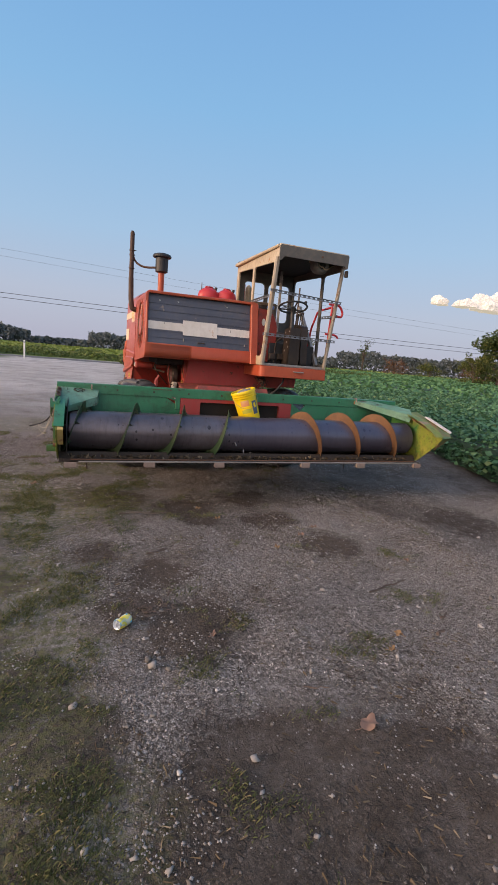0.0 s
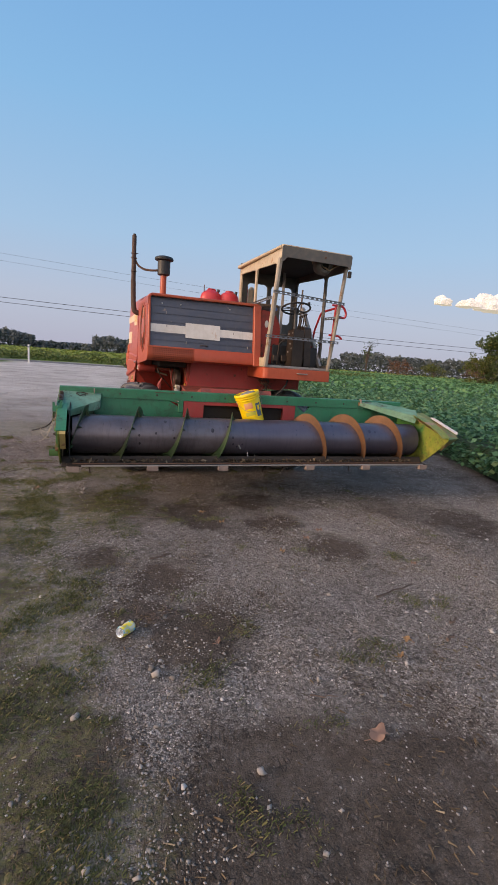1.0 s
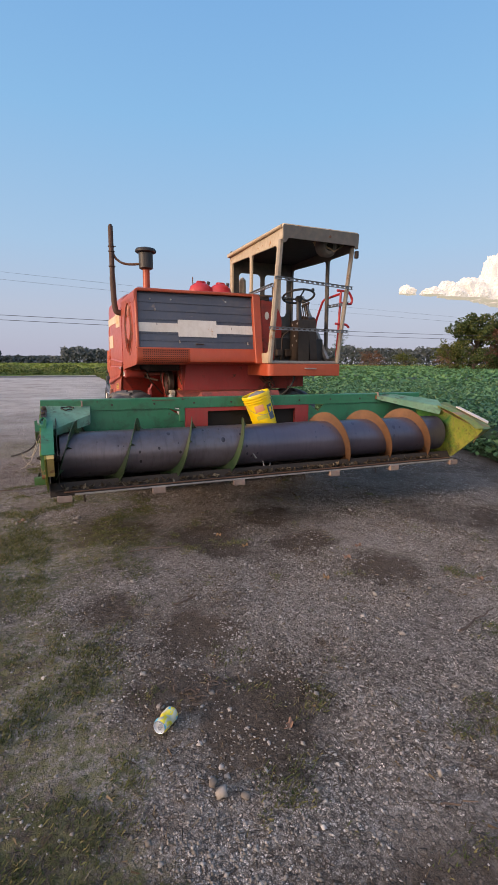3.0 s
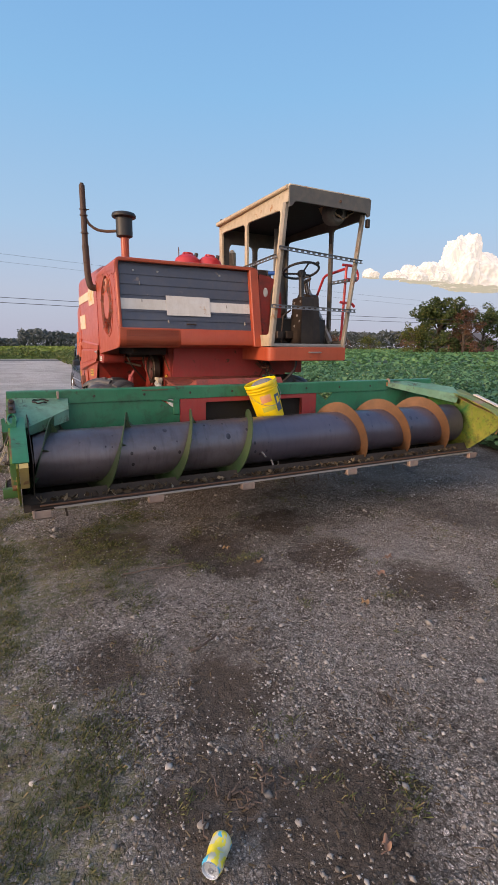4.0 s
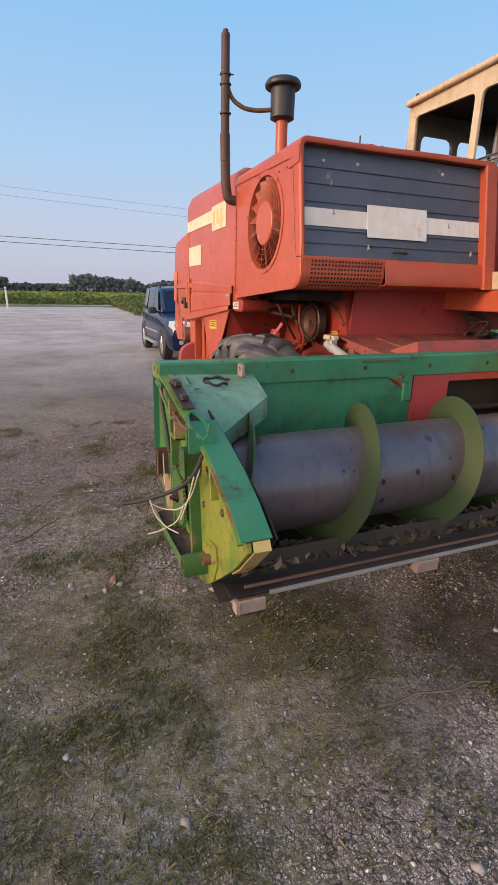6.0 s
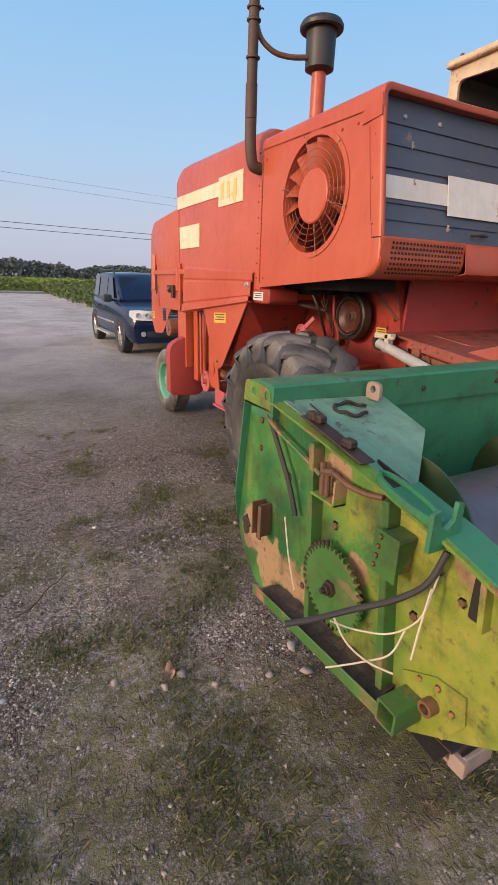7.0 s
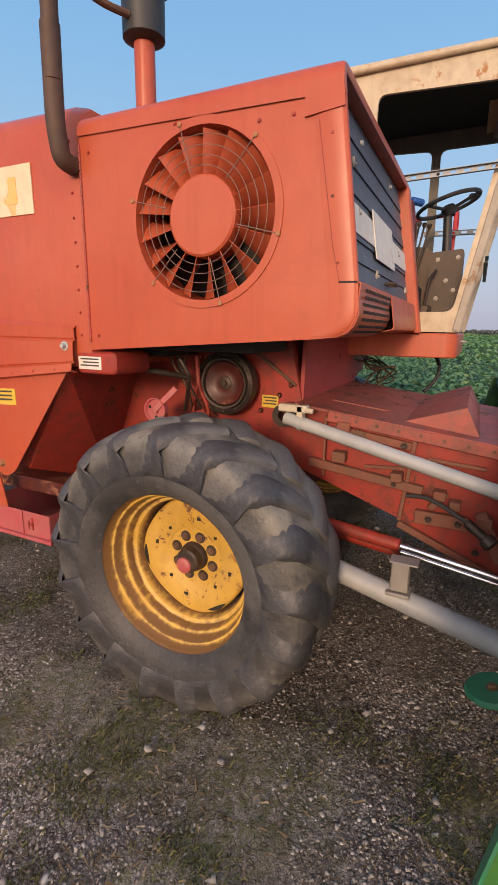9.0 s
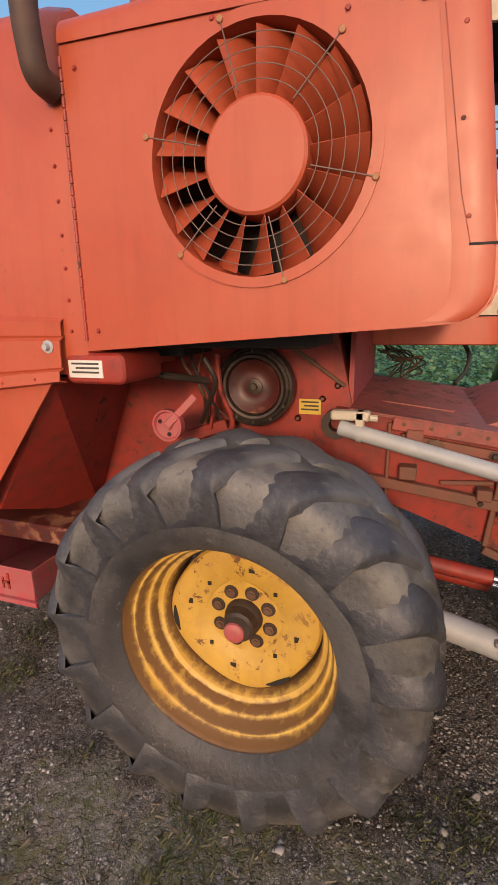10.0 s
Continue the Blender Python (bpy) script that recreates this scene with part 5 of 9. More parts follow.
def drive_wheel(at, out):
    m = axis_matrix(at, (-out, 0, 0))
    case, bars = tyre_mesh(0.604, 0.45, 0.340, n=96, lug_h=0.028)
    tyre = part("drive_tyre", put_bm(case, m), M_TYRE, combine, "dusty black lugged tractor tyre", 60)
    for side, lug_bm in zip((-1, 1), bars):
        first = part("tread_lug", lug_bm, M_LUG, tyre, angle=75)
        for i in range(17):
            ob = first if i == 0 else new("tread_lug", first.data)
            ob.parent = tyre
            ob.matrix_basis = m @ Matrix.Rotation(2 * math.pi * (i + (0.5 if side > 0 else 0)) / 17, 4, "Z")
    b = bmesh.new()
    lathe(b, [(0.347, -0.14), (0.358, -0.170), (0.363, -0.177), (0.362, -0.183), (0.354, -0.185), (0.344, -0.176), (0.337, -0.158), (0.334, -0.134), (0.329, -0.127), (0.323, -0.127), (0.318, -0.118), (0.314, -0.082), (0.308, -0.074), (0.301, -0.073), (0.296, -0.064), (0.292, -0.034), (0.285, -0.027), (0.276, -0.025), (0.270, -0.012), (0.266, 0.02), (0.262, 0.05), (0.262, 0.11), (0.29, 0.14), (0.347, 0.17)], m, 56)
    rim = part("rim", b, M_RIM, combine, "rusty yellow steel wheel rim")
    b = bmesh.new()
    lob = []
    for k in range(64):
        a = 2 * math.pi * k / 64
        lob.append((0.258 + 0.008 * math.cos(4 * a + 0.6)) )
    rings = []
    for f, z in ((1.0, 0.015), (0.97, 0.003), (0.90, -0.004), (0.55, 0.012), (0.50, 0.022), (0.30, 0.024), (0.0, 0.024)):
        if f == 0:
            c = b.verts.new(m @ Vector((0, 0, z)))
            rings.append([c] * 64)
        else:
            rings.append([b.verts.new(m @ Vector((lob[k] * f * math.cos(2 * math.pi * k / 64), lob[k] * f * math.sin(2 * math.pi * k / 64), z))) for k in range(64)])
    for A, B in zip(rings, rings[1:]):
        for k in range(64):
            q = []
            for v in (A[k], A[(k + 1) % 64], B[(k + 1) % 64], B[k]):
                if v not in q:
                    q.append(v)
            b.faces.new(q)
    disc = part("wheel_disc", b, M_DISC, rim)
    for k in range(8):
        a = 2 * math.pi * (k + 0.4) / 8
        b = bmesh.new()
        p = m @ Vector((0.095 * math.cos(a), 0.095 * math.sin(a), 0.022))
        lathe(b, [(0, 0.014), (0.009, 0.014), (0.010, 0.010), (0.0155, 0.009), (0.0165, 0)], axis_matrix(p, m.to_3x3() @ Vector((0, 0, -1))), 10)
        part("wheel_nut", b, M_RUST, rim)
        b = bmesh.new()
        lathe(b, [(0.0, 0.003), (0.024, 0.003), (0.025, 0)], axis_matrix(p, m.to_3x3() @ Vector((0, 0, -1))), 14)
        part("nut_washer", b, M_IRON, rim)
    for k in range(4):
        a = 2 * math.pi * (k + 0.12) / 4
        for r, w in ((0.19, 0.010), (0.16, 0.006)):
            aa = a + (0.6 if r < 0.18 else 0)
            b = bmesh.new()
            box(b, -w, w, -w, w, -0.002, 0.003, 0, 1, axis_matrix(m @ Vector((r * math.cos(aa), r * math.sin(aa), 0.006)), m.to_3x3() @ Vector((0, 0, -1))))
            part("disc_hole", b, M_BLACK, rim)
    # dark notches where the disc stands off the rim
    for a0, a1 in ((-0.35, 0.05), (1.75, 2.35), (3.95, 4.35)):
        b = bmesh.new()
        row = [[b.verts.new(m @ Vector((q * math.cos(a0 + (a1 - a0) * k / 8), q * math.sin(a0 + (a1 - a0) * k / 8), -0.0050))) for q in (0.238 - 0.006 * math.sin(math.pi * k / 8), 0.242 + 0.008 * math.sin(math.pi * k / 8))] for k in range(9)]
        for A, B in zip(row, row[1:]):
            b.faces.new((A[0], A[1], B[1], B[0]))
        thicken(b, 0.002)
        part("disc_notch", b, M_BLACK, rim)
    b = bmesh.new()
    lathe(b, [(0.0, -0.046), (0.044, -0.046), (0.053, -0.038), (0.056, -0.004), (0.063, 0.004), (0.066, 0.026)], m, 24)
    part("hub", b, M_IRON, rim)
    b = bmesh.new()
    p = m @ Vector((0.010, -0.016, -0.046))
    lathe(b, [(0.0, 0.014), (0.012, 0.015), (0.026, 0.013), (0.034, 0.007), (0.037, -0.005)], axis_matrix(p, m.to_3x3() @ Vector((0, 0, -1))), 16)
    part("hub_cap", b, M_PINK, rim)


drive_wheel((0.975, 6.70, 0.572), -1)
drive_wheel((3.145, 6.70, 0.572), 1)


def rear_wheel(at, out):
    m = axis_matrix(at, (-out, 0, 0))
    b = bmesh.new()
    R, h = 0.365, 0.105
    prof = [(0.20, -h * 0.8), (0.215, -h * 0.95), (0.28, -h), (0.335, -h * 0.9), (0.355, -h * 0.72), (R, -h * 0.6), (0.358, -h * 0.45), (R, -h * 0.3), (0.358, -h * 0.1), (R, 0)]
    prof = prof + [(r, -z) for r, z in prof[-2::-1]]
    lathe(b, prof, m, 48)
    part("steer_tyre", b, M_TYRE, combine, "smooth dusty grey steering tyre", 50)
    b = bmesh.new()
    lathe(b, [(0.20, -0.06), (0.222, -0.09), (0.212, -0.098), (0.195, -0.085), (0.18, -0.03), (0.155, -0.01), (0.10, -0.025), (0.055, -0.025), (0.05, -0.08), (0.0, -0.085)], m, 36)
    part("steer_rim", b, M_TEAL, combine, "teal painted steel rim")


rear_wheel((1.145, 9.48, 0.355), -1)
rear_wheel((3.04, 9.48, 0.355), 1)

# ---- feeder house ----
bm = bmesh.new()
FS = [(6.50, 1.190), (5.46, 1.070), (5.46, 0.50), (5.60, 0.545), (5.93, 0.700), (6.50, 0.90)]
plate(bm, FS, [], "x", 1.53, 2.60)
feeder = part("feeder_house", bm, M_RED_DARK, combine, "red feeder house with dusty top")
bm = bmesh.new()
plate(bm, [(6.44, 1.186), (5.46, 1.074), (5.46, 1.082), (6.44, 1.200)], [], "x", 1.49, 2.64)
bar(bm, (1.490, 6.28, 1.152), (1.490, 5.46, 1.050), 0.010, 0.050)
part("feeder_top", bm, M_RED_DUSTY, feeder)
bm = bmesh.new()
vs = [bm.verts.new(p) for p in ((1.60, 5.96, 1.138), (2.52, 5.96, 1.138), (1.60, 5.70, 1.222), (2.52, 5.70, 1.228), (1.58, 5.635, 1.095), (2.54, 5.635, 1.095))]
for q in ((0, 1, 3, 2), (2, 3, 5, 4), (0, 2, 4), (1, 5, 3)):
    bm.faces.new([vs[i] for i in q])
thicken(bm, 0.004)
part("feeder_lid", bm, M_RED_DUSTY, feeder, angle=20)
bm = bmesh.new()
plate(bm, roundrect(1.75, 2.45, 6.05, 6.34, 0.02, 3), [], "z", 0, 0.006, Matrix.Translation((0, 6.2, 1.170)) @ Matrix.Rotation(radians(6.6), 4, "X") @ Matrix.Translation((0, -6.2, 0)))
part("inspection_cover", bm, M_RED_DUSTY, feeder)
for k in range(12):
    random.seed(70 + k)
    bm = bmesh.new()
    u = random.uniform
    tube(bm, rounded_path([(u(2.56, 2.72), u(6.36, 6.43), u(1.33, 1.42)), (u(2.58, 2.74), u(6.20, 6.36), u(1.27, 1.36)), (u(2.58, 2.74), u(6.10, 6.34), u(1.21, 1.32)), (u(2.60, 2.72), u(6.24, 6.40), u(1.14, 1.22))], 0.05), u(0.003, 0.007), 5)
    part("cable", bm, M_RUBBER if k % 3 else M_RUST, combine)
bm = bmesh.new()
tube(bm, rounded_path([(2.86, 5.95, 1.39), (2.82, 5.90, 1.31), (2.76, 5.92, 1.22), (2.70, 5.98, 1.15)], 0.08), 0.012, 8)
part("drain_hose", bm, M_RUBBER, combine)
for p, q, w, h in (((1.51, 6.25, 1.092), (1.51, 5.90, 1.046), 0.02, 0.036), ((1.50, 6.36, 0.925), (1.50, 5.835, 0.858), 0.035, 0.040), ((1.505, 5.885, 1.10), (1.505, 5.925, 0.70), 0.014, 0.020), ((1.505, 5.86, 0.735), (1.505, 5.64, 0.735), 0.03, 0.06), ((1.51, 5.93, 0.685), (1.51, 5.48, 0.50), 0.03, 0.030), ((1.505, 6.29, 1.15), (1.505, 6.29, 0.86), 0.014, 0.02), ((1.51, 5.83, 1.00), (1.51, 5.60, 0.985), 0.014, 0.018), ((1.51, 6.10, 0.93), (1.51, 5.92, 0.945), 0.014, 0.016), ((1.49, 5.60, 0.80), (1.49, 5.50, 0.60), 0.03, 0.05), ((1.505, 5.80, 0.78), (1.505, 5.74, 0.86), 0.02, 0.03)):
    bm = bmesh.new()
    bar(bm, p, q, w, h)
    part("feeder_bar", bm, M_RUST_RED, feeder)
for y, z, h in ((6.20, 1.108, 0.030), (6.215, 0.965, 0.032), (5.95, 0.905, 0.026), (5.765, 0.850, 0.026), (5.70, 0.815, 0.024), (5.58, 0.76, 0.03)):
    bm = bmesh.new()
    box(bm, 1.47, 1.53, y - h, y + h, z - h * 0.8, z + h * 0.8, 0.004)
    part("feeder_block", bm, M_RUST_RED, feeder)
for y, z in ((6.312, 1.085), (6.128, 1.066)):
    bm = bmesh.new()
    plate(bm, [(y + (0.030 if k % 2 else 0.036) * math.cos(2 * math.pi * k / 28), z + (0.030 if k % 2 else 0.036) * math.sin(2 * math.pi * k / 28)) for k in range(28)], [circle(y, z, 0.010, 10)], "x", 1.486, 1.492)
    part("feeder_sprocket", bm, M_RUST, feeder)
for k in range(9):
    bm = bmesh.new()
    bolt(bm, (1.484, 6.24 - 0.094 * k, 1.150 - 0.0117 * k), (-1, 0, 0), 0.006, 0.003)
    part("feeder_bolt", bm, M_RUST, feeder)
for k, (y, z) in enumerate(((5.93, 1.052), (5.96, 0.872), (5.80, 0.735), (5.68, 0.735), (5.60, 0.62))):
    bm = bmesh.new()
    bolt(bm, (1.484, y, z), (-1, 0, 0), 0.011, 0.010)
    part("feeder_bolt", bm, M_IRON, feeder)
bm = bmesh.new()
tube(bm, rounded_path([(1.48, 5.90, 0.83), (1.46, 5.82, 0.845), (1.44, 5.74, 0.82), (1.42, 5.64, 0.77)], 0.06), 0.010, 8)
part("hydraulic_hose", bm, M_RUBBER, feeder)
bm = bmesh.new()
cyl(bm, (1.425, 5.65, 0.775), (1.40, 5.56, 0.715), 0.020, n=14)
cyl(bm, (1.405, 5.575, 0.725), (1.39, 5.545, 0.705), 0.032, n=14)
part("hydraulic_coupler", bm, M_IRON, feeder)
# tubes on the side: upper strut, lower lift tube with bracket, cylinder rods
bm = bmesh.new()
cyl(bm, (1.440, 6.47, 1.135), (1.36, 5.40, 0.905), 0.030, n=20)
ring(bm, (1.435, 6.40, 1.118), (-0.07, -1.07, -0.23), 0.034, 0.028, 0.02, 20)
part("upper_strut", bm, M_GALV, combine, "dull grey steel strut tube")
bm = bmesh.new()
ring(bm, (1.50, 6.485, 1.14), (-1, 0, 0), 0.056, 0.026, 0.05, 24)
part("strut_eye", bm, M_IRON, combine)
bm = bmesh.new()
box(bm, 1.42, 1.47, 6.36, 6.50, 1.165, 1.20, 0.006)
box(bm, 1.42, 1.47, 6.38, 6.41, 1.10, 1.20, 0.004)
cyl(bm, (1.42, 6.36, 1.18), (1.42, 6.33, 1.178), 0.012, n=8)
part("strut_clamp", bm, M_CLAMP, combine, "cream coated strut clamp")
bm = bmesh.new()
cyl(bm, (1.27, 6.40, 0.575), (1.20, 5.35, 0.365), 0.047, n=22)
part("lift_tube", bm, M_GALV, combine, "grey header lift tube")
bm = bmesh.new()
box(bm, 1.19, 1.26, 5.83, 5.90, 0.52, 0.645, 0.004)
box(bm, 1.18, 1.27, 5.82, 5.915, 0.500, 0.515, 0.003)
box(bm, 1.19, 1.26, 5.80, 5.91, 0.640, 0.648, 0.002)
part("tube_bracket", bm, M_STEEL_GREY, combine)
for dx, dz in ((0.16, 0.06), (0.20, 0.015)):
    bm = bmesh.new()
    cyl(bm, (1.30 + dx, 6.35, 0.59 + dz), (1.26 + dx, 5.90, 0.555 + dz), 0.030, n=16)
    part("lift_cylinder", bm, M_RED_DARK, combine)
    bm = bmesh.new()
    cyl(bm, (1.26 + dx, 5.90, 0.555 + dz), (1.22 + dx, 5.46, 0.51 + dz), 0.014, n=14)
    part("cylinder_rod", bm, M_CHROME, combine)

# ---- cab ----
CL, CR = 2.450, 3.395         # left and right sides
CF, CB, CT, CZ = 5.50, 7.12, 2.985, 1.535   # roof front, back, roof top, floor
FB = 5.82                     # front edge at the floor


def front_y(z):
    """The raked front of the cab."""
    return 5.585 + (FB - 5.585) * (2.84 - z) / (2.84 - CZ) if z < 2.84 else 5.585


bm = bmesh.new()
# left side sheet: raked front edge, two openings with round corners
left_outer = [(CF + 0.01, CT - 0.01), (CB, CT - 0.02), (CB, 2.33), (6.62, 2.33), (6.30, 1.56), (6.05, CZ), (FB + 0.005, CZ), (front_y(2.2), 2.2), (5.585, 2.84), (CF + 0.015, 2.84)]
front_hole = roundpoly([(front_y(2.80) + 0.055, 2.795), (6.36, 2.83), (6.36, 2.30), (6.10, 1.65, 0.06), (front_y(1.65) + 0.05, 1.65)], 0.05)
rear_hole = roundpoly([(6.42, 2.83), (7.04, 2.86), (7.02, 2.36), (6.42, 2.36)], 0.05)
plate(bm, left_outer, [front_hole, rear_hole], "x", CL, CL + 0.022)
cab_left = part("cab_side", bm, M_BEIGE, combine, "cream painted cab side frame")
bm = bmesh.new()
right_outer = [(CF + 0.01, CT - 0.01), (CB, CT - 0.02), (CB, CZ), (FB + 0.005, CZ), (front_y(2.2), 2.2), (5.585, 2.84), (CF + 0.015, 2.84)]
fh = roundpoly([(front_y(2.80) + 0.035, 2.80), (6.09, 2.80), (6.07, 1.60), (front_y(1.62) + 0.035, 1.60)], 0.05)
rh = roundpoly([(6.15, 2.80), (7.05, 2.84), (7.05, 1.9), (6.45, 1.66), (6.13, 1.62)], 0.05)
plate(bm, right_outer, [fh, rh], "x", CR - 0.022, CR)
part("cab_side", bm, M_ROOF_GREY, combine)
# roof with visor
bm = bmesh.new()
plate(bm, roundpoly([(CL - 0.005, CF), (CR + 0.005, CF), (CR + 0.005, CB + 0.02), (CL - 0.045, CB + 0.02)], 0.03), [], "z", CT - 0.040, CT + 0.004)
bevel(bm, [e for e in bm.edges if e.calc_face_angle(0) > 0.9], 0.014, 2)
part("cab_roof", bm, M_BEIGE, combine)
bm = bmesh.new()
plate(bm, roundpoly([(CL - 0.002, CT - 0.012, 0.02), (CR + 0.002, CT - 0.012, 0.02), (CR - 0.005, 2.815, 0.01), (CR - 0.03, 2.805, 0.01), (CR - 0.05, 2.842, 0.03), (CL + 0.06, 2.845, 0.04), (CL + 0.03, 2.80, 0.02), (CL - 0.002, 2.79, 0.0)], 0.02), [], "y", CF - 0.008, CF + 0.012)
visor = part("visor", bm, M_ROOF_GREY, combine, "dull grey cab visor")
bm = bmesh.new()
cyl(bm, (3.02, CF - 0.006, 2.905), (3.02, CF - 0.016, 2.905), 0.014, n=12)
part("visor_stud", bm, M_RUST, visor)
bm = bmesh.new()
box(bm, CR - 0.01, CR + 0.03, CF + 0.02, CF + 0.06, 2.72, 2.80, 0.006)
part("visor_bracket", bm, M_IRON, visor)
bm = bmesh.new()
cyl(bm, (CL - 0.008, CF + 0.02, CT - 0.022), (CL - 0.030, CB - 0.01, CT - 0.026), 0.019, n=14)
part("roof_gutter", bm, M_BEIGE, combine)
bm = bmesh.new()
bar(bm, (CL - 0.03, CB - 0.10, CT + 0.012), (CL + 0.06, CB - 0.08, CT + 0.016), 0.02, 0.02)
part("roof_lamp_bracket", bm, M_IRON, combine)
# front posts
for x, w in ((CL + 0.018, 0.045), (CR - 0.018, 0.036)):
    bm = bmesh.new()
    bar(bm, (x, front_y(2.84), 2.85), (x, front_y(CZ), CZ), w, 0.05, 0.008, (0, 1, 0))
    part("front_post", bm, M_POST, combine)
bm = bmesh.new()
bar(bm, (CL + 0.024, FB + 0.02, CZ + 0.012), (CR - 0.024, FB + 0.02, CZ + 0.012), 0.05, 0.035, 0.006)
part("front_sill", bm, M_STEEL_GREY, combine)
# rear wall with window, inner posts, ceiling liner
bm = bmesh.new()
plate(bm, [(CL + 0.02, CZ), (CR - 0.02, CZ), (CR - 0.02, CT - 0.03), (CL + 0.02, CT - 0.03)], [roundrect(CL + 0.12, 2.90, 2.20, 2.76, 0.06), roundrect(2.96, CR - 0.08, 2.20, 2.76, 0.06)], "y", CB - 0.03, CB)
part("cab_rear_wall", bm, M_ROOF_GREY, combine)
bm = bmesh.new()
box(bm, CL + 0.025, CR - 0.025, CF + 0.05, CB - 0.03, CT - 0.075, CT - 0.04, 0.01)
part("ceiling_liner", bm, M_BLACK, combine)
bm = bmesh.new()
random.seed(5)
for x0, x1, y0, y1, z0 in ((2.98, 3.30, 5.60, 5.80, 2.80),):
    cols = []
    for k in range(9):
        u = k / 8
        cols.append([bm.verts.new((x0 + (x1 - x0) * u + random.uniform(-.01, .01), y, 2.91 - (2.91 - z0) * math.sin(math.pi * u) + random.uniform(-.012, .012))) for y in (y0, y0 + 0.1, y1)])
    for A, B in zip(cols, cols[1:]):
        for i in range(2):
            bm.faces.new((A[i], A[i + 1], B[i + 1], B[i]))
thicken(bm, 0.012)
part("torn_liner", bm, M_TAN_LINER, combine, "torn hanging foam headliner", 60)
bm = bmesh.new()
lathe(bm, [(0.0, 0.02), (0.045, 0.02), (0.050, 0.03), (0.075, 0.034), (0.10, 0.02), (0.12, -0.02), (0.12, -0.10)], axis_matrix((3.09, 5.63, 2.84), (0, -1, -0.25)), 26)
part("blower_housing", bm, M_ROOF_GREY, combine)
bm = bmesh.new()
lathe(bm, [(0.0, 0.024), (0.043, 0.024), (0.043, 0.01)], axis_matrix((3.09, 5.63, 2.84), (0, -1, -0.25)), 20)
part("blower_outlet", bm, M_BLACK, combine)
# platform
bm = bmesh.new()
plate(bm, roundpoly([(2.44, 5.80, 0.09), (3.41, 5.80, 0.015), (3.41, 6.60, 0), (2.44, 6.60, 0)], 0.02, 7), [], "z", 1.385, 1.528)
bevel(bm, [e for e in bm.edges if e.calc_face_angle(0) > 0.9], 0.006, 1)
platform = part("cab_platform", bm, M_RED, combine)
bm = bmesh.new()
tube(bm, rounded_path([(2.92, 5.80, 1.475), (2.92, 5.77, 1.473), (3.06, 5.77, 1.472), (3.06, 5.80, 1.474)], 0.012), 0.008, 8)
part("grab_handle", bm, M_STEEL_GREY, platform)
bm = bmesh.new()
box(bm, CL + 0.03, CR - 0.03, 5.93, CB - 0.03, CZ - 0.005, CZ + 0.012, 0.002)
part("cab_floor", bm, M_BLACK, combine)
bm = bmesh.new()
box(bm, 2.72, 3.30, 6.52, 7.1, 1.22, 1.385, 0.004)
part("platform_support", bm, M_RED_DARK, combine)


def strut(p, q, holes, h=0.034):
    """A punched strut channel."""
    p, q = Vector(p), Vector(q)
    b = bmesh.new()
    L = (q - p).length
    d = (q - p).normalized()
    hs = [roundrect(L * (k + 0.25) / holes, L * (k + 0.75) / holes, -h * 0.22, h * 0.22, h * 0.15, 2) for k in range(holes)]
    nrm = d.cross(Vector((0, 0, 1))).normalized()
    upv = nrm.cross(d)
    m = Matrix(((d.x, nrm.x, upv.x, p.x), (d.y, nrm.y, upv.y, p.y), (d.z, nrm.z, upv.z, p.z), (0, 0, 0, 1)))
    plate(b, [(0, -h / 2), (L, -h / 2), (L, h / 2), (0, h / 2)], hs, "y", -0.002, 0.002, m)
    box(b, 0, L, -0.002, 0.02, h / 2 - 0.003, h / 2, 0, 1, m)
    box(b, 0, L, -0.002, 0.02, -h / 2, -h / 2 + 0.003, 0, 1, m)
    return part("strut_rail", b, M_ZINC, combine, "punched zinc strut rail")


strut((CL - 0.03, front_y(2.46) - 0.035, 2.455), (CR + 0.03, front_y(2.41) - 0.035, 2.405), 15)
strut((CL - 0.05, front_y(1.93) - 0.035, 1.925), (CR + 0.05, front_y(1.92) - 0.035, 1.915), 15)
strut((CL - 0.02, 6.37, 2.37), (CL - 0.02, front_y(2.42) + 0.02, 2.39), 10)
strut((CR + 0.02, 5.68, 2.245), (CR + 0.02, 6.16, 2.25), 6)
strut((CL + 0.06, 7.05, 2.42), (CR - 0.04, 7.05, 2.46), 8)
# ladder rails in red
for pts in ([(3.45, 5.97, 1.53), (3.46, 5.96, 1.65), (3.485, 5.95, 2.43)], [(3.43, 5.95, 2.425), (3.60, 5.95, 2.425), (3.655, 5.95, 2.33), (3.64, 5.95, 2.27), (3.48, 5.95, 2.28)], [(3.48, 6.62, 1.53), (3.48, 6.53, 2.10), (3.48, 6.36, 2.36), (3.48, 5.95, 2.39)], [(3.42, 5.95, 2.025), (3.58, 5.95, 2.02), (3.62, 5.95, 1.985)]):
    bm = bmesh.new()
    tube(bm, rounded_path(pts, 0.06), 0.015, 10)
    part("grab_rail", bm, M_CAN, combine, "red tube grab rail")
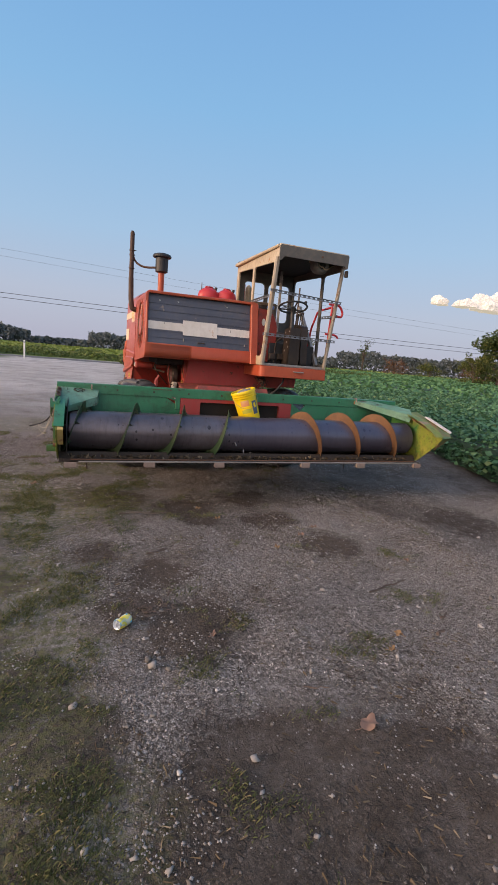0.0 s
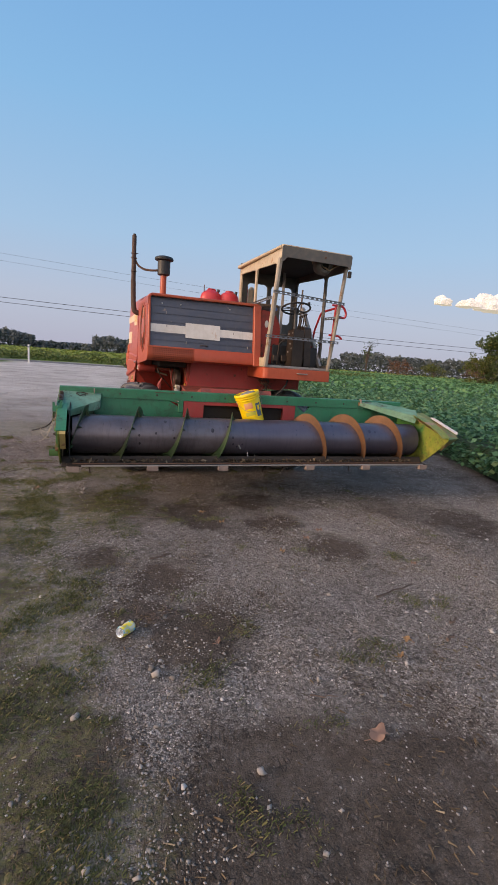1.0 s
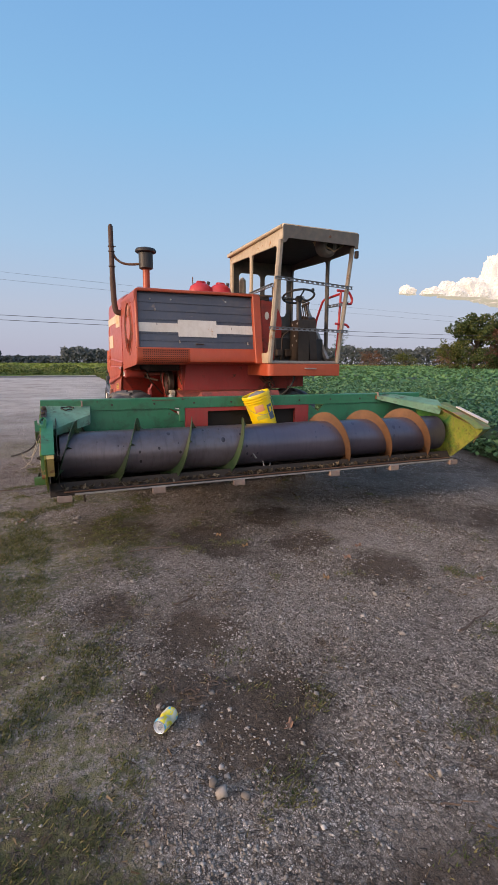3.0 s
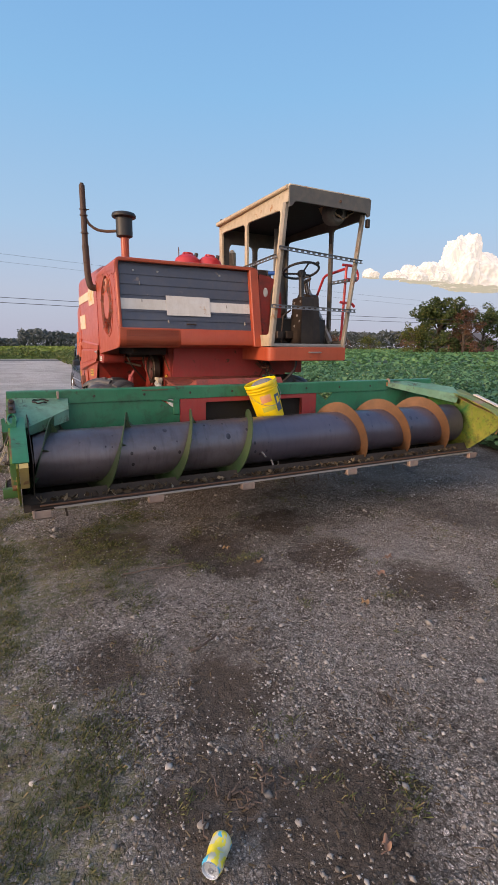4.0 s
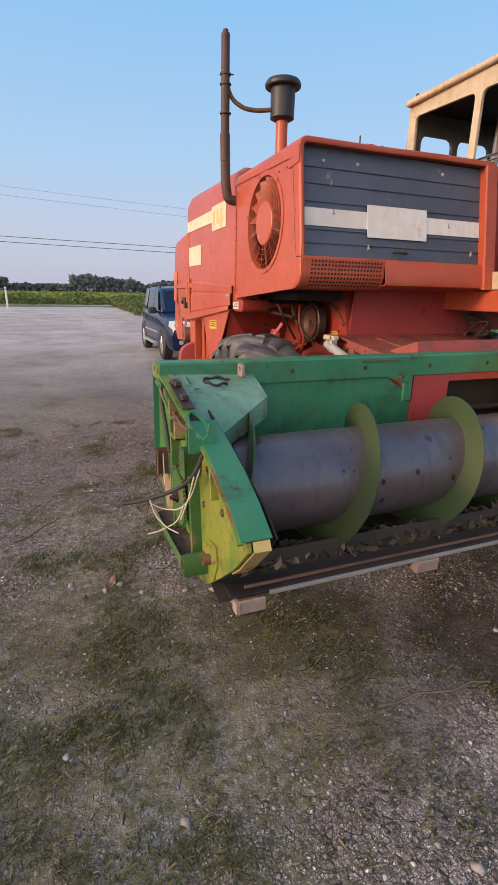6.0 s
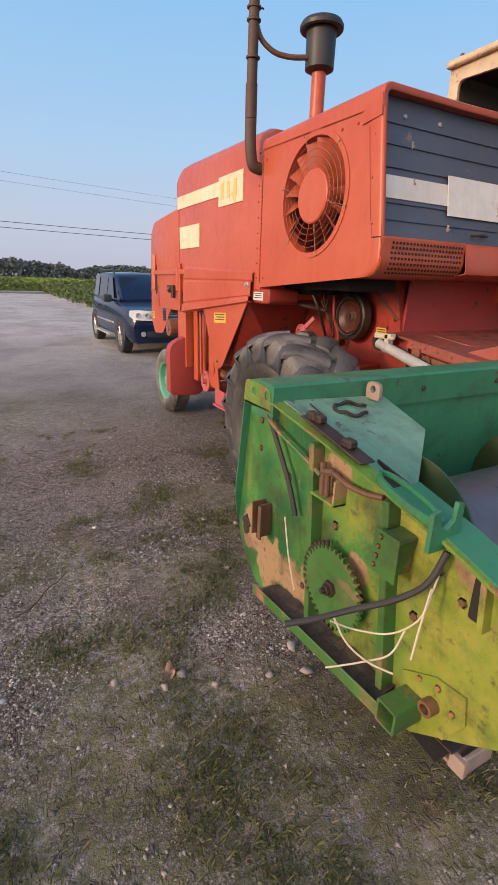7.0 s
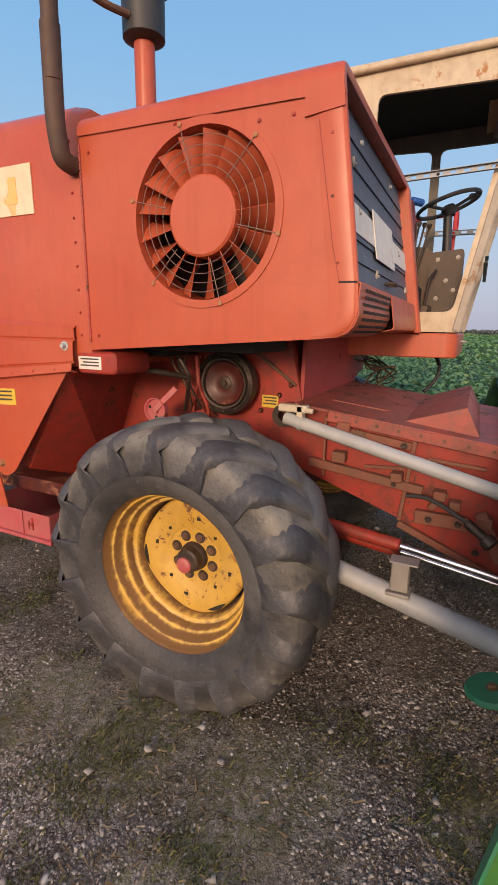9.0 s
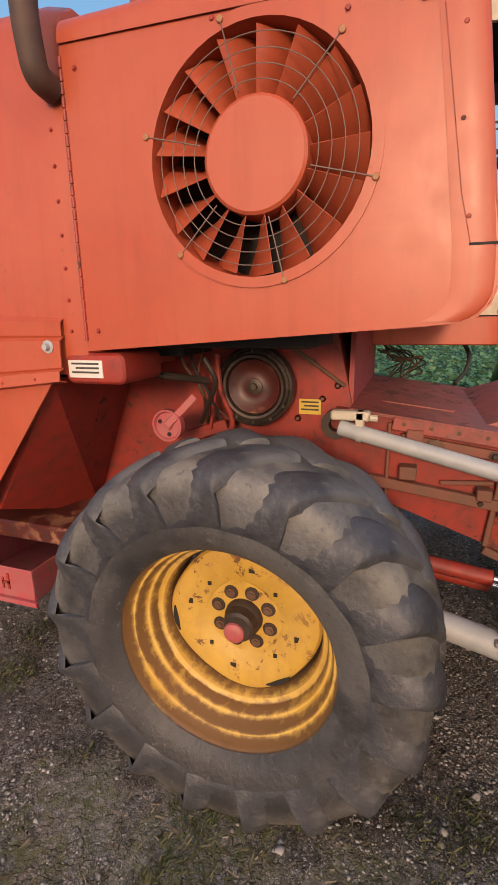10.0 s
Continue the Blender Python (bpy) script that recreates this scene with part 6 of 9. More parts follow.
# inside: column, wheel, seat, console, levers
bm = bmesh.new()
cyl(bm, (2.90, 5.94, 1.95), (2.90, 5.965, 2.30), 0.030, 0.026, 14)
part("steering_column", bm, M_DARK_PLASTIC, combine)
bm = bmesh.new()
plate(bm, roundpoly([(5.835, 1.56), (5.84, 2.05, 0.02), (6.03, 2.035, 0.02), (6.06, 1.56)], 0.02), [], "x", 2.84, 2.99)
pedestal = part("column_pedestal", bm, M_IRON, combine)
for y, z in ((5.87, 2.0), (5.99, 1.99), (5.88, 1.80), (5.93, 1.86), (5.98, 1.75)):
    bm = bmesh.new()
    bolt(bm, (2.839, y, z), (-1, 0, 0), 0.010, 0.006)
    part("pedestal_bolt", bm, M_STEEL_GREY, pedestal)
SWm = axis_matrix((2.90, 5.968, 2.325), (0.03, 0.30, 0.95))
bm = bmesh.new()
tube(bm, [SWm @ Vector((0.188 * math.cos(t), 0.188 * math.sin(t), 0)) for t in np.linspace(0, 2 * math.pi, 49)], 0.013, 8, False)
for a in (90, 210, 330):
    tube(bm, [SWm @ Vector((0, 0, -0.035)), SWm @ Vector((0.186 * math.cos(radians(a)), 0.186 * math.sin(radians(a)), 0))], 0.010, 6)
lathe(bm, [(0, 0.0), (0.035, -0.005), (0.05, -0.03), (0.03, -0.07)], SWm, 16)
lathe(bm, [(0, 0.05), (0.018, 0.04), (0.02, 0.02), (0.008, 0.0)], SWm @ Matrix.Translation((-0.132, 0.132, 0)), 10)
part("steering_wheel", bm, M_DARK_PLASTIC, combine, "black steering wheel")
bm = bmesh.new()
box(bm, 2.62, 3.05, 6.50, 6.90, 1.90, 2.02, 0.04, 3)
seat = part("seat", bm, M_SEAT, combine, "worn brown vinyl seat")
bm = bmesh.new()
box(bm, 2.62, 3.05, 6.86, 6.98, 2.0, 2.46, 0.05, 3)
part("seat_back", bm, M_SEAT, seat)
bm = bmesh.new()
box(bm, 2.70, 2.98, 6.55, 6.88, 1.545, 1.90, 0.02)
part("seat_base", bm, M_DARK_PLASTIC, seat)
bm = bmesh.new()
plate(bm, roundpoly([(6.0, 1.56), (6.06, 2.10, 0.05), (6.32, 2.14, 0.05), (6.50, 1.85), (6.50, 1.56)], 0.03), [], "x", 3.10, 3.20)
part("side_console", bm, M_IRON, combine)
for k in range(4):
    bm = bmesh.new()
    tube(bm, [(3.02 + 0.05 * k, 6.15 + 0.03 * k, 1.9), (3.02 + 0.05 * k, 6.08 + 0.04 * k, 2.22 + 0.02 * k)], 0.007, 6)
    lathe(bm, [(0, 0.018), (0.014, 0.012), (0.017, 0), (0.01, -0.018)], Matrix.Translation((3.02 + 0.05 * k, 6.08 + 0.04 * k, 2.23 + 0.02 * k)), 10)
    part("control_lever", bm, M_IRON, combine)
for k, x in enumerate((2.64, 2.76, 3.0)):
    bm = bmesh.new()
    box(bm, x, x + 0.08, 6.0, 6.05, 1.62, 1.70, 0.006, 1)
    tube(bm, [(x + 0.04, 6.04, 1.64), (x + 0.04, 6.16, 1.57)], 0.010, 6)
    part("pedal", bm, M_IRON, combine)
bm = bmesh.new()
plate(bm, roundpoly([(2.478, 1.58, 0.01), (2.76, 1.58, 0.01), (2.76, 2.10, 0.10), (2.66, 2.26, 0.12), (2.478, 2.28, 0.02)], 0.05), [], "y", 6.13, 6.16)
part("heater_panel", bm, M_RED_DARK, combine)
bm = bmesh.new()
lathe(bm, [(0, 0.004), (0.035, 0.004), (0.04, 0)], axis_matrix((2.56, 6.129, 2.10), (0, -1, 0)) @ Matrix.Diagonal((0.7, 1.2, 1, 1)), 20)
part("heater_sticker", bm, M_WHITE, combine)
bm = bmesh.new()
tube(bm, rounded_path([(2.60, 6.10, 1.56), (2.62, 6.11, 2.10), (2.66, 6.12, 2.18)], 0.05), 0.007, 8)
cyl(bm, (2.55, 6.33, 2.30), (2.66, 6.33, 2.31), 0.05, n=16)
part("cab_pipe", bm, M_IRON, combine)
bm = bmesh.new()
cyl(bm, (2.60, 6.15, 2.30), (2.68, 6.10, 2.30), 0.022, n=12)
part("blue_cap", bm, M_BLUE_CAP, combine)
bm = bmesh.new()
bar(bm, (3.36, 6.02, 1.58), (3.30, 6.62, 2.42), 0.04, 0.05)
bar(bm, (3.02, 6.75, 1.55), (3.00, 6.70, 2.90), 0.04, 0.04)
part("cab_brace", bm, M_STEEL_GREY, combine)
# dark console beside the seat, with its box and lever
bm = bmesh.new()
plate(bm, roundpoly([(6.20, 1.55), (6.20, 1.92, 0.05), (6.42, 2.10, 0.06), (6.95, 2.14, 0.05), (6.95, 1.55)], 0.03), [], "x", 2.50, 2.66)
console = part("left_console", bm, M_DARK_PLASTIC, combine)
bm = bmesh.new()
box(bm, 2.52, 2.64, 6.45, 6.70, 2.12, 2.22, 0.02, 2)
part("console_box", bm, M_IRON, console)
bm = bmesh.new()
box(bm, 2.66, 3.34, 6.10, 6.13, 1.552, 1.84, 0.01)
part("kick_panel", bm, M_DARK_PLASTIC, combine)
bm = bmesh.new()
tube(bm, rounded_path([(2.72, 6.05, 1.56), (2.72, 6.02, 1.86), (2.80, 5.99, 1.92)], 0.04), 0.009, 8)
part("brake_lever", bm, M_IRON, combine)
# red uprights by the tank, seen through the cab
bm = bmesh.new()
cyl(bm, (2.62, 7.30, 2.38), (2.62, 7.30, 2.74), 0.03, n=14)
box(bm, 2.52, 2.60, 7.28, 7.34, 2.42, 2.66, 0.01)
part("unloader_elbow", bm, M_RED, combine)
bm = bmesh.new()
cyl(bm, (2.72, 7.34, 2.42), (2.72, 7.34, 2.70), 0.055, 0.05, 18)
lathe(bm, [(0.05, 0), (0.02, 0.04), (0, 0.045)], Matrix.Translation((2.72, 7.34, 2.70)), 18)
part("oil_tank", bm, M_BEIGE, combine)

# fuel cans on the hood
def fuel_can(at, s):
    root = thing("fuel_can", at, "red plastic fuel can on the machine's hood", "fuel can", "fuel cans on the hood")
    x, y, z = at
    b = bmesh.new()
    lathe(b, [(0, 0), (0.10, 0), (0.125, 0.02), (0.130, 0.10), (0.115, 0.15), (0.075, 0.185), (0.03, 0.20), (0.03, 0.215), (0, 0.215)], Matrix.Translation(at) @ Matrix.Diagonal((1.1 * s, 0.8 * s, s, 1)), 20)
    part("can_body", b, M_CAN, root)
    b = bmesh.new()
    tube(b, rounded_path([(x - 0.05 * s, y, z + 0.18 * s), (x - 0.04 * s, y, z + 0.208 * s), (x + 0.05 * s, y, z + 0.208 * s), (x + 0.06 * s, y, z + 0.175 * s)], 0.03), 0.012 * s, 8)
    part("can_handle", b, M_CAN, root)
    b = bmesh.new()
    cyl(b, (x + 0.085 * s, y, z + 0.16 * s), (x + 0.10 * s, y, z + 0.215 * s), 0.022, n=12)
    part("can_cap", b, M_DARK_PLASTIC, root)


fuel_can((1.97, 6.93, 2.343), 1.10)
fuel_can((2.24, 6.93, 2.345), 1.08)
bm = bmesh.new()
tube(bm, [(1.86, 6.9, 2.34), (1.855, 6.9, 2.62)], 0.006, 6)
part("hood_rod", bm, M_RUST, combine)

# ---- grain header ----
HL, HR = 0.030, 4.30            # outer faces of the end sheets
header = thing("grain_header", (2.15, 5.2, 0.42), "green grain header with worn steel auger, mounted on the combine", "combine header")
# rear top beam
bm = bmesh.new()
sec = [(5.40, 1.082), (5.372, 1.086), (5.372, 1.182), (5.380, 1.190), (5.44, 1.192), (5.50, 1.186), (5.50, 1.082)]
rings = [[bm.verts.new((x, y, z)) for y, z in sec] for x in (HL - 0.025, 1.30, 1.9, 2.75, HR)]
for A, B in zip(rings, rings[1:]):
    for i in range(len(sec)):
        j = (i + 1) % len(sec)
        bm.faces.new((A[i], A[j], B[j], B[i]))
bm.faces.new(rings[0])
bm.faces.new(rings[-1][::-1])
bmesh.ops.recalc_face_normals(bm, faces=bm.faces)
beam = part("top_beam", bm, M_GREEN, header)
for k in range(9):
    bm = bmesh.new()
    bolt(bm, (0.62 + 0.40 * k, 5.371, 1.135), (0, -1, 0), 0.008, 0.005)
    part("beam_bolt", bm, M_IRON, beam)
bm = bmesh.new()
box(bm, 1.0, 1.22, 5.366, 5.3715, 1.165, 1.171, 0)
part("beam_patch", bm, M_RUST, beam)
bm = bmesh.new()
box(bm, 3.64, 3.80, 5.365, 5.3715, 1.125, 1.165, 0.001)
part("beam_patch", bm, M_RUST_LIGHT, beam)
# back sheet in two halves with the feeder opening between
bm = bmesh.new()
plate(bm, [(HL + 0.02, 0.52), (1.325, 0.52), (1.325, 0.98), (1.16, 1.083), (HL + 0.02, 1.083)], [], "y", 5.384, 5.392)
part("back_sheet", bm, M_GREEN, header)
bm = bmesh.new()
plate(bm, [(2.745, 0.52), (HR - 0.02, 0.52), (HR - 0.02, 1.083), (2.95, 1.083), (2.87, 1.0), (2.76, 1.083), (2.745, 1.083)], [], "y", 5.384, 5.392)
part("back_sheet", bm, M_GREEN, header)
bm = bmesh.new()
box(bm, 1.27, 1.325, 5.374, 5.40, 0.95, 1.10, 0.004)
bar(bm, (1.12, 5.378, 1.105), (1.30, 5.378, 1.05), 0.012, 0.02)
part("sheet_brace", bm, M_GREEN, header)
# red feeder mouth
bm = bmesh.new()
plate(bm, [(1.330, 0.50), (2.740, 0.50), (2.740, 1.083), (1.330, 1.083)], [roundrect(1.565, 2.575, 0.62, 1.045, 0.01, 2)], "y", 5.376, 5.42)
mouth = part("feeder_mouth", bm, M_CRIMSON, header, "faded red feeder mouth")
# black sheet gives the mouth its shaded depth, with a cross bar in front
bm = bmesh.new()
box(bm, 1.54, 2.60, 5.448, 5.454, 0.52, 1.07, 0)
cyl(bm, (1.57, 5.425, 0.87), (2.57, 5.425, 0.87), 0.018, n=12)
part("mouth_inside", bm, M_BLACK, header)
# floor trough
# dirt colour taken down to near-black for the shadow below the auger
M_TROUGH = plain("dirt_and_shade_trough", (0.014, 0.011, 0.009), (0.040, 0.031, 0.024), 0.9, 0.0, 20, 0.6, 0.006)
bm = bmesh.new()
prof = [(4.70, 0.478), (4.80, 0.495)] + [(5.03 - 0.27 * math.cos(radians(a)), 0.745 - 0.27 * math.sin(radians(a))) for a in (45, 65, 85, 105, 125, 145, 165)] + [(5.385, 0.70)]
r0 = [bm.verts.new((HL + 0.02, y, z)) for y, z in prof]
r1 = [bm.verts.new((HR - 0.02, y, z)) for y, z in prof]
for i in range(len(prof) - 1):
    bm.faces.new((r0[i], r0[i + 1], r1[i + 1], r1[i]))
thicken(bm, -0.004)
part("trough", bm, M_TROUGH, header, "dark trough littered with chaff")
# cutter bar with flat guards
# bar steel darkened to paint the shadow in front of the auger
M_BAR = plain("shade_darkened_bar_steel", (0.022, 0.016, 0.013), (0.055, 0.042, 0.034), 0.6, 0.2, 16, 0.3)
M_SHOE = plain("scuffed_tan_shoe", (0.22, 0.155, 0.125), (0.30, 0.24, 0.20), 0.75, 0.0, 24, 0.4)
bm = bmesh.new()
box(bm, HL + 0.06, HR - 0.03, 4.690, 4.80, 0.486, 0.492, 0.001)
box(bm, HL + 0.06, HR - 0.03, 4.735, 4.765, 0.466, 0.486, 0.003)
part("cutter_bar", bm, M_BAR, header, "worn cutter bar in a shade-darkened brown")
bm = bmesh.new()
box(bm, HL + 0.20, HR - 0.08, 4.678, 4.690, 0.480, 0.494, 0.002)
part("bar_edge", bm, M_STEEL_GREY, header)
bm = bmesh.new()
cyl(bm, (HL + 0.12, 4.722, 0.500), (HR - 0.1, 4.722, 0.500), 0.007, n=8)
part("sickle_bar", bm, M_RUST, header)
for x in (0.16, 0.91, 1.645, 2.665, 3.40, 4.22):
    bm = bmesh.new()
    box(bm, x - 0.050, x + 0.050, 4.666, 4.678, 0.428, 0.484, 0.003)
    box(bm, x - 0.050, x + 0.050, 4.666, 4.76, 0.428, 0.438, 0.003)
    box(bm, x - 0.062, x - 0.046, 4.660, 4.70, 0.440, 0.482, 0.002)
    part("skid_shoe", bm, M_SHOE, header)
# slender stubble debris hooks under the bar
for x in (0.30, 2.1, 2.35, 3.2):
    bm = bmesh.new()
    bar(bm, (x, 4.75, 0.48), (x + 0.01, 4.74, 0.40), 0.010, 0.012, 0.001)
    part("bar_hook", bm, M_IRON, header)
# auger
AY, AZ, AR = 5.03, 0.742, 0.198
bm = bmesh.new()
lathe(bm, [(0, 0), (0.05, 0), (0.05, 0.05), (AR, 0.05), (AR, 1.2), (AR + 0.001, 2.0), (AR - 0.006, 2.12), (AR + 0.001, 2.25), (AR, 3.2), (AR, 4.14), (0.05, 4.14), (0.05, 4.19), (0, 4.19)], axis_matrix((HL + 0.06, AY, AZ), (1, 0, 0)), 48)
auger = part("auger_drum", bm, M_AUGER, header, "worn steel auger drum", 40)


def flight(x0, x1, a0, turns, material, r_out=0.298):
    """A helical ribbon on the drum, with its stiffeners."""
    b = bmesh.new()
    n = int(abs(turns) * 40) + 2
    rings = []
    for i in range(n + 1):
        s = i / n
        a = a0 + 2 * math.pi * turns * s
        x = x0 + (x1 - x0) * s
        ro = r_out - 0.05 * max(0, 1 - 12 * min(s, 1 - s))
        rings.append([b.verts.new((x + dx, AY + r * math.cos(a), AZ + r * math.sin(a))) for r, dx in ((AR - 0.004, 0), (ro, 0.004))])
    for A, B in zip(rings, rings[1:]):
        b.faces.new((A[0], A[1], B[1], B[0]))
    thicken(b, 0.006)
    f = part("auger_flight", b, material, auger, angle=50)
    for i in range(int(abs(turns) * 7)):
        s = (i + 0.5) / (abs(turns) * 7)
        a = a0 + 2 * math.pi * turns * s
        x = x0 + (x1 - x0) * s
        c, sn = math.cos(a), math.sin(a)
        bb = bmesh.new()
        vs = [bb.verts.new((x + dx, AY + r * c, AZ + r * sn)) for r, dx in ((AR, 0.003), (r_out - 0.03, 0.003), (AR, 0.045))]
        bb.faces.new(vs)
        thicken(bb, 0.004)
        part("flight_gusset", bb, material, f)


M_FLIGHT = paint("green_flight_paint", (0.024, 0.066, 0.022), (0.056, 0.076, 0.028), under=(0.06, 0.045, 0.03), worn=0.27, dust=0.45, dustcol=(0.08, 0.075, 0.055))
flight(0.08, 1.88, radians(231), -3.53, M_FLIGHT)
flight(4.22, 2.62, radians(392), -3.05, M_RUST_DARK)
for k in range(5):
    bm = bmesh.new()
    a = radians(200 + 34 * k)
    cyl(bm, (1.85 + 0.13 * k, AY, AZ), (1.85 + 0.13 * k, AY + 0.27 * math.cos(a), AZ + 0.27 * math.sin(a)), 0.008, n=8)
    part("auger_finger", bm, M_STEEL_GREY, auger)
# left end: sheet, corner shelf, top rail, skirt, mounts
END = [(5.612, 0.66), (5.538, 1.140), (5.37, 1.135), (5.13, 1.095), (4.90, 1.052), (4.75, 1.015), (4.62, 0.975), (4.50, 0.925), (4.40, 0.865), (4.395, 0.84), (4.50, 0.73), (4.63, 0.62), (4.76, 0.515), (4.86, 0.470), (5.36, 0.455), (5.47, 0.465), (5.55, 0.512), (5.60, 0.59)]
bm = bmesh.new()
plate(bm, END, [], "x", HL, HL + 0.012)
end_left = part("end_sheet", bm, M_GREEN_OLD, header, "chipped yellow-green end sheet, bare metal showing")


def follow(pts, name, material, parent, x0, x1, t, label=""):
    """A bent strip that follows (y, z) points between x0 and x1."""
    b = bmesh.new()
    A = [b.verts.new((x0, y, z)) for y, z in pts]
    B = [b.verts.new((x1, y, z)) for y, z in pts]
    for i in range(len(pts) - 1):
        b.faces.new((A[i], A[i + 1], B[i + 1], B[i]))
    thicken(b, t)
    bmesh.ops.recalc_face_normals(b, faces=b.faces)
    return part(name, b, material, parent, label)


M_YELLOW_NOSE = paint("worn_yellow_nose", (0.42, 0.33, 0.10), (0.50, 0.40, 0.17), under=(0.16, 0.10, 0.05), worn=0.3, dust=0.35)
TOP = [(5.520, 1.143), (5.37, 1.138), (5.13, 1.098), (4.90, 1.055), (4.75, 1.018), (4.62, 0.978), (4.50, 0.928), (4.40, 0.868)]
follow([(y, z + 0.002) for y, z in TOP[:5]], "top_rail", M_LIME, header, HL - 0.030, HL + 0.012, 0.006)
follow([(y, z + 0.002) for y, z in TOP[3:]], "front_rail", M_GREEN, header, HL - 0.016, HL + 0.070, 0.006)
follow([(y, z - 0.004) for y, z in TOP[4:]], "rail_lip", M_LIME, header, HL - 0.026, HL - 0.010, 0.008)
follow([(4.405, 0.866), (4.392, 0.845), (4.50, 0.73), (4.56, 0.68)], "nose_cap", M_YELLOW_NOSE, header, HL + 0.016, HL + 0.064, 0.005)
# cheek in the trough colour, painting the dark gap behind the end
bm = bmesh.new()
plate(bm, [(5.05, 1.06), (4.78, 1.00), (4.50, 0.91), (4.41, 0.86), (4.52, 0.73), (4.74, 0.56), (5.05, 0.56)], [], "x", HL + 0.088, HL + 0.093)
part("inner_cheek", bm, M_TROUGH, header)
bm = bmesh.new()
vs = [bm.verts.new(p) for p in ((HL + 0.006, 5.616, 0.65), (HL - 0.010, 5.614, 0.67), (HL - 0.024, 5.603, 0.76), (HL - 0.026, 5.545, 1.13), (HL + 0.006, 5.545, 1.13))]
bm.faces.new(vs)
thicken(bm, 0.005)
part("rear_flange", bm, M_GREEN, header)
# lower side rail: angle iron with rust and a square tube end
bm = bmesh.new()
bar(bm, (HL - 0.040, 5.36, 0.520), (HL - 0.040, 4.79, 0.565), 0.076, 0.005)
bar(bm, (HL - 0.077, 5.36, 0.533), (HL - 0.077, 4.79, 0.585), 0.005, 0.036)
part("lower_rail", bm, M_GREEN_MID, header)
bm = bmesh.new()
cols = []
random.seed(23)
for k in range(25):
    y = 5.32 - 0.021 * k
    z = 0.527 + 0.045 * (5.36 - y) / 0.57
    cols.append([bm.verts.new((x, y, z + (h + random.uniform(-0.006, 0.008)))) for x, h in ((HL - 0.073, 0.0), (HL - 0.055, 0.010), (HL - 0.030, 0.016), (HL - 0.003, 0.022))])
for A, B in zip(cols, cols[1:]):
    for i in range(3):
        bm.faces.new((A[i], A[i + 1], B[i + 1], B[i]))
part("packed_dirt", bm, plain("packed_black_dirt", (0.018, 0.014, 0.011), (0.060, 0.046, 0.034), 0.9, 0, 60, 0.8, 0.01), header, angle=10)
bm = bmesh.new()
plate(bm, roundrect(4.735, 4.790, 0.572, 0.632, 0.006, 2), [roundrect(4.741, 4.784, 0.578, 0.626, 0.004, 2)], "x", HL - 0.088, HL + 0.012)
part("tube_socket", bm, M_GREEN_MID, header)
bm = bmesh.new()
box(bm, HL - 0.03, HL - 0.025, 4.741, 4.784, 0.578, 0.626, 0)
part("socket_back", bm, M_RUST, header)
bm = bmesh.new()
plate(bm, [(4.80, 0.56), (4.80, 0.66), (4.72, 0.71), (4.65, 0.72), (4.64, 0.66), (4.68, 0.58)], [], "x", HL - 0.006, HL)
part("corner_gusset", bm, M_GREEN_OLD, header)
for y, z in ((4.755, 0.675), (4.71, 0.69), (4.67, 0.66)):
    bm = bmesh.new()
    bolt(bm, (HL - 0.006, y, z), (-1, 0, 0), 0.006, 0.005)
    part("gusset_bolt", bm, M_RUST_LIGHT, header)
bm = bmesh.new()
ring(bm, (HL - 0.002, 4.715, 0.642), (-1, 0, 0), 0.018, 0.011, 0.030, 20)
part("pivot_bush", bm, M_RUST_DARK, header)
# ribs of the end sheet
for pts in (((5.160, 1.085), (5.125, 0.56)), ((4.890, 1.04), (4.835, 0.57))):
    (y0, z0), (y1, z1) = pts
    bm = bmesh.new()
    bar(bm, (HL - 0.012, y0, z0), (HL - 0.012, y1, z1), 0.020, 0.05, 0.002, (1, 0, 0))
    part("end_rib", bm, M_GREEN_MID, end_left)
# rusted seams, hinge bolts and a stiff wire on the end sheet
for y0, z0, y1, z1 in ((5.185, 1.075, 5.150, 0.58), (4.915, 1.03, 4.862, 0.60)):
    bm = bmesh.new()
    bar(bm, (HL - 0.004, y0, z0), (HL - 0.004, y1, z1), 0.008, 0.010, 0.002, (1, 0, 0))
    part("rusted_seam", bm, M_RUST, end_left)
for y, z in ((5.47, 1.06), (5.30, 0.93), (4.985, 0.66), (5.08, 0.88), (4.80, 0.80), (4.60, 0.86)):
    bm = bmesh.new()
    bolt(bm, (HL, y, z), (-1, 0, 0), 0.010, 0.007)
    part("end_bolt", bm, M_RUST, end_left)
bm = bmesh.new()
tube(bm, rounded_path([(HL - 0.02, 5.44, 1.10), (HL - 0.03, 5.33, 1.065), (HL - 0.026, 5.20, 1.03), (HL - 0.03, 5.12, 1.01)], 0.05), 0.006, 7)
part("brake_line", bm, M_GREEN_MID, end_left)
# drive sprocket
SY, SZ, SR = 5.030, 0.735, 0.112
bm = bmesh.new()
teeth = []
for k in range(40):
    for da, r in ((-0.30, SR - 0.010), (-0.14, SR), (0.14, SR), (0.30, SR - 0.010)):
        a = 2 * math.pi * (k + da) / 40
        teeth.append((SY + r * math.cos(a), SZ + r * math.sin(a)))
plate(bm, teeth, [circle(SY, SZ, 0.012, 12)], "x", HL - 0.040, HL - 0.030)
sprocket = part("chain_sprocket", bm, M_GREEN_MID, header, "green toothed chain sprocket")
bm = bmesh.new()
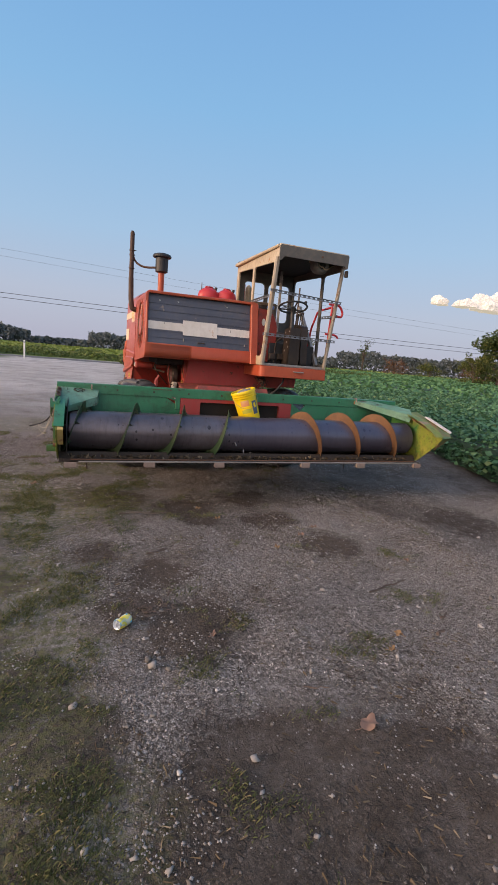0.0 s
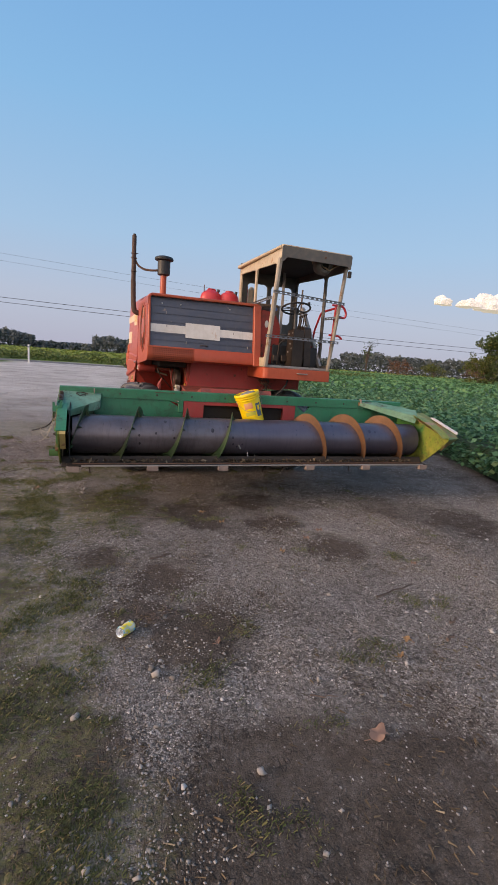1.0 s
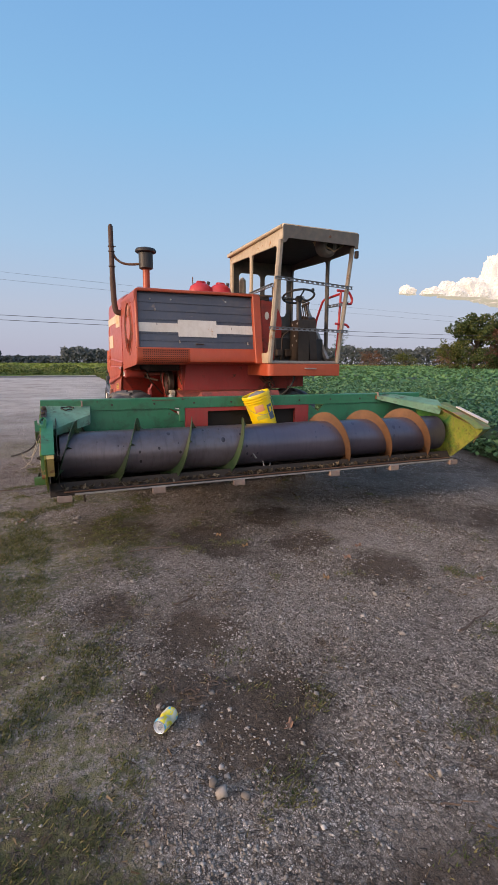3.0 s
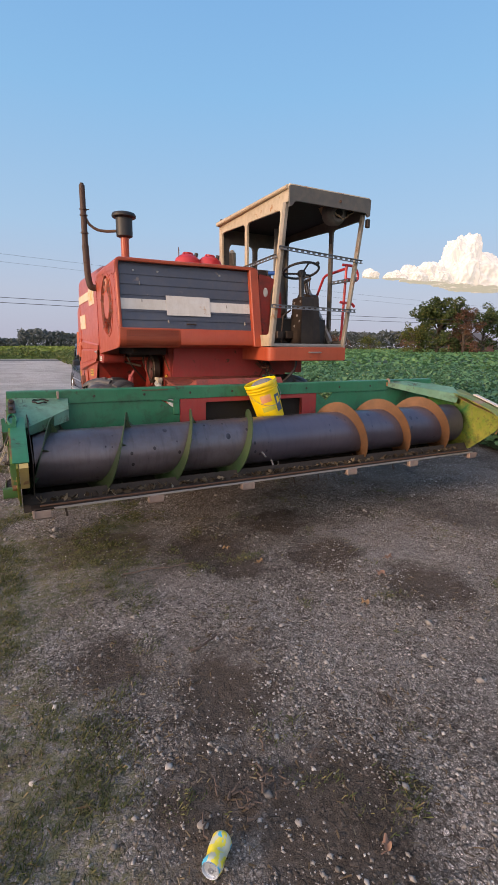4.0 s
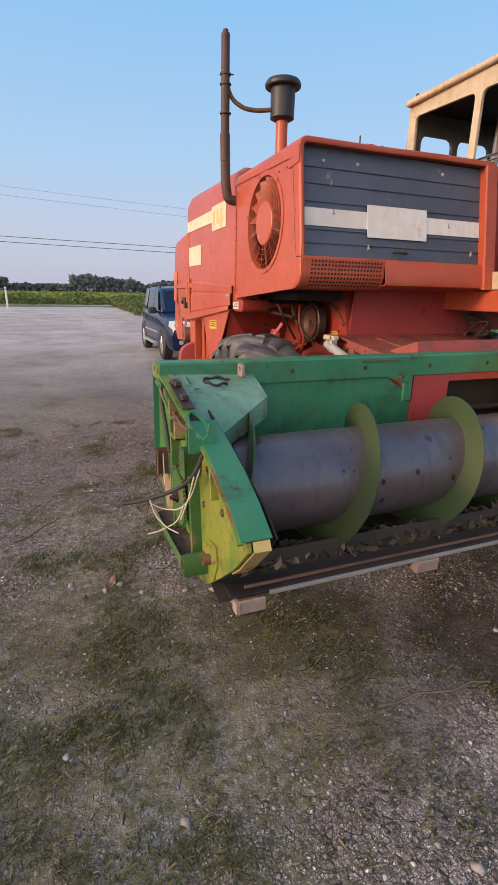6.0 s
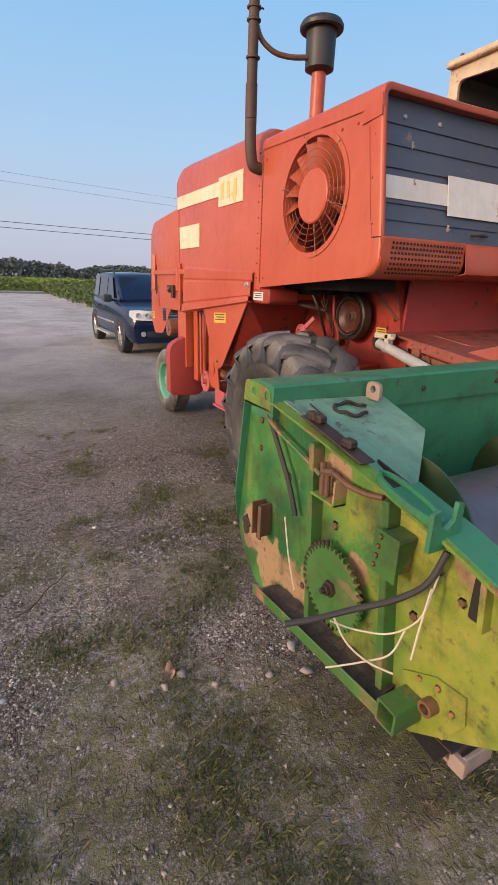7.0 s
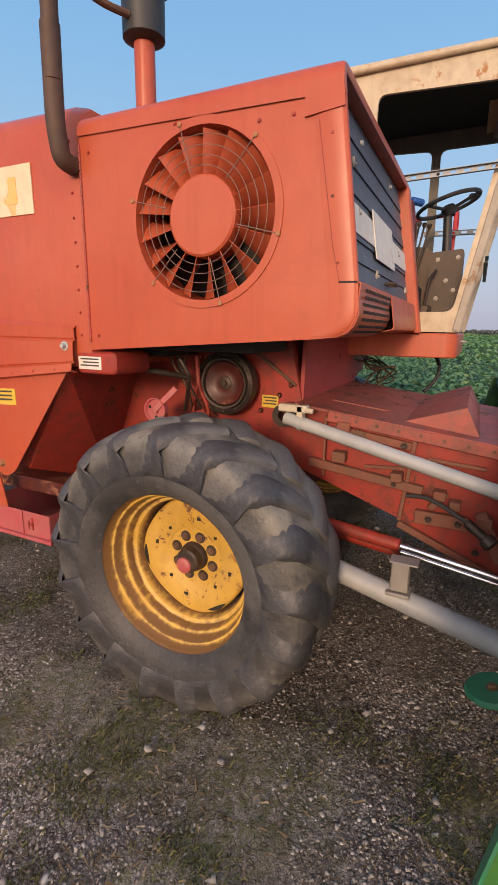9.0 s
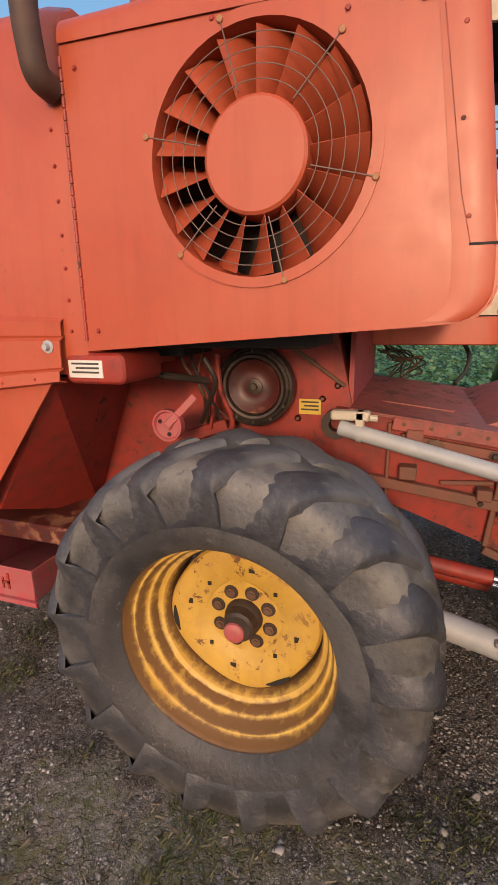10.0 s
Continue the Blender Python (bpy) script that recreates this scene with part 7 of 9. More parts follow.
for k in range(20):
    a = 2 * math.pi * k / 40 - 1.7
    box(bm, -0.004, 0.004, -0.006, 0.006, -0.006, 0.006, 0.001, 1, Matrix.Translation((HL - 0.035, SY + (SR + 0.004) * math.cos(a), SZ + (SR + 0.004) * math.sin(a))) @ Matrix.Rotation(a, 4, "X"))
part("roller_chain", bm, M_IRON, header)
bm = bmesh.new()
lathe(bm, [(0, 0.030), (0.008, 0.030), (0.008, 0.020), (0.015, 0.019), (0.015, 0.010), (0.022, 0.009), (0.022, 0)], axis_matrix((HL - 0.040, SY, SZ), (-1, 0, 0)), 6)
part("sprocket_nut", bm, M_IRON, sprocket)
# slots, brackets, patches on the end sheet
def end_slot(y0, y1, z0, z1, x=HL - 0.0005):
    b = bmesh.new()
    plate(b, roundrect(y0, y1, z0, z1, 0.006, 3), [], "x", x - 0.001, x)
    part("slot", b, M_BLACK, end_left)


bm = bmesh.new()
box(bm, HL - 0.050, HL, 5.425, 5.431, 0.690, 0.805, 0.001)
box(bm, HL - 0.050, HL, 5.392, 5.398, 0.690, 0.805, 0.001)
box(bm, HL - 0.050, HL - 0.044, 5.376, 5.398, 0.690, 0.805, 0.001)
part("stop_bracket", bm, M_RUST, end_left)
end_slot(5.398, 5.425, 0.70, 0.80, HL - 0.004)
bm = bmesh.new()
plate(bm, [(5.552 + (0.026 + 0.004 * math.sin(5 * t) + 0.003 * math.sin(11 * t)) * math.cos(t), 0.652 + (0.036 + 0.004 * math.sin(4 * t + 1) + 0.003 * math.sin(9 * t)) * math.sin(t)) for t in np.linspace(0, 2 * math.pi, 40, endpoint=False)], [], "x", HL - 0.0025, HL - 0.001)
part("clogged_hole", bm, plain("clogged_mesh", (0.008, 0.007, 0.006), (0.05, 0.04, 0.03), 0.9, 0, 140, 0.9, 0.01), end_left)
end_slot(4.660, 4.685, 0.885, 0.985)
bm = bmesh.new()
bar(bm, (HL - 0.010, 4.655, 0.985), (HL - 0.010, 4.645, 0.885), 0.012, 0.03, 0.002, (1, 0, 0))
part("slot_cheek", bm, M_GREEN_OLD, end_left)
for y, z in ((5.47, 0.966), (4.70, 0.905), (5.20, 0.62), (4.76, 0.94)):
    bm = bmesh.new()
    bolt(bm, (HL, y, z), (-1, 0, 0), 0.008, 0.006)
    part("end_bolt", bm, M_RUST, end_left)
bm = bmesh.new()
bar(bm, (HL - 0.030, 4.845, 0.985), (HL - 0.030, 4.855, 0.895), 0.050, 0.060, 0.004, (1, 0, 0))
box(bm, HL - 0.062, HL - 0.058, 4.815, 4.885, 0.888, 0.99, 0.001)
part("tension_bracket", bm, M_GREEN_MID, end_left)
for k in range(4):
    bm = bmesh.new()
    bolt(bm, (HL - 0.062, 4.876 - 0.004 * k, 0.905 + 0.024 * k), (-1, 0, 0), 0.0045, 0.005)
    part("bracket_bolt", bm, M_RUST_DARK, end_left)
bm = bmesh.new()
box(bm, HL - 0.040, HL, 5.050, 5.145, 0.952, 0.958, 0.001)
box(bm, HL - 0.040, HL, 5.050, 5.056, 0.952, 1.02, 0.001)
part("valve_bracket", bm, M_GREEN_OLD, end_left)
bm = bmesh.new()
cyl(bm, (HL - 0.022, 5.118, 0.945), (HL - 0.022, 5.122, 1.045), 0.009, n=8)
cyl(bm, (HL - 0.022, 5.100, 0.960), (HL - 0.022, 5.102, 1.035), 0.007, n=8)
cyl(bm, (HL - 0.022, 5.125, 1.02), (HL - 0.022, 5.08, 1.03), 0.010, n=8)
tube(bm, rounded_path([(HL - 0.022, 5.08, 1.03), (HL - 0.022, 5.02, 1.018), (HL - 0.015, 4.96, 1.02), (HL - 0.01, 4.92, 1.03)], 0.03), 0.007, 8)
part("hydraulic_fitting", bm, M_RUST, end_left)
# rubber strap, broken rod, baling twine
bm = bmesh.new()
tube(bm, rounded_path([(HL - 0.02, 5.40, 1.095), (HL - 0.03, 5.33, 1.03), (HL - 0.028, 5.26, 0.93), (HL - 0.025, 5.225, 0.845)], 0.1), 0.008, 8)
part("rubber_strap", bm, M_RUBBER, end_left)
bm = bmesh.new()
tube(bm, rounded_path([(HL - 0.02, 4.738, 1.0), (HL - 0.045, 4.745, 0.93), (HL - 0.08, 4.79, 0.875), (HL - 0.13, 4.85, 0.83), (HL - 0.20, 4.89, 0.80), (HL - 0.25, 4.92, 0.785)], 0.08), 0.0070, 8)
part("bent_hose", bm, M_RUBBER, header)
M_TWINE = plain("baling_twine", (0.42, 0.37, 0.27), (0.5, 0.45, 0.36), 0.8)
random.seed(11)
for pts in ([(0, 4.74, 0.95), (-0.03, 4.735, 0.86), (-0.06, 4.78, 0.80), (-0.10, 4.85, 0.78), (-0.14, 4.87, 0.80)], [(-0.14, 4.86, 0.815), (-0.13, 4.83, 0.77), (-0.10, 4.79, 0.74), (-0.07, 4.75, 0.735)], [(-0.02, 4.735, 0.93), (-0.04, 4.73, 0.86), (-0.07, 4.715, 0.80)], [(-0.05, 4.755, 0.83), (-0.07, 4.76, 0.77), (-0.12, 4.83, 0.71), (-0.15, 4.86, 0.69)], [(-0.02, 5.24, 0.84), (-0.025, 5.20, 0.72), (-0.02, 5.17, 0.64)]):
    bm = bmesh.new()
    tube(bm, rounded_path([Vector(p) for p in pts], 0.05), 0.0022, 5)
    part("twine", bm, M_TWINE, header)
# corner shelf between end and back
M_SHELF = paint("chalky_green_paint", (0.10, 0.25, 0.16), (0.17, 0.32, 0.22), under=(0.05, 0.035, 0.025), worn=0.33, dust=0.45, dustcol=(0.10, 0.11, 0.08), rough=0.6, stain=0.75)
bm = bmesh.new()
vs = [bm.verts.new(p) for p in ((0.04, 5.37, 1.140), (0.42, 5.37, 1.125), (0.40, 5.16, 1.070), (0.10, 4.905, 0.985), (0.04, 4.90, 1.045), (0.04, 5.13, 1.092))]
bm.faces.new((vs[0], vs[1], vs[2], vs[5]))
bm.faces.new((vs[5], vs[2], vs[3], vs[4]))
w = [bm.verts.new(p) for p in ((0.42, 5.372, 0.99), (0.40, 5.16, 0.985), (0.10, 4.905, 0.93))]
bm.faces.new((vs[1], w[0], w[1], vs[2]))
bm.faces.new((vs[2], w[1], w[2], vs[3]))
thicken(bm, 0.004)
part("corner_shelf", bm, M_SHELF, header, "faded grimy green corner shelf", 20)
bm = bmesh.new()
box(bm, 0.010, 0.055, 4.99, 5.24, 0, 0.006, 0.002, 1, Matrix.Translation((0, 5.17, 1.118)) @ Matrix.Rotation(radians(12), 4, "X") @ Matrix.Translation((0, -5.17, 0)))
part("shelf_strap", bm, M_IRON, header, "grimy dark strap along the shelf")
bm = bmesh.new()
tube(bm, [(0.225 + 0.052 * math.cos(t) * (1 + 0.08 * math.sin(3 * t)), 5.285 + 0.040 * math.sin(t), 1.122 + 0.008 * math.sin(t) + 0.004 * math.cos(5 * t)) for t in np.linspace(0, 5.6, 26)], 0.006, 6)
part("wire_ring", bm, M_IRON, header)
for x, y in ((0.030, 5.21), (0.036, 5.19), (0.030, 5.06)):
    bm = bmesh.new()
    box(bm, x - 0.014, x + 0.014, y - 0.018, y + 0.018, 1.118 + 0.2 * (y - 5.15), 1.140 + 0.2 * (y - 5.15), 0.005)
    part("shelf_bolt", bm, M_IRON, header)
bm = bmesh.new()
bar(bm, (0.105, 5.33, 1.138), (0.130, 4.93, 1.010), 0.003, 0.002, 0)
part("shelf_seam", bm, M_BLACK, header)
# round skid plate under the back of the header
bm = bmesh.new()
lathe(bm, [(0, 0.016), (0.085, 0.016), (0.095, 0.008), (0.095, 0.0), (0, 0.0)], axis_matrix((1.06, 5.50, 0.30), (0, 0.25, 1)), 24)
bar(bm, (1.06, 5.47, 0.31), (1.06, 5.40, 0.56), 0.05, 0.02)
skid = part("rear_skid", bm, M_GREEN, header)
bm = bmesh.new()
bolt(bm, (1.06, 5.504, 0.316), (0, 0.25, 1), 0.016, 0.012)
part("skid_bolt", bm, M_RUST_DARK, skid)
# reel arm lugs
def lug(x, y, z, name="reel_lug"):
    b = bmesh.new()
    plate(b, roundpoly([(y - 0.03, z), (y + 0.03, z), (y + 0.03, z + 0.055, 0.025), (y - 0.03, z + 0.055, 0.025)], 0.01), [circle(y, z + 0.032, 0.012, 12)], "x", x - 0.006, x + 0.006)
    part(name, b, M_SHOE, header)


bm = bmesh.new()
plate(bm, roundpoly([(5.548, 1.105), (5.380, 1.110), (5.385, 1.170, 0.02), (5.43, 1.182, 0.01), (5.538, 1.182, 0.02)], 0.01), [circle(5.480, 1.152, 0.013, 14), circle(5.405, 1.154, 0.013, 14)], "x", HL - 0.028, HL - 0.020)
box(bm, HL - 0.028, HL + 0.02, 5.382, 5.548, 1.106, 1.114, 0.001)
part("corner_plate", bm, M_LIME, header)
lug(0.35, 5.33, 1.13)
bm = bmesh.new()
plate(bm, [(-0.030, 1.00), (0.050, 1.00), (0.050, 1.088), (0.034, 1.092), (0.030, 1.055), (0.012, 1.040), (-0.006, 1.050), (-0.012, 1.085), (-0.030, 1.080)], [], "y", 4.748, 4.758)
part("reel_bracket", bm, M_GREEN, header)
tilt = Matrix.Translation((0.030, 4.865, 1.052)) @ Matrix.Rotation(radians(13), 4, "X")
bm = bmesh.new()
plate(bm, circle(0.0, 0.0, 0.030, 24, 0.092), [circle(0.0, 0.0, 0.022, 24, 0.084)], "z", -0.01, 0.012, tilt)
slot = part("rail_slot", bm, M_GREEN, header)
bm = bmesh.new()
plate(bm, circle(0.0, 0.0, 0.021, 24, 0.083), [], "z", -0.002, 0.001, tilt)
part("slot_dark", bm, M_BLACK, slot)
# right end
M_DIVIDER = paint("battered_divider_paint", (0.055, 0.15, 0.040), (0.17, 0.19, 0.045), under=(0.20, 0.09, 0.04), worn=0.42, dust=0.35, dustcol=(0.14, 0.12, 0.05), rough=0.5, stain=0.4)
bm = bmesh.new()
plate(bm, END, [], "x", HR - 0.012, HR)
part("end_sheet", bm, M_GREEN_OLD, header)
follow(TOP, "top_rail", M_GREEN_OLD, header, HR - 0.10, HR + 0.02, 0.006)
bm = bmesh.new()
vs = [bm.verts.new(p) for p in ((3.66, 5.37, 1.165), (3.90, 5.39, 1.175), (4.30, 5.06, 1.115), (4.25, 4.93, 1.05), (3.66, 5.37, 1.12), (4.22, 4.94, 0.965))]
bm.faces.new((vs[0], vs[1], vs[2], vs[3]))
bm.faces.new((vs[4], vs[0], vs[3], vs[5]))
thicken(bm, 0.006)
part("corner_arm", bm, M_SHELF, header)
bm = bmesh.new()
vs = [bm.verts.new(p) for p in ((4.20, 5.02, 1.07), (4.42, 5.06, 1.09), (4.56, 4.62, 0.90), (4.44, 4.42, 0.86), (4.29, 4.41, 0.85), (4.22, 4.80, 0.98), (4.44, 4.60, 0.72), (4.29, 4.50, 0.70))]
for q in ((0, 1, 2, 5), (5, 2, 3, 4), (3, 2, 6), (4, 3, 6, 7)):
    bm.faces.new([vs[i] for i in q])
thicken(bm, 0.006)
part("crop_divider", bm, M_DIVIDER, header, "battered crop divider with a bare tip")
bm = bmesh.new()
vs = [bm.verts.new(p) for p in ((4.42, 4.90, 1.045), (4.48, 4.90, 1.04), (4.61, 4.60, 0.90), (4.56, 4.56, 0.885))]
bm.faces.new(vs)
thicken(bm, 0.012)
part("divider_edge", bm, M_WHITE, header)
lug(3.67, 5.38, 1.15)

# ---- loose things in the yard ----
def bucket(at, tilt):
    root = thing("bucket", at, "yellow plastic bucket with worn labels, wedged on the auger", "bucket")
    m = Matrix.Translation(at) @ Matrix.Rotation(radians(tilt), 4, "Y") @ Matrix.Rotation(radians(-3), 4, "X") @ Matrix.Diagonal((0.92, 0.92, 0.97, 1))
    b = bmesh.new()
    prof = [(0, 0), (0.125, 0), (0.131, 0.006), (0.146, 0.285), (0.156, 0.287), (0.156, 0.293), (0.148, 0.295), (0.149, 0.312), (0.159, 0.314), (0.159, 0.320), (0.150, 0.322), (0.151, 0.340), (0.162, 0.342), (0.162, 0.365), (0.157, 0.372), (0.150, 0.368), (0.146, 0.34), (0.127, 0.012), (0, 0.012)]
    lathe(b, prof, m, 40)
    part("bucket_shell", b, M_BUCKET, root)

    def wrap(a0, a1, z0, z1, material, name, off=0.0008):
        bb = bmesh.new()
        cols = []
        for k in range(9):
            a = radians(a0 + (a1 - a0) * k / 8)
            cols.append([bb.verts.new(m @ Vector(((0.131 + 0.0154 * z / 0.285 + off) * math.cos(a), (0.131 + 0.0154 * z / 0.285 + off) * math.sin(a), z))) for z in (z0, z1)])
        for A, B in zip(cols, cols[1:]):
            bb.faces.new((A[0], B[0], B[1], A[1]))
        return part(name, bb, material, root)

    wrap(282, 312, 0.075, 0.235, plain("slate_label", (0.05, 0.08, 0.13), (0.08, 0.11, 0.16), 0.5), "dark_label", 0.0016)
    wrap(226, 268, 0.19, 0.26, plain("faded_red_label", (0.62, 0.22, 0.10), (0.66, 0.42, 0.2), 0.5), "red_label", 0.0016)
    wrap(222, 275, 0.105, 0.15, plain("worn_print", (0.45, 0.46, 0.06), (0.58, 0.5, 0.05), 0.5), "print_bar", 0.0016)
    wrap(290, 304, 0.15, 0.21, M_BUCKET, "label_patch", 0.003)
    b = bmesh.new()
    tube(b, [m @ Vector((0.160 * math.cos(t), 0.160 * math.sin(t) * 1.02, 0.30 - 0.15 * max(0, math.sin(t - math.pi)))) for t in np.linspace(math.pi * 0.98, math.pi * 2.02, 21)], 0.002, 6)
    part("bail_handle", b, M_STEEL_GREY, root)
    b = bmesh.new()
    lathe(b, [(0.10, 0.33), (0.115, 0.350), (0.08, 0.372), (0.04, 0.378), (0.0, 0.392)], m @ Matrix.Translation((0.02, 0, 0)), 16)
    part("rag", b, plain("grey_rag", (0.10, 0.11, 0.12), (0.22, 0.22, 0.22), 0.9, 0, 30, 0.6, 0.01), root)


bucket((2.150, 5.225, 0.885), -19)


def crushed_can(at):
    root = thing("drink_can", at, "crushed yellow and blue drink can lying on the dirt", "can")
    m = Matrix.Translation(at) @ Matrix.Rotation(radians(226), 4, "Z") @ Matrix.Rotation(radians(84), 4, "Y")
    rg = np.random.default_rng(31)
    b = bmesh.new()
    lathe(b, [(0.0, 0.004), (0.018, 0.003), (0.025, 0.0), (0.031, 0.008)] + [(0.032, 0.012 + 0.009 * k) for k in range(10)] + [(0.030, 0.101), (0.027, 0.107)], m, 24)
    back = m.inverted()
    for v in b.verts:
        q = back @ v.co
        if 0.01 < q.z < 0.10:
            a = math.atan2(q.y, q.x)
            dent = 1 - 0.30 * math.exp(-((q.z - 0.050) / 0.018) ** 2) * max(0.0, math.cos(a - 2.5)) - 0.22 * math.exp(-((q.z - 0.075) / 0.014) ** 2) * max(0.0, math.cos(a + 2.2)) + rg.normal(0, 0.025)
            q.x, q.y = q.x * dent, q.y * dent
            v.co = m @ q
    net = Net("printed_can")
    tint = net.mix(net.ramp(net.noise(34, 3, 0.5), (0.50, 0.0), (0.54, 1.0)), (0.74, 0.64, 0.05), (0.55, 0.56, 0.42))
    tint = net.mix(net.ramp(net.noise(24, 2, 0.5), (0.58, 0.0), (0.61, 1.0)), tint, (0.08, 0.45, 0.66))
    part("can_body", b, net.done(tint, 0.32), root)
    b = bmesh.new()
    lathe(b, [(0.0, 0.104), (0.020, 0.104), (0.0225, 0.102), (0.0245, 0.109), (0.027, 0.110), (0.0272, 0.106)], m, 24)
    part("can_lid", b, plain("can_aluminium", (0.55, 0.62, 0.70), (0.70, 0.74, 0.78), 0.3, 0.6), root)
    b = bmesh.new()
    ring(b, m @ Vector((0.004, 0, 0.105)), m.to_3x3() @ Vector((0, 0, 1)), 0.009, 0.005, 0.0015, 14)
    part("pull_tab", b, plain("can_tab", (0.30, 0.34, 0.40), (0.45, 0.48, 0.52), 0.35, 0.6), root)


crushed_can((0.522, 2.610, 0.026))


def dry_leaf(at, size, rot, col):
    b = bmesh.new()
    out = []
    for k in range(22):
        a = 2 * math.pi * k / 22
        lobe = 0.62 + 0.38 * abs(math.sin(2.5 * a + 0.4))
        out.append(b.verts.new((size * lobe * math.cos(a), size * 0.72 * lobe * math.sin(a), 0.012 * math.sin(3 * a) + 0.010)))
    c = b.verts.new((0, 0, 0.004))
    for k in range(22):
        b.faces.new((c, out[k], out[(k + 1) % 22]))
    bar(b, (-size * 0.9, 0, 0.004), (-size * 1.5, 0.01, 0.006), 0.003, 0.002, 0)
    bmesh.ops.rotate(b, verts=b.verts, cent=(0, 0, 0), matrix=Matrix.Rotation(radians(rot), 3, "Z"))
    ob = part("dry_leaf", b, col, None, "", 70)
    ob.matrix_basis = Matrix.Translation(at)
    tagged(ob, "curled dry brown leaf lying on the gravel", "leaf", "dry leaves on the yard")


M_LEAF_DRY = plain("dry_leaf", (0.22, 0.12, 0.08), (0.30, 0.19, 0.13), 0.8, 0, 40, 0.3)
M_LEAF_TAN = plain("tan_leaf", (0.34, 0.20, 0.08), (0.28, 0.17, 0.09), 0.8, 0, 40, 0.3)
for x, y, s, r, c in ((1.492, 1.557, 0.060, 20, 0), (1.87, 3.53, 0.035, 70, 1), (2.10, 2.15, 0.032, 130, 1), (1.96, 2.02, 0.026, 10, 1), (0.98, 2.38, 0.025, 40, 0), (2.22, 3.78, 0.04, 100, 0), (2.45, 3.95, 0.035, 0, 0), (-0.24, 5.66, 0.045, 50, 0), (1.42, 4.62, 0.03, 200, 1), (1.55, 4.30, 0.03, 10, 1), (2.9, 3.1, 0.03, 80, 0)):
    dry_leaf((x, y, 0.0), s, r, M_LEAF_TAN if c else M_LEAF_DRY)


def twig(p, q, r, seed, branches=0, label="weathered grey twig lying on the ground"):
    random.seed(seed)
    b = bmesh.new()
    p, q = Vector(p), Vector(q)
    pts = [p.lerp(q, k / 6) + Vector((random.uniform(-.012, .012), random.uniform(-.012, .012), abs(random.uniform(0, .006)))) for k in range(7)]
    tube(b, pts, [r * (1 - 0.09 * k) for k in range(7)], 6)
    for k in range(branches):
        o = pts[1 + k % 5]
        tube(b, [o, o + Vector((random.uniform(-.09, .09), random.uniform(-.09, .09), 0.012))], [r * 0.6, r * 0.3], 5)
    ob = part("twig", b, M_TWIG)
    tagged(ob, label, "twig", "twigs on the yard")


M_TWIG = plain("weathered_twig", (0.07, 0.05, 0.04), (0.14, 0.105, 0.08), 0.85, 0, 30, 0.4)
twig((2.22, 2.62, 0.015), (2.60, 2.75, 0.02), 0.008, 1, 0)
twig((2.50, 2.22, 0.01), (2.60, 2.28, 0.01), 0.010, 2)
twig((2.35, 2.08, 0.01), (2.42, 2.10, 0.01), 0.012, 3)
twig((0.62, 4.52, 0.012), (1.10, 4.46, 0.015), 0.006, 4, 0, "dry stalk lying on the gravel")
for k in range(16):
    random.seed(300 + k)
    hx, hy, ha, hl = 0.70 + random.gauss(0, 0.09), 2.70 + random.gauss(0, 0.06), random.uniform(0, 3.14), random.uniform(0.03, 0.10)
    twig((hx, hy, 0.008 + 0.012 * random.random()), (hx + hl * math.cos(ha), hy + hl * math.sin(ha), 0.008 + 0.014 * random.random()), random.uniform(0.003, 0.007), 320 + k, 0, "dark broken twig in a small heap of dirt")
twig((1.30, 1.85, 0.01), (1.42, 1.80, 0.01), 0.005, 7)
twig((-0.75, 6.25, 0.01), (-0.5, 6.5, 0.015), 0.006, 8, 0)
twig((0.75, 3.55, 0.01), (0.92, 3.60, 0.01), 0.008, 9, 0)
twig((-0.55, 6.9, 0.012), (-0.12, 6.86, 0.02), 0.008, 10, 0)
# crop trash in the header trough
def joined(name, verts, faces, material, label="", category="", kind="stuff", smooth=False):
    me = sheet_mesh(name, verts, faces, material)
    if smooth:
        me.polygons.foreach_set("use_smooth", [True] * len(me.polygons))
    return tagged(new(name, me), label, category, "", kind)


def leaf_cloud(rng, centres, size, flat=0.6, stretch=1.5):
    """Small diamond leaves at the centres, as flat arrays."""
    n = len(centres)
    nrm = rng.normal(size=(n, 3))
    nrm[:, 2] = np.abs(nrm[:, 2]) + flat
    nrm /= np.linalg.norm(nrm, axis=1)[:, None]
    t = np.cross(nrm, rng.normal(size=(n, 3)))
    t /= np.linalg.norm(t, axis=1)[:, None]
    u = np.cross(nrm, t)
    s = (size * rng.uniform(0.6, 1.3, n))[:, None]
    v = np.empty((n, 4, 3))
    v[:, 0], v[:, 2] = centres - t * s * stretch * 0.5, centres + t * s * stretch * 0.5
    v[:, 1], v[:, 3] = centres - u * s * 0.5 + nrm * s * 0.12, centres + u * s * 0.5 + nrm * s * 0.12
    return v.reshape(-1, 3), np.arange(n * 4).reshape(n, 4)


def leaf_object(name, v, f, material, label="", category="", parent=None, kind="stuff"):
    me = bpy.data.meshes.new(name)
    me.vertices.add(len(v))
    me.vertices.foreach_set("co", np.asarray(v, dtype=np.float32).ravel())
    k = f.shape[1]
    me.loops.add(f.size)
    me.loops.foreach_set("vertex_index", f.astype(np.int32).ravel())
    me.polygons.add(len(f))
    me.polygons.foreach_set("loop_start", np.arange(0, f.size, k, dtype=np.int32))
    me.update(calc_edges=True)
    me.materials.append(material)
    ob = new(name, me)
    if parent is not None:
        ob.parent = parent
        ob.matrix_parent_inverse = parent.matrix_basis.inverted()
    return tagged(ob, label, category, "", kind)


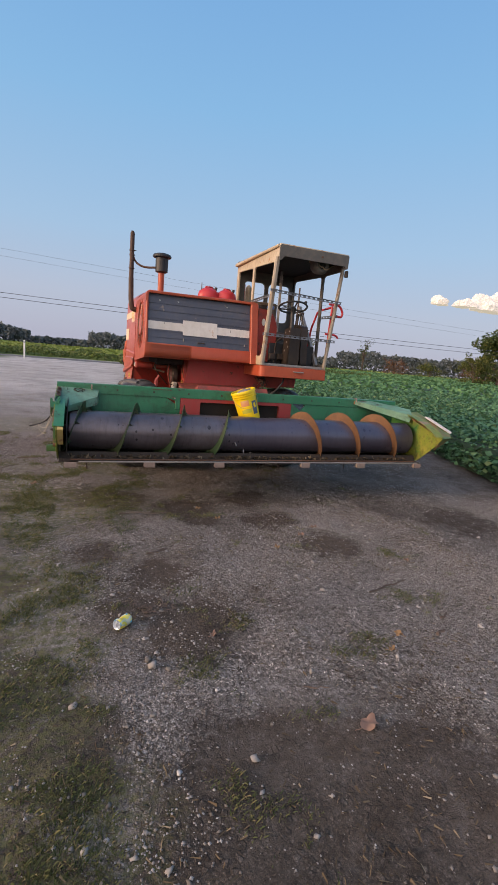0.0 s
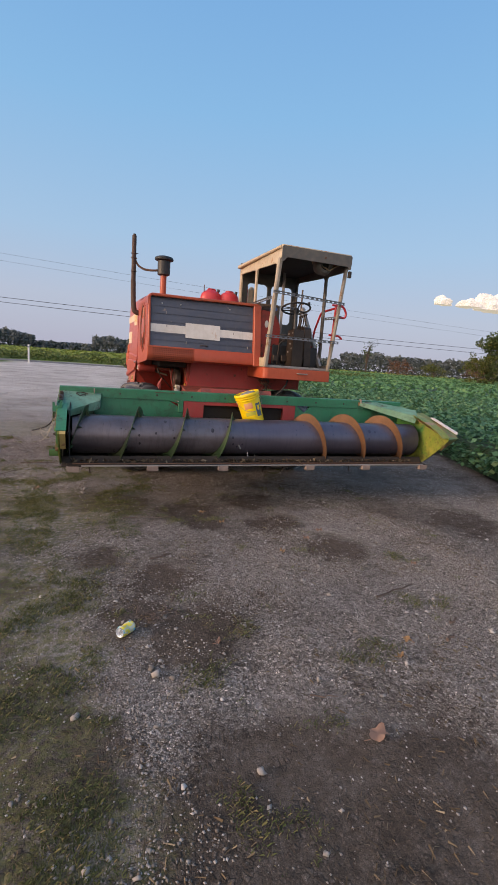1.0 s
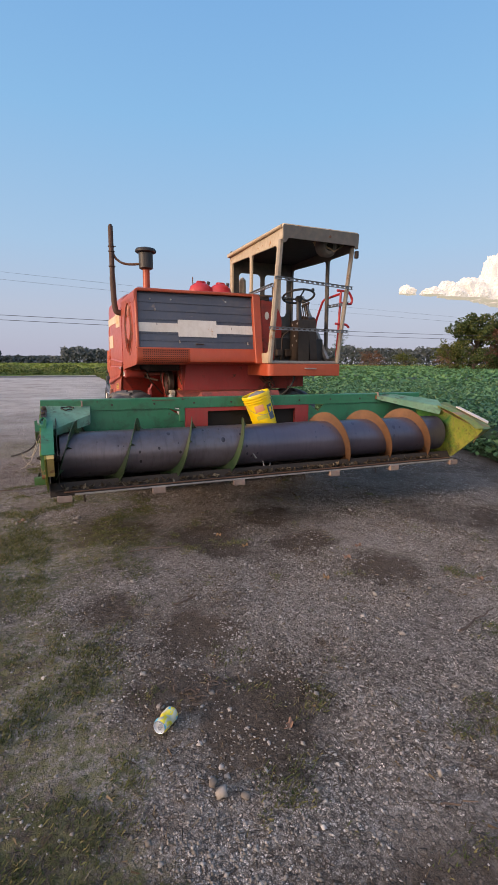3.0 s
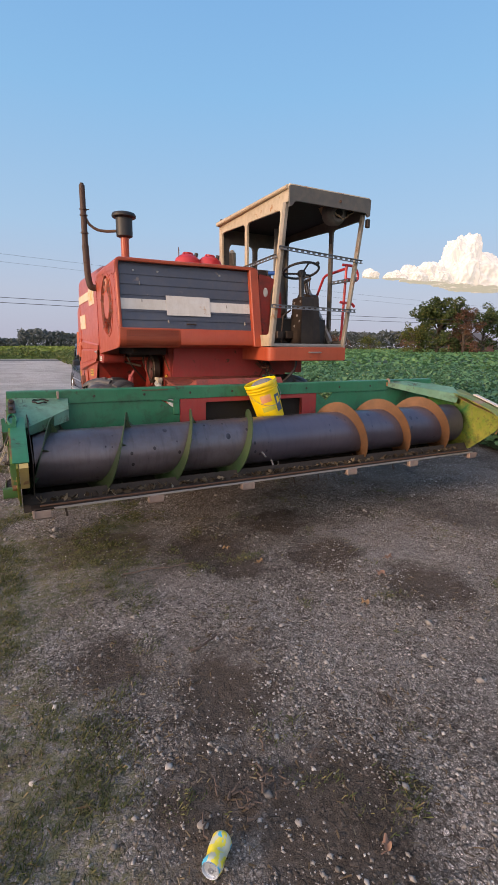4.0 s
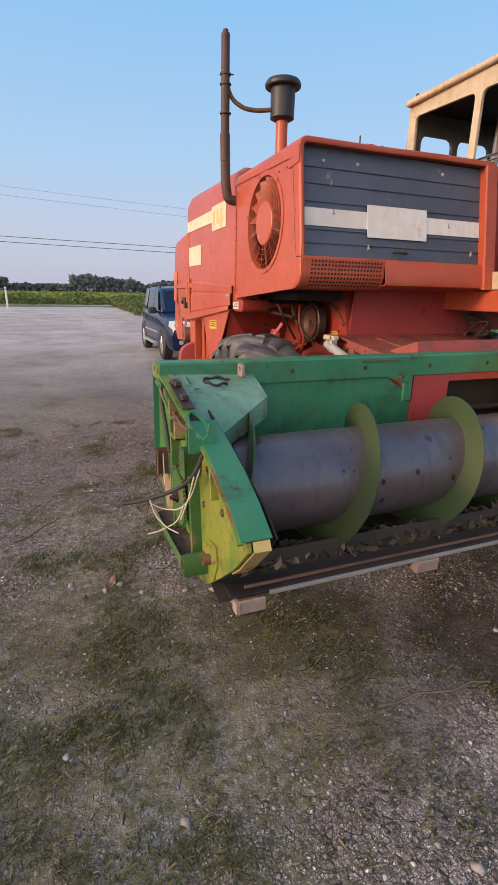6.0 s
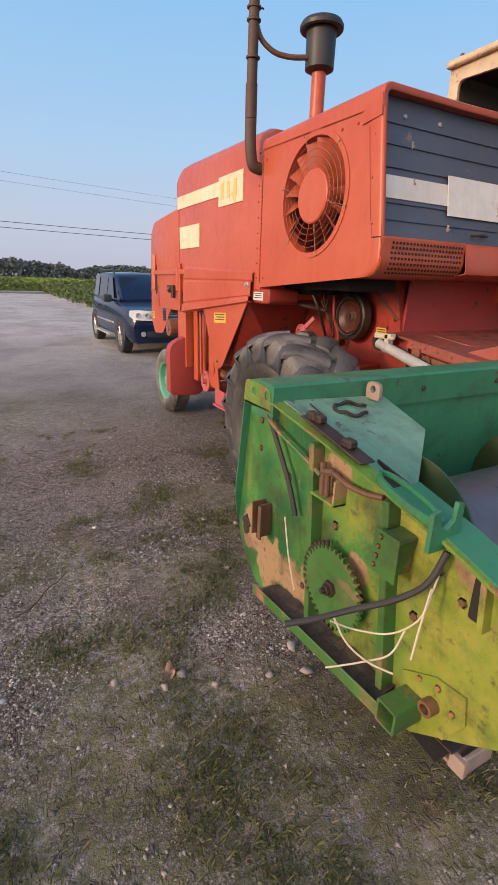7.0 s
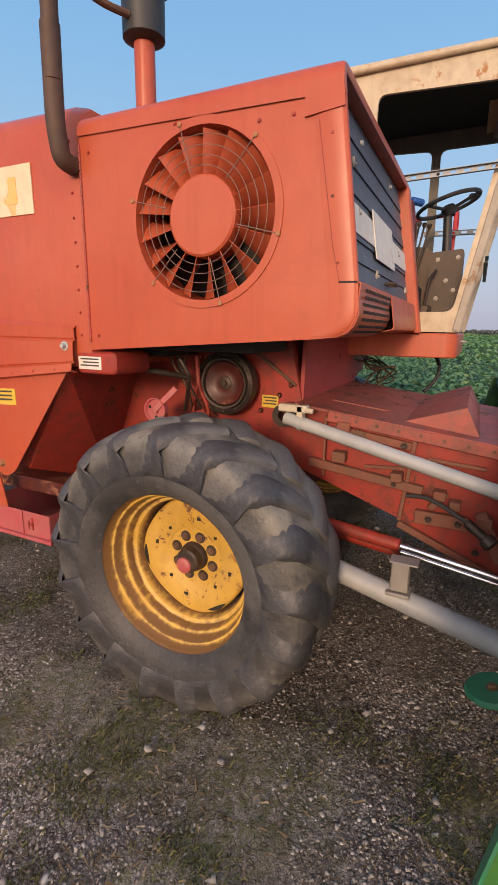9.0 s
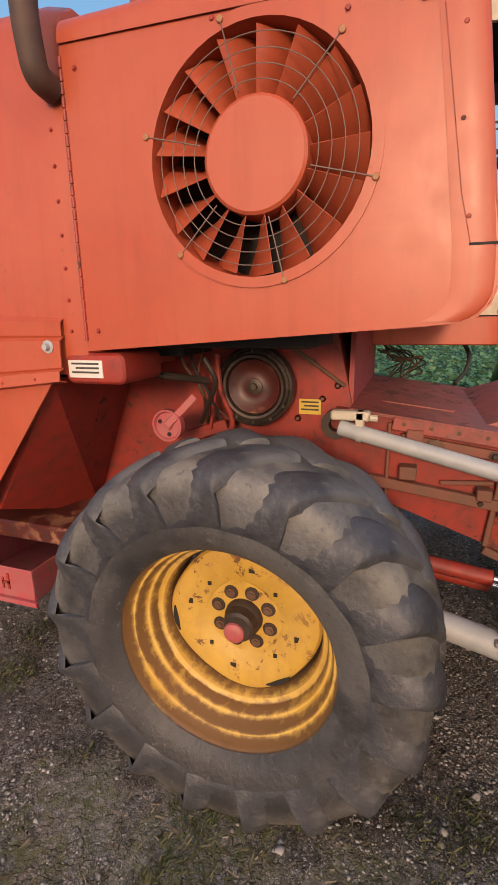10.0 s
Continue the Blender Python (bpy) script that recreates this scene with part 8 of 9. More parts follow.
rng = np.random.default_rng(7)
n = 1500
cx = rng.uniform(0.1, 4.15, n)
cy = 4.79 + 0.15 * rng.random(n) ** 1.3
v, f = leaf_cloud(rng, np.stack([cx, cy, 0.50 + 0.02 * rng.random(n)], 1), 0.028, 0.3, 2.0)


def random_tint(name, stops, rough=0.8, scale=30.0, transl=0.0):
    """Each loose piece takes its own tint."""
    nn = Net(name)
    g = nn.nt.nodes.new("ShaderNodeNewGeometry")
    col = nn.ramp(g.outputs["Random Per Island"], *stops)
    col = nn.mix(nn.math("MULTIPLY", nn.noise(scale, 3), 0.35), col, (0.05, 0.045, 0.03))
    mm = nn.done(col, rough, spec=0.25)
    if transl:
        nn.b.inputs["Transmission Weight"].default_value = 0.0
        tr = nn.nt.nodes.new("ShaderNodeBsdfTranslucent")
        nn.link(col, tr.inputs[0])
        mx = nn.nt.nodes.new("ShaderNodeMixShader")
        mx.inputs[0].default_value = transl
        nn.link(nn.b.outputs[0], mx.inputs[1])
        nn.link(tr.outputs[0], mx.inputs[2])
        nn.link(mx.outputs[0], nn.nt.nodes["Material Output"].inputs[0])
    return mm


M_CHAFF = random_tint("crop_trash", ((0.0, (0.03, 0.02, 0.012)), (0.5, (0.07, 0.05, 0.03)), (0.85, (0.14, 0.11, 0.07)), (1.0, (0.30, 0.25, 0.18))))
leaf_object("crop_trash", v, f, M_CHAFF, "dark crop trash lying in the header trough", "debris")

# gravel: loose stones on the yard
def stones(rng, n, xs, ys, smin, smax, dens=None, chip=False):
    base = np.array([(1, 0, 0), (-1, 0, 0), (0, 1, 0), (0, -1, 0), (0, 0, 1), (0, 0, -1)], float)
    tri = np.array([(0, 2, 4), (2, 1, 4), (1, 3, 4), (3, 0, 4), (2, 0, 5), (1, 2, 5), (3, 1, 5), (0, 3, 5)])
    # once subdivided octahedron
    vs, fs, mid = [tuple(b) for b in base], [], {}
    for a, b, c in tri:
        def m(i, j):
            k = (min(i, j), max(i, j))
            if k not in mid:
                p = (np.array(vs[i]) + np.array(vs[j]))
                vs.append(tuple(p / np.linalg.norm(p)))
                mid[k] = len(vs) - 1
            return mid[k]
        ab, bc, ca = m(a, b), m(b, c), m(c, a)
        fs += [(a, ab, ca), (ab, b, bc), (ca, bc, c), (ab, bc, ca)]
    V, F = np.array(vs), np.array(fs)
    px, py = rng.uniform(*xs, n), rng.uniform(*ys, n)
    if dens is not None:
        keep = dens(px, py) > rng.random(n)
        px, py = px[keep], py[keep]
        n = len(px)
    if chip:
        V, F = base, tri
    s = smin + (smax - smin) * rng.random(n) ** 3.0
    jig = V[None] * (1 + (0.22 if chip else 0.40) * rng.normal(size=(n, len(V), 1)).clip(-1, 1))
    jig *= np.stack([rng.uniform(0.8, 1.3, n), rng.uniform(0.7, 1.1, n), rng.uniform(0.45, 0.8, n)], 1)[:, None]
    a = rng.uniform(0, 6.28, n)
    c, q = np.cos(a)[:, None], np.sin(a)[:, None]
    X, Y = jig[..., 0] * c - jig[..., 1] * q, jig[..., 0] * q + jig[..., 1] * c
    h = np.array([ground_height(u, w) for u, w in zip(px, py)])
    P = np.stack([px[:, None] + X * s[:, None], py[:, None] + Y * s[:, None], (h + s * 0.18)[:, None] + jig[..., 2] * s[:, None]], 2)
    return P.reshape(-1, 3), (F[None] + (np.arange(n) * len(V))[:, None, None]).reshape(-1, 3)


def near_patch(px, py, spots, k):
    """How deep each place lies in its nearest patch, from 0 to 1."""
    out = np.zeros(len(px))
    for a, b, r in spots:
        out = np.maximum(out, 1 - np.hypot(px - a, py - b) / (r * k))
    return out


def gravel_density(px, py):
    rough = np.array([1.1 * noise.noise((a * 0.8, b * 0.8, 3.0)) + 0.8 * noise.noise((a * 2.7, b * 2.7, 8.0)) for a, b in zip(px, py)])
    return np.clip(0.45 + 0.5 * near_patch(px, py, PALE, 1.5) + rough - 0.75 * near_patch(px, py, DARK_SPOTS + WEEDY, 1.4), 0.05, 1.0)


M_STONE = random_tint("gravel_stone", ((0.0, (0.13, 0.116, 0.102)), (0.35, (0.24, 0.223, 0.203)), (0.7, (0.34, 0.322, 0.30)), (0.95, (0.42, 0.405, 0.385)), (1.0, (0.56, 0.55, 0.53))), 0.85, 60)
rng = np.random.default_rng(21)
parts_v, parts_f, off = [], [], 0
for spec in ((150000, (-1.8, 3.4), (0.7, 7.6), 0.0024, 0.0085, gravel_density, True), (26000, (-1.8, 3.6), (0.7, 7.8), 0.005, 0.011, gravel_density, True), (4500, (-2.4, 4.0), (0.7, 8.4), 0.006, 0.014, gravel_density), (900, (-2.6, 4.5), (0.8, 9.0), 0.010, 0.021, gravel_density), (24000, (-4.0, 6.0), (6.5, 14.0), 0.004, 0.013, gravel_density, True), (24000, (3.2, 6.4), (1.6, 7.0), 0.004, 0.013, gravel_density, True), (26000, (-1.2, 1.4), (4.2, 7.6), 0.003, 0.009, gravel_density, True)):
    v, f = stones(rng, *spec)
    parts_v.append(v)
    parts_f.append(f + off)
    off += len(v)
leaf_object("gravel", np.concatenate(parts_v), np.concatenate(parts_f), M_STONE, "loose grey and tan gravel on the yard", "gravel")


def stone(at, r, seed):
    v, f = stones(np.random.default_rng(seed), 1, (0, 0), (0, 0), r, r)
    v = v - v.mean(0)
    ob = leaf_object("stone", v, f, M_STONE, "pale loose stone lying on the gravel", "stone", None, "")
    ob["group"] = "larger stones on the yard"
    ob.matrix_basis = Matrix.Translation((at[0], at[1], r * 0.3))


for k, (x, y, r) in enumerate(((0.377, 6.76, .014), (1.079, 5.932, .018), (0.638, 6.115, .014), (0.28, 6.199, .018), (0.546, 6.631, .016), (0.931, 6.04, .014), (0.618, 6.36, .016), (0.273, 5.565, .026), (0.249, 5.414, .024), (-0.198, 5.63, .020), (-0.278, 5.597, .016), (-0.44, 5.70, .018), (-0.1, 5.52, .018), (0.563, 3.985, .016), (-0.62, 4.20, .030), (0.915, 1.51, .020), (2.638, 2.54, .016), (0.60, 2.18, .026), (0.22, 1.98, .018), (1.18, 2.50, .018), (1.40, 1.95, .016), (2.05, 3.2, .022), (2.9, 3.95, .024), (3.2, 3.4, .02), (1.9, 2.75, .018), (-0.45, 3.4, .02), (-0.8, 4.6, .022))):
    stone((x, y), r, 100 + k)

# weeds: tufts of thin blades in patches
def weed_density(x, y):
    d = max(1 - math.hypot(x - px, y - py) / (r * 1.35) for px, py, r in WEEDY)
    return max(0.0, min(1.0, 1.2 * (0.45 * max(d, -0.9) + 1.4 * noise.noise((x * 2.6, y * 2.6, 5.0)) + 1.0 * noise.noise((x * 8, y * 8, 1.0)) - 0.15)))


rng = np.random.default_rng(33)
bl = []
tries = 0
while len(bl) < 24000 and tries < 190000:
    tries += 1
    x, y = rng.uniform(-3.2, 3.6), rng.uniform(0.7, 9.0)
    if rng.random() < weed_density(x, y):
        bl.append((x, y))
tv, tf, dv, df = [], [], [], []
for x, y in bl:
    h0 = ground_height(x, y)
    for k in range(rng.integers(3, 8)):
        a, L, w = rng.uniform(0, 6.28), 0.007 + 0.022 * rng.random() ** 2, rng.uniform(0.0014, 0.0032)
        bx, by = x + rng.normal(0, 0.018), y + rng.normal(0, 0.018)
        lx, ly = math.cos(a) * L * rng.uniform(0.5, 1.1), math.sin(a) * L * rng.uniform(0.5, 1.1)
        i = len(tv)
        tv += [(bx - w * math.sin(a), by + w * math.cos(a), h0), (bx + w * math.sin(a), by - w * math.cos(a), h0), (bx + lx * 0.6, by + ly * 0.6, h0 + L * 0.7), (bx + lx, by + ly, h0 + L * 0.75)]
        tf.append((i, i + 1, i + 3, i + 2))
M_WEED = random_tint("yard_weeds", ((0.0, (0.060, 0.090, 0.028)), (0.5, (0.115, 0.135, 0.045)), (0.85, (0.20, 0.185, 0.075)), (1.0, (0.30, 0.24, 0.12))), 0.7, 20, 0.25)
# dead thatch lying between the stones
for _ in range(52000):
    x, y = rng.uniform(-2.8, 3.6), rng.uniform(0.8, 8.6)
    if noise.noise((x * 1.3, y * 1.3, 12.0)) + 0.4 * noise.noise((x * 5, y * 5, 2.0)) + 0.15 < rng.random() * 0.9:
        continue
    a, L, w = rng.uniform(0, 6.28), rng.uniform(0.012, 0.04), rng.uniform(0.0008, 0.0022)
    h0 = ground_height(x, y) + 0.002
    i = len(dv)
    c, s = math.cos(a), math.sin(a)
    dv += [(x - w * s, y + w * c, h0), (x + w * s, y - w * c, h0), (x + L * c + w * s, y + L * s - w * c, h0 + rng.uniform(0, 0.012)), (x + L * c - w * s, y + L * s + w * c, h0 + rng.uniform(0, 0.012))]
    df.append((i, i + 1, i + 2, i + 3))
M_THATCH = random_tint("dead_thatch", ((0.0, (0.05, 0.036, 0.022)), (0.5, (0.115, 0.085, 0.05)), (0.85, (0.20, 0.155, 0.095)), (1.0, (0.30, 0.25, 0.17))), 0.85, 20)
leaf_object("thatch", np.array(dv), np.array(df), M_THATCH, "dead brown grass bits between the stones", "thatch")
leaf_object("weeds", np.array(tv), np.array(tf), M_WEED, "sparse yellow-green weeds on the gravel", "weeds")

# ---- crop by the yard ----
M_CROP = random_tint("soybean_leaves", ((0.0, (0.060, 0.160, 0.072)), (0.45, (0.100, 0.235, 0.110)), (0.85, (0.145, 0.300, 0.140)), (1.0, (0.23, 0.32, 0.125))), 0.55, 6, 0.22)
M_CROP_FAR = random_tint("far_crop_leaves", ((0.0, (0.085, 0.22, 0.09)), (0.6, (0.13, 0.28, 0.105)), (1.0, (0.19, 0.33, 0.115))), 0.6, 1.0, 0.2)
M_FIELD_YELLOW = random_tint("pale_field_leaves", ((0.0, (0.17, 0.24, 0.045)), (0.6, (0.25, 0.32, 0.065)), (1.0, (0.33, 0.36, 0.11))), 0.7, 0.8, 0.2)


def crop_top(x, y):
    return 0.60 + 0.06 * noise.noise((x * 1.1, y * 1.1, 2.0)) + 0.05 * noise.noise((x * 4.0, y * 4.0, 6.0))


def sheet_crop(x0, x1, y0, y1, nx, ny, drop=0.14):
    """The dense mass of stems and lower leaves under the canopy."""
    xs, ys = np.linspace(0, 1, nx), np.linspace(0, 1, ny) ** 1.6
    vs = []
    for v in ys:
        y = y0 + (y1 - y0) * v
        e = field_edge(y)
        for u in xs:
            x = e + 0.12 + (x1 - e) * u ** 1.8
            vs.append((x, y, 0.02 if u == 0 else crop_top(x, y) - drop))
    fs = [(j * nx + i, j * nx + i + 1, (j + 1) * nx + i + 1, (j + 1) * nx + i) for j in range(ny - 1) for i in range(nx - 1)]
    return vs, fs


# very dark green holds the shade beneath the top leaves
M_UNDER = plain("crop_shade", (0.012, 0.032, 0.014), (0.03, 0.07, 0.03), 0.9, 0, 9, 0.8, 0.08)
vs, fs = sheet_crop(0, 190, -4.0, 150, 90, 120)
rng = np.random.default_rng(5)
near, mid = [], []
while len(near) < 46000:
    y = -2 + 24 * rng.random() ** 1.2
    e = field_edge(y)
    x = e + 0.02 + 15 * rng.random() ** 1.9
    t = crop_top(x, y)
    edge = min(1.0, (x - e) / 0.45)
    lo = 0.05 if edge < 0.9 else 0.42
    top = t * (0.45 + 0.55 * edge)
    near.append((x + rng.normal(0, 0.05), y, lo + (top + 0.06 - lo) * rng.random() ** 0.6))
while len(mid) < 52000:
    y = -10 + 150 * rng.random() ** 1.5
    x = field_edge(y) + 3 + 150 * rng.random() ** 1.7
    if y < 20 and x < field_edge(y) + 10:
        continue
    mid.append((x, y, crop_top(x, y) - 0.05 + 0.12 * rng.random()))
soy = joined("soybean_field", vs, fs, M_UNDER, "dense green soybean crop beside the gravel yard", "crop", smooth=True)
v, f = leaf_cloud(rng, np.array(near), 0.085, 0.9, 1.35)
leaf_object("near_leaves", v, f, M_CROP, parent=soy)
mid = np.array(mid)
size = 0.12 + 0.0035 * np.hypot(mid[:, 0], mid[:, 1])
v, f = leaf_cloud(rng, mid, size, 1.2, 1.3)
leaf_object("canopy_leaves", v, f, M_CROP_FAR, parent=soy)
# pale strip of grass past the crop, and the field over the road
pts = []
while len(pts) < 40000:
    a = radians(rng.uniform(-14, 88))
    d = 62 + 200 * rng.random() ** 1.3
    x, y = d * math.sin(a), d * math.cos(a)
    if x > 20 and d < 150:
        continue
    pts.append((x, y, 0.25 + 0.35 * rng.random()))
pts = np.array(pts)
v, f = leaf_cloud(rng, pts, 0.28 + 0.002 * np.hypot(pts[:, 0], pts[:, 1]), 1.3, 1.6)
leaf_object("far_field", v, f, M_FIELD_YELLOW, "pale yellow-green field beyond the yard", "field")
# ragged crop edge over the road and by the parked car
pts = []
M_HEDGE = random_tint("hedge_leaves", ((0.0, (0.06, 0.105, 0.028)), (0.6, (0.115, 0.165, 0.045)), (1.0, (0.21, 0.22, 0.08))), 0.7, 1.0, 0.2)
while len(pts) < 26000:
    if rng.random() < 0.6:
        x, y = rng.uniform(-40, 40), 60 + rng.normal(0, 1.2)
        h = 1.0 + 0.5 * noise.noise((x * 0.35, 0, 0)) + 0.3 * noise.noise((x * 1.3, 0, 3))
    else:
        y = rng.uniform(29, 58)
        x = 3.9 + 0.02 * (y - 29) + 12 * rng.random() ** 1.5
        h = 0.75 + 0.15 * noise.noise((x, y, 0))
    pts.append((x, y, h * rng.random() ** 0.7))
pts = np.array(pts)
v, f = leaf_cloud(rng, pts, 0.16, 0.6, 1.3)
leaf_object("hedge_row", v, f, M_HEDGE, "ragged green crop edge across the road", "crop")
# road beyond the lot
M_ROAD = plain("worn_asphalt", (0.085, 0.085, 0.09), (0.12, 0.118, 0.115), 0.9, 0, 1.2, 0.2)
bm = bmesh.new()
box(bm, -300, 300, 50.5, 55.5, -0.2, 0.012, 0)
solid("road", bm, M_ROAD, "narrow asphalt road past the lot", "road", kind="structure")
# white marker post
post = thing("marker_post", (-4.35, 46.5, 0), "white plastic marker post by the road", "marker post")
bm = bmesh.new()
box(bm, -4.42, -4.28, 46.44, 46.56, 0, 1.62, 0.02, 2)
part("post_shaft", bm, plain("white_post", (0.72, 0.72, 0.70), (0.62, 0.61, 0.58), 0.5), post)
bm = bmesh.new()
box(bm, -4.425, -4.275, 46.43, 46.438, 1.36, 1.50, 0.004)
part("post_band", bm, M_GALV, post)


# ---- power line ----
def pole(x):
    root = thing("utility_pole", (x, 60, 0), "weathered wooden utility pole with crossarms", "utility pole", "utility poles")
    b = bmesh.new()
    cyl(b, (x, 60, 0), (x, 60, 11.6), 0.17, 0.11, 14)
    part("pole_shaft", b, M_TWIG, root)
    b = bmesh.new()
    bar(b, (x, 59.2, 10.25 - 0.02 * x), (x, 60.8, 10.25 - 0.02 * x), 0.1, 0.12)
    part("crossarm", b, M_TWIG, root)


pole(28)
pole(-75)
pole(128)
M_WIRE = plain("dark_wire", (0.05, 0.05, 0.055), (0.07, 0.07, 0.075), 0.6)
for y, z, g, r in ((59.4, 10.75, -0.030, 0.010), (60.6, 10.15, -0.030, 0.010), (60.0, 6.42, -0.004, 0.028), (60.1, 5.90, -0.006, 0.028)):
    bm = bmesh.new()
    tube(bm, [(x, y, z + g * x + 0.00016 * (x - 28) ** 2 - 0.1) for x in np.linspace(-75, 128, 42)], r, 5)
    solid("power_wire", bm, M_WIRE, "dark overhead power wire", "power line", group="overhead wires")


# ---- trees ----
M_BARK = plain("tree_bark", (0.06, 0.045, 0.035), (0.11, 0.085, 0.065), 0.9, 0, 8, 0.6, 0.05)
LEAF_GREEN = random_tint("tree_leaves", ((0.0, (0.03, 0.06, 0.018)), (0.5, (0.065, 0.105, 0.028)), (0.85, (0.115, 0.145, 0.038)), (1.0, (0.19, 0.18, 0.055))), 0.7, 1.5, 0.2)
LEAF_RUST = random_tint("rusty_leaves", ((0.0, (0.10, 0.045, 0.028)), (0.5, (0.17, 0.085, 0.05)), (1.0, (0.24, 0.14, 0.08))), 0.8, 1.5, 0.2)
LEAF_YELLOW = random_tint("yellowing_leaves", ((0.0, (0.05, 0.075, 0.015)), (0.5, (0.10, 0.125, 0.025)), (1.0, (0.19, 0.18, 0.045))), 0.8, 1.5, 0.2)


def tree(at, height, spread, leaf, label, seed, count=3200, name="tree"):
    root = thing(name, at, label, "tree", "trees past the crop")
    rg = np.random.default_rng(seed)
    x, y, z = at
    b = bmesh.new()
    tube(b, [(x + 0.15 * k * rg.normal(0, 0.3), y, z + height * 0.62 * k / 5) for k in range(6)], [height * 0.032 * (1 - 0.15 * k) for k in range(6)], 9)
    tips = []
    for k in range(15):
        h = height * rg.uniform(0.16, 0.60)
        a = rg.uniform(0, 6.28)
        reach = spread * rg.uniform(0.55, 1.0) * (0.75 if h > height * 0.5 else 1.0)
        tip = Vector((x + reach * math.cos(a), y + reach * math.sin(a), z + min(height * 0.9, h + height * rg.uniform(0.12, 0.34))))
        o = Vector((x, y, z + h))
        tube(b, [o, o.lerp(tip, 0.5) + Vector((0, 0, 0.04 * height)), tip], [height * 0.012, height * 0.008, height * 0.003], 6)
        tips.append(tip)
    part("trunk", b, M_BARK, root)
    clumps = []
    for tip in tips:
        for _ in range(3):
            clumps.append((Vector(tip) + Vector(rg.normal(0, spread * 0.16, 3)), spread * rg.uniform(0.16, 0.33)))
    for _ in range(12):
        a = rg.uniform(0, 6.28)
        clumps.append((Vector((x + spread * 0.75 * math.cos(a), y + spread * 0.75 * math.sin(a), z + height * rg.uniform(0.06, 0.30))), spread * rg.uniform(0.2, 0.3)))
    for _ in range(14):
        clumps.append((Vector((x + rg.normal(0, spread * 0.3), y + rg.normal(0, spread * 0.3), z + height * rg.uniform(0.55, 0.93))), spread * rg.uniform(0.16, 0.30)))
    per = count // len(clumps)
    c = []
    for p, r in clumps:
        d = rg.normal(size=(per, 3))
        d /= np.linalg.norm(d, axis=1)[:, None]
        d *= (r * rg.uniform(0.55, 1.05, per))[:, None]
        d[:, 2] *= 0.75
        c.append(np.array(p)[None] + d)
    c = np.concatenate(c)
    c = c[c[:, 2] > z + 0.15]
    v, f = leaf_cloud(rg, c, spread * 0.065, 0.3, 1.4)
    leaf_object("crown", v, f, leaf, parent=root, kind="")


tree((79.7, 72.9, 0), 12.0, 4.9, LEAF_GREEN, "broad full green shade tree past the crop", 1, 12000)
tree((81.6, 68.0, 0), 9.6, 3.0, LEAF_RUST, "rusty brown dying tree beside the green one", 2, 6000)
tree((73.5, 73, 0), 6.2, 3.4, LEAF_YELLOW, "low yellowing tree past the crop", 3, 2600)
tree((76.5, 70, 0), 5.0, 3.6, LEAF_GREEN, "low green tree past the crop", 4, 2000)
tree((95.0, 74, 0), 11.0, 5.2, LEAF_GREEN, "tall green tree past the crop", 5, 4500)
tree((103.0, 68, 0), 8.0, 4.5, LEAF_YELLOW, "yellowing tree past the crop", 6, 3000)
tree((91.0, 78, 0), 5.5, 3.2, LEAF_RUST, "low rusty tree by the far house", 7, 2000)
tree((87, 175, 0), 13.0, 5.0, LEAF_GREEN, "far dark green tree at the field's edge", 8, 2400)
tree((116, 178, 0), 15.0, 3.2, LEAF_GREEN, "far slender green tree at the field's edge", 9, 1800)
tree((112, 150, 0), 6.0, 4.5, LEAF_RUST, "far reddish thicket tree", 10, 1600)
tree((120, 140, 0), 6.0, 4.5, LEAF_YELLOW, "far yellowing thicket tree", 11, 1600)
tree((128, 128, 0), 6.2, 5.0, LEAF_RUST, "far brown thicket tree", 12, 1600)
# far woods round the horizon
rng = np.random.default_rng(12)
pts = []
while len(pts) < 60000:
    deg = rng.uniform(-20, 100)
    a = radians(deg)
    R = 330 + 12 * rng.normal()
    h = 7.5 + 3.5 * noise.noise((deg * 0.16, 0, 0)) + 2.2 * noise.noise((deg * 0.6, 0, 5)) + 1.2 * noise.noise((deg * 2.5, 0, 9))
    if deg < -5:
        h += 1.5
    elif deg < 1.0:
        h = 4.6 + 0.8 * noise.noise((deg * 1.4, 0, 2))
    elif deg < 30:
        h += 1.0
    elif deg < 50:
        h += 4.0
    else:
        h = 2.4 + 1.6 * noise.noise((deg * 0.35, 0, 7)) + 0.8 * noise.noise((deg * 2.1, 0, 3))
    pts.append((R * math.sin(a), R * math.cos(a), max(0.3, h) * rng.random() ** 0.6))
# distance haze is put into the leaf tints as bluish grey
M_WOODS = random_tint("far_woods", ((0.0, (0.085, 0.105, 0.115)), (0.6, (0.10, 0.122, 0.128)), (1.0, (0.115, 0.138, 0.138))), 0.9, 0.3)
pts = np.array(pts)
v, f = leaf_cloud(rng, pts, 1.25, 0.1, 1.3)
leaf_object("far_woods", v, f, M_WOODS, "dark hazy line of woods on the horizon", "woods")
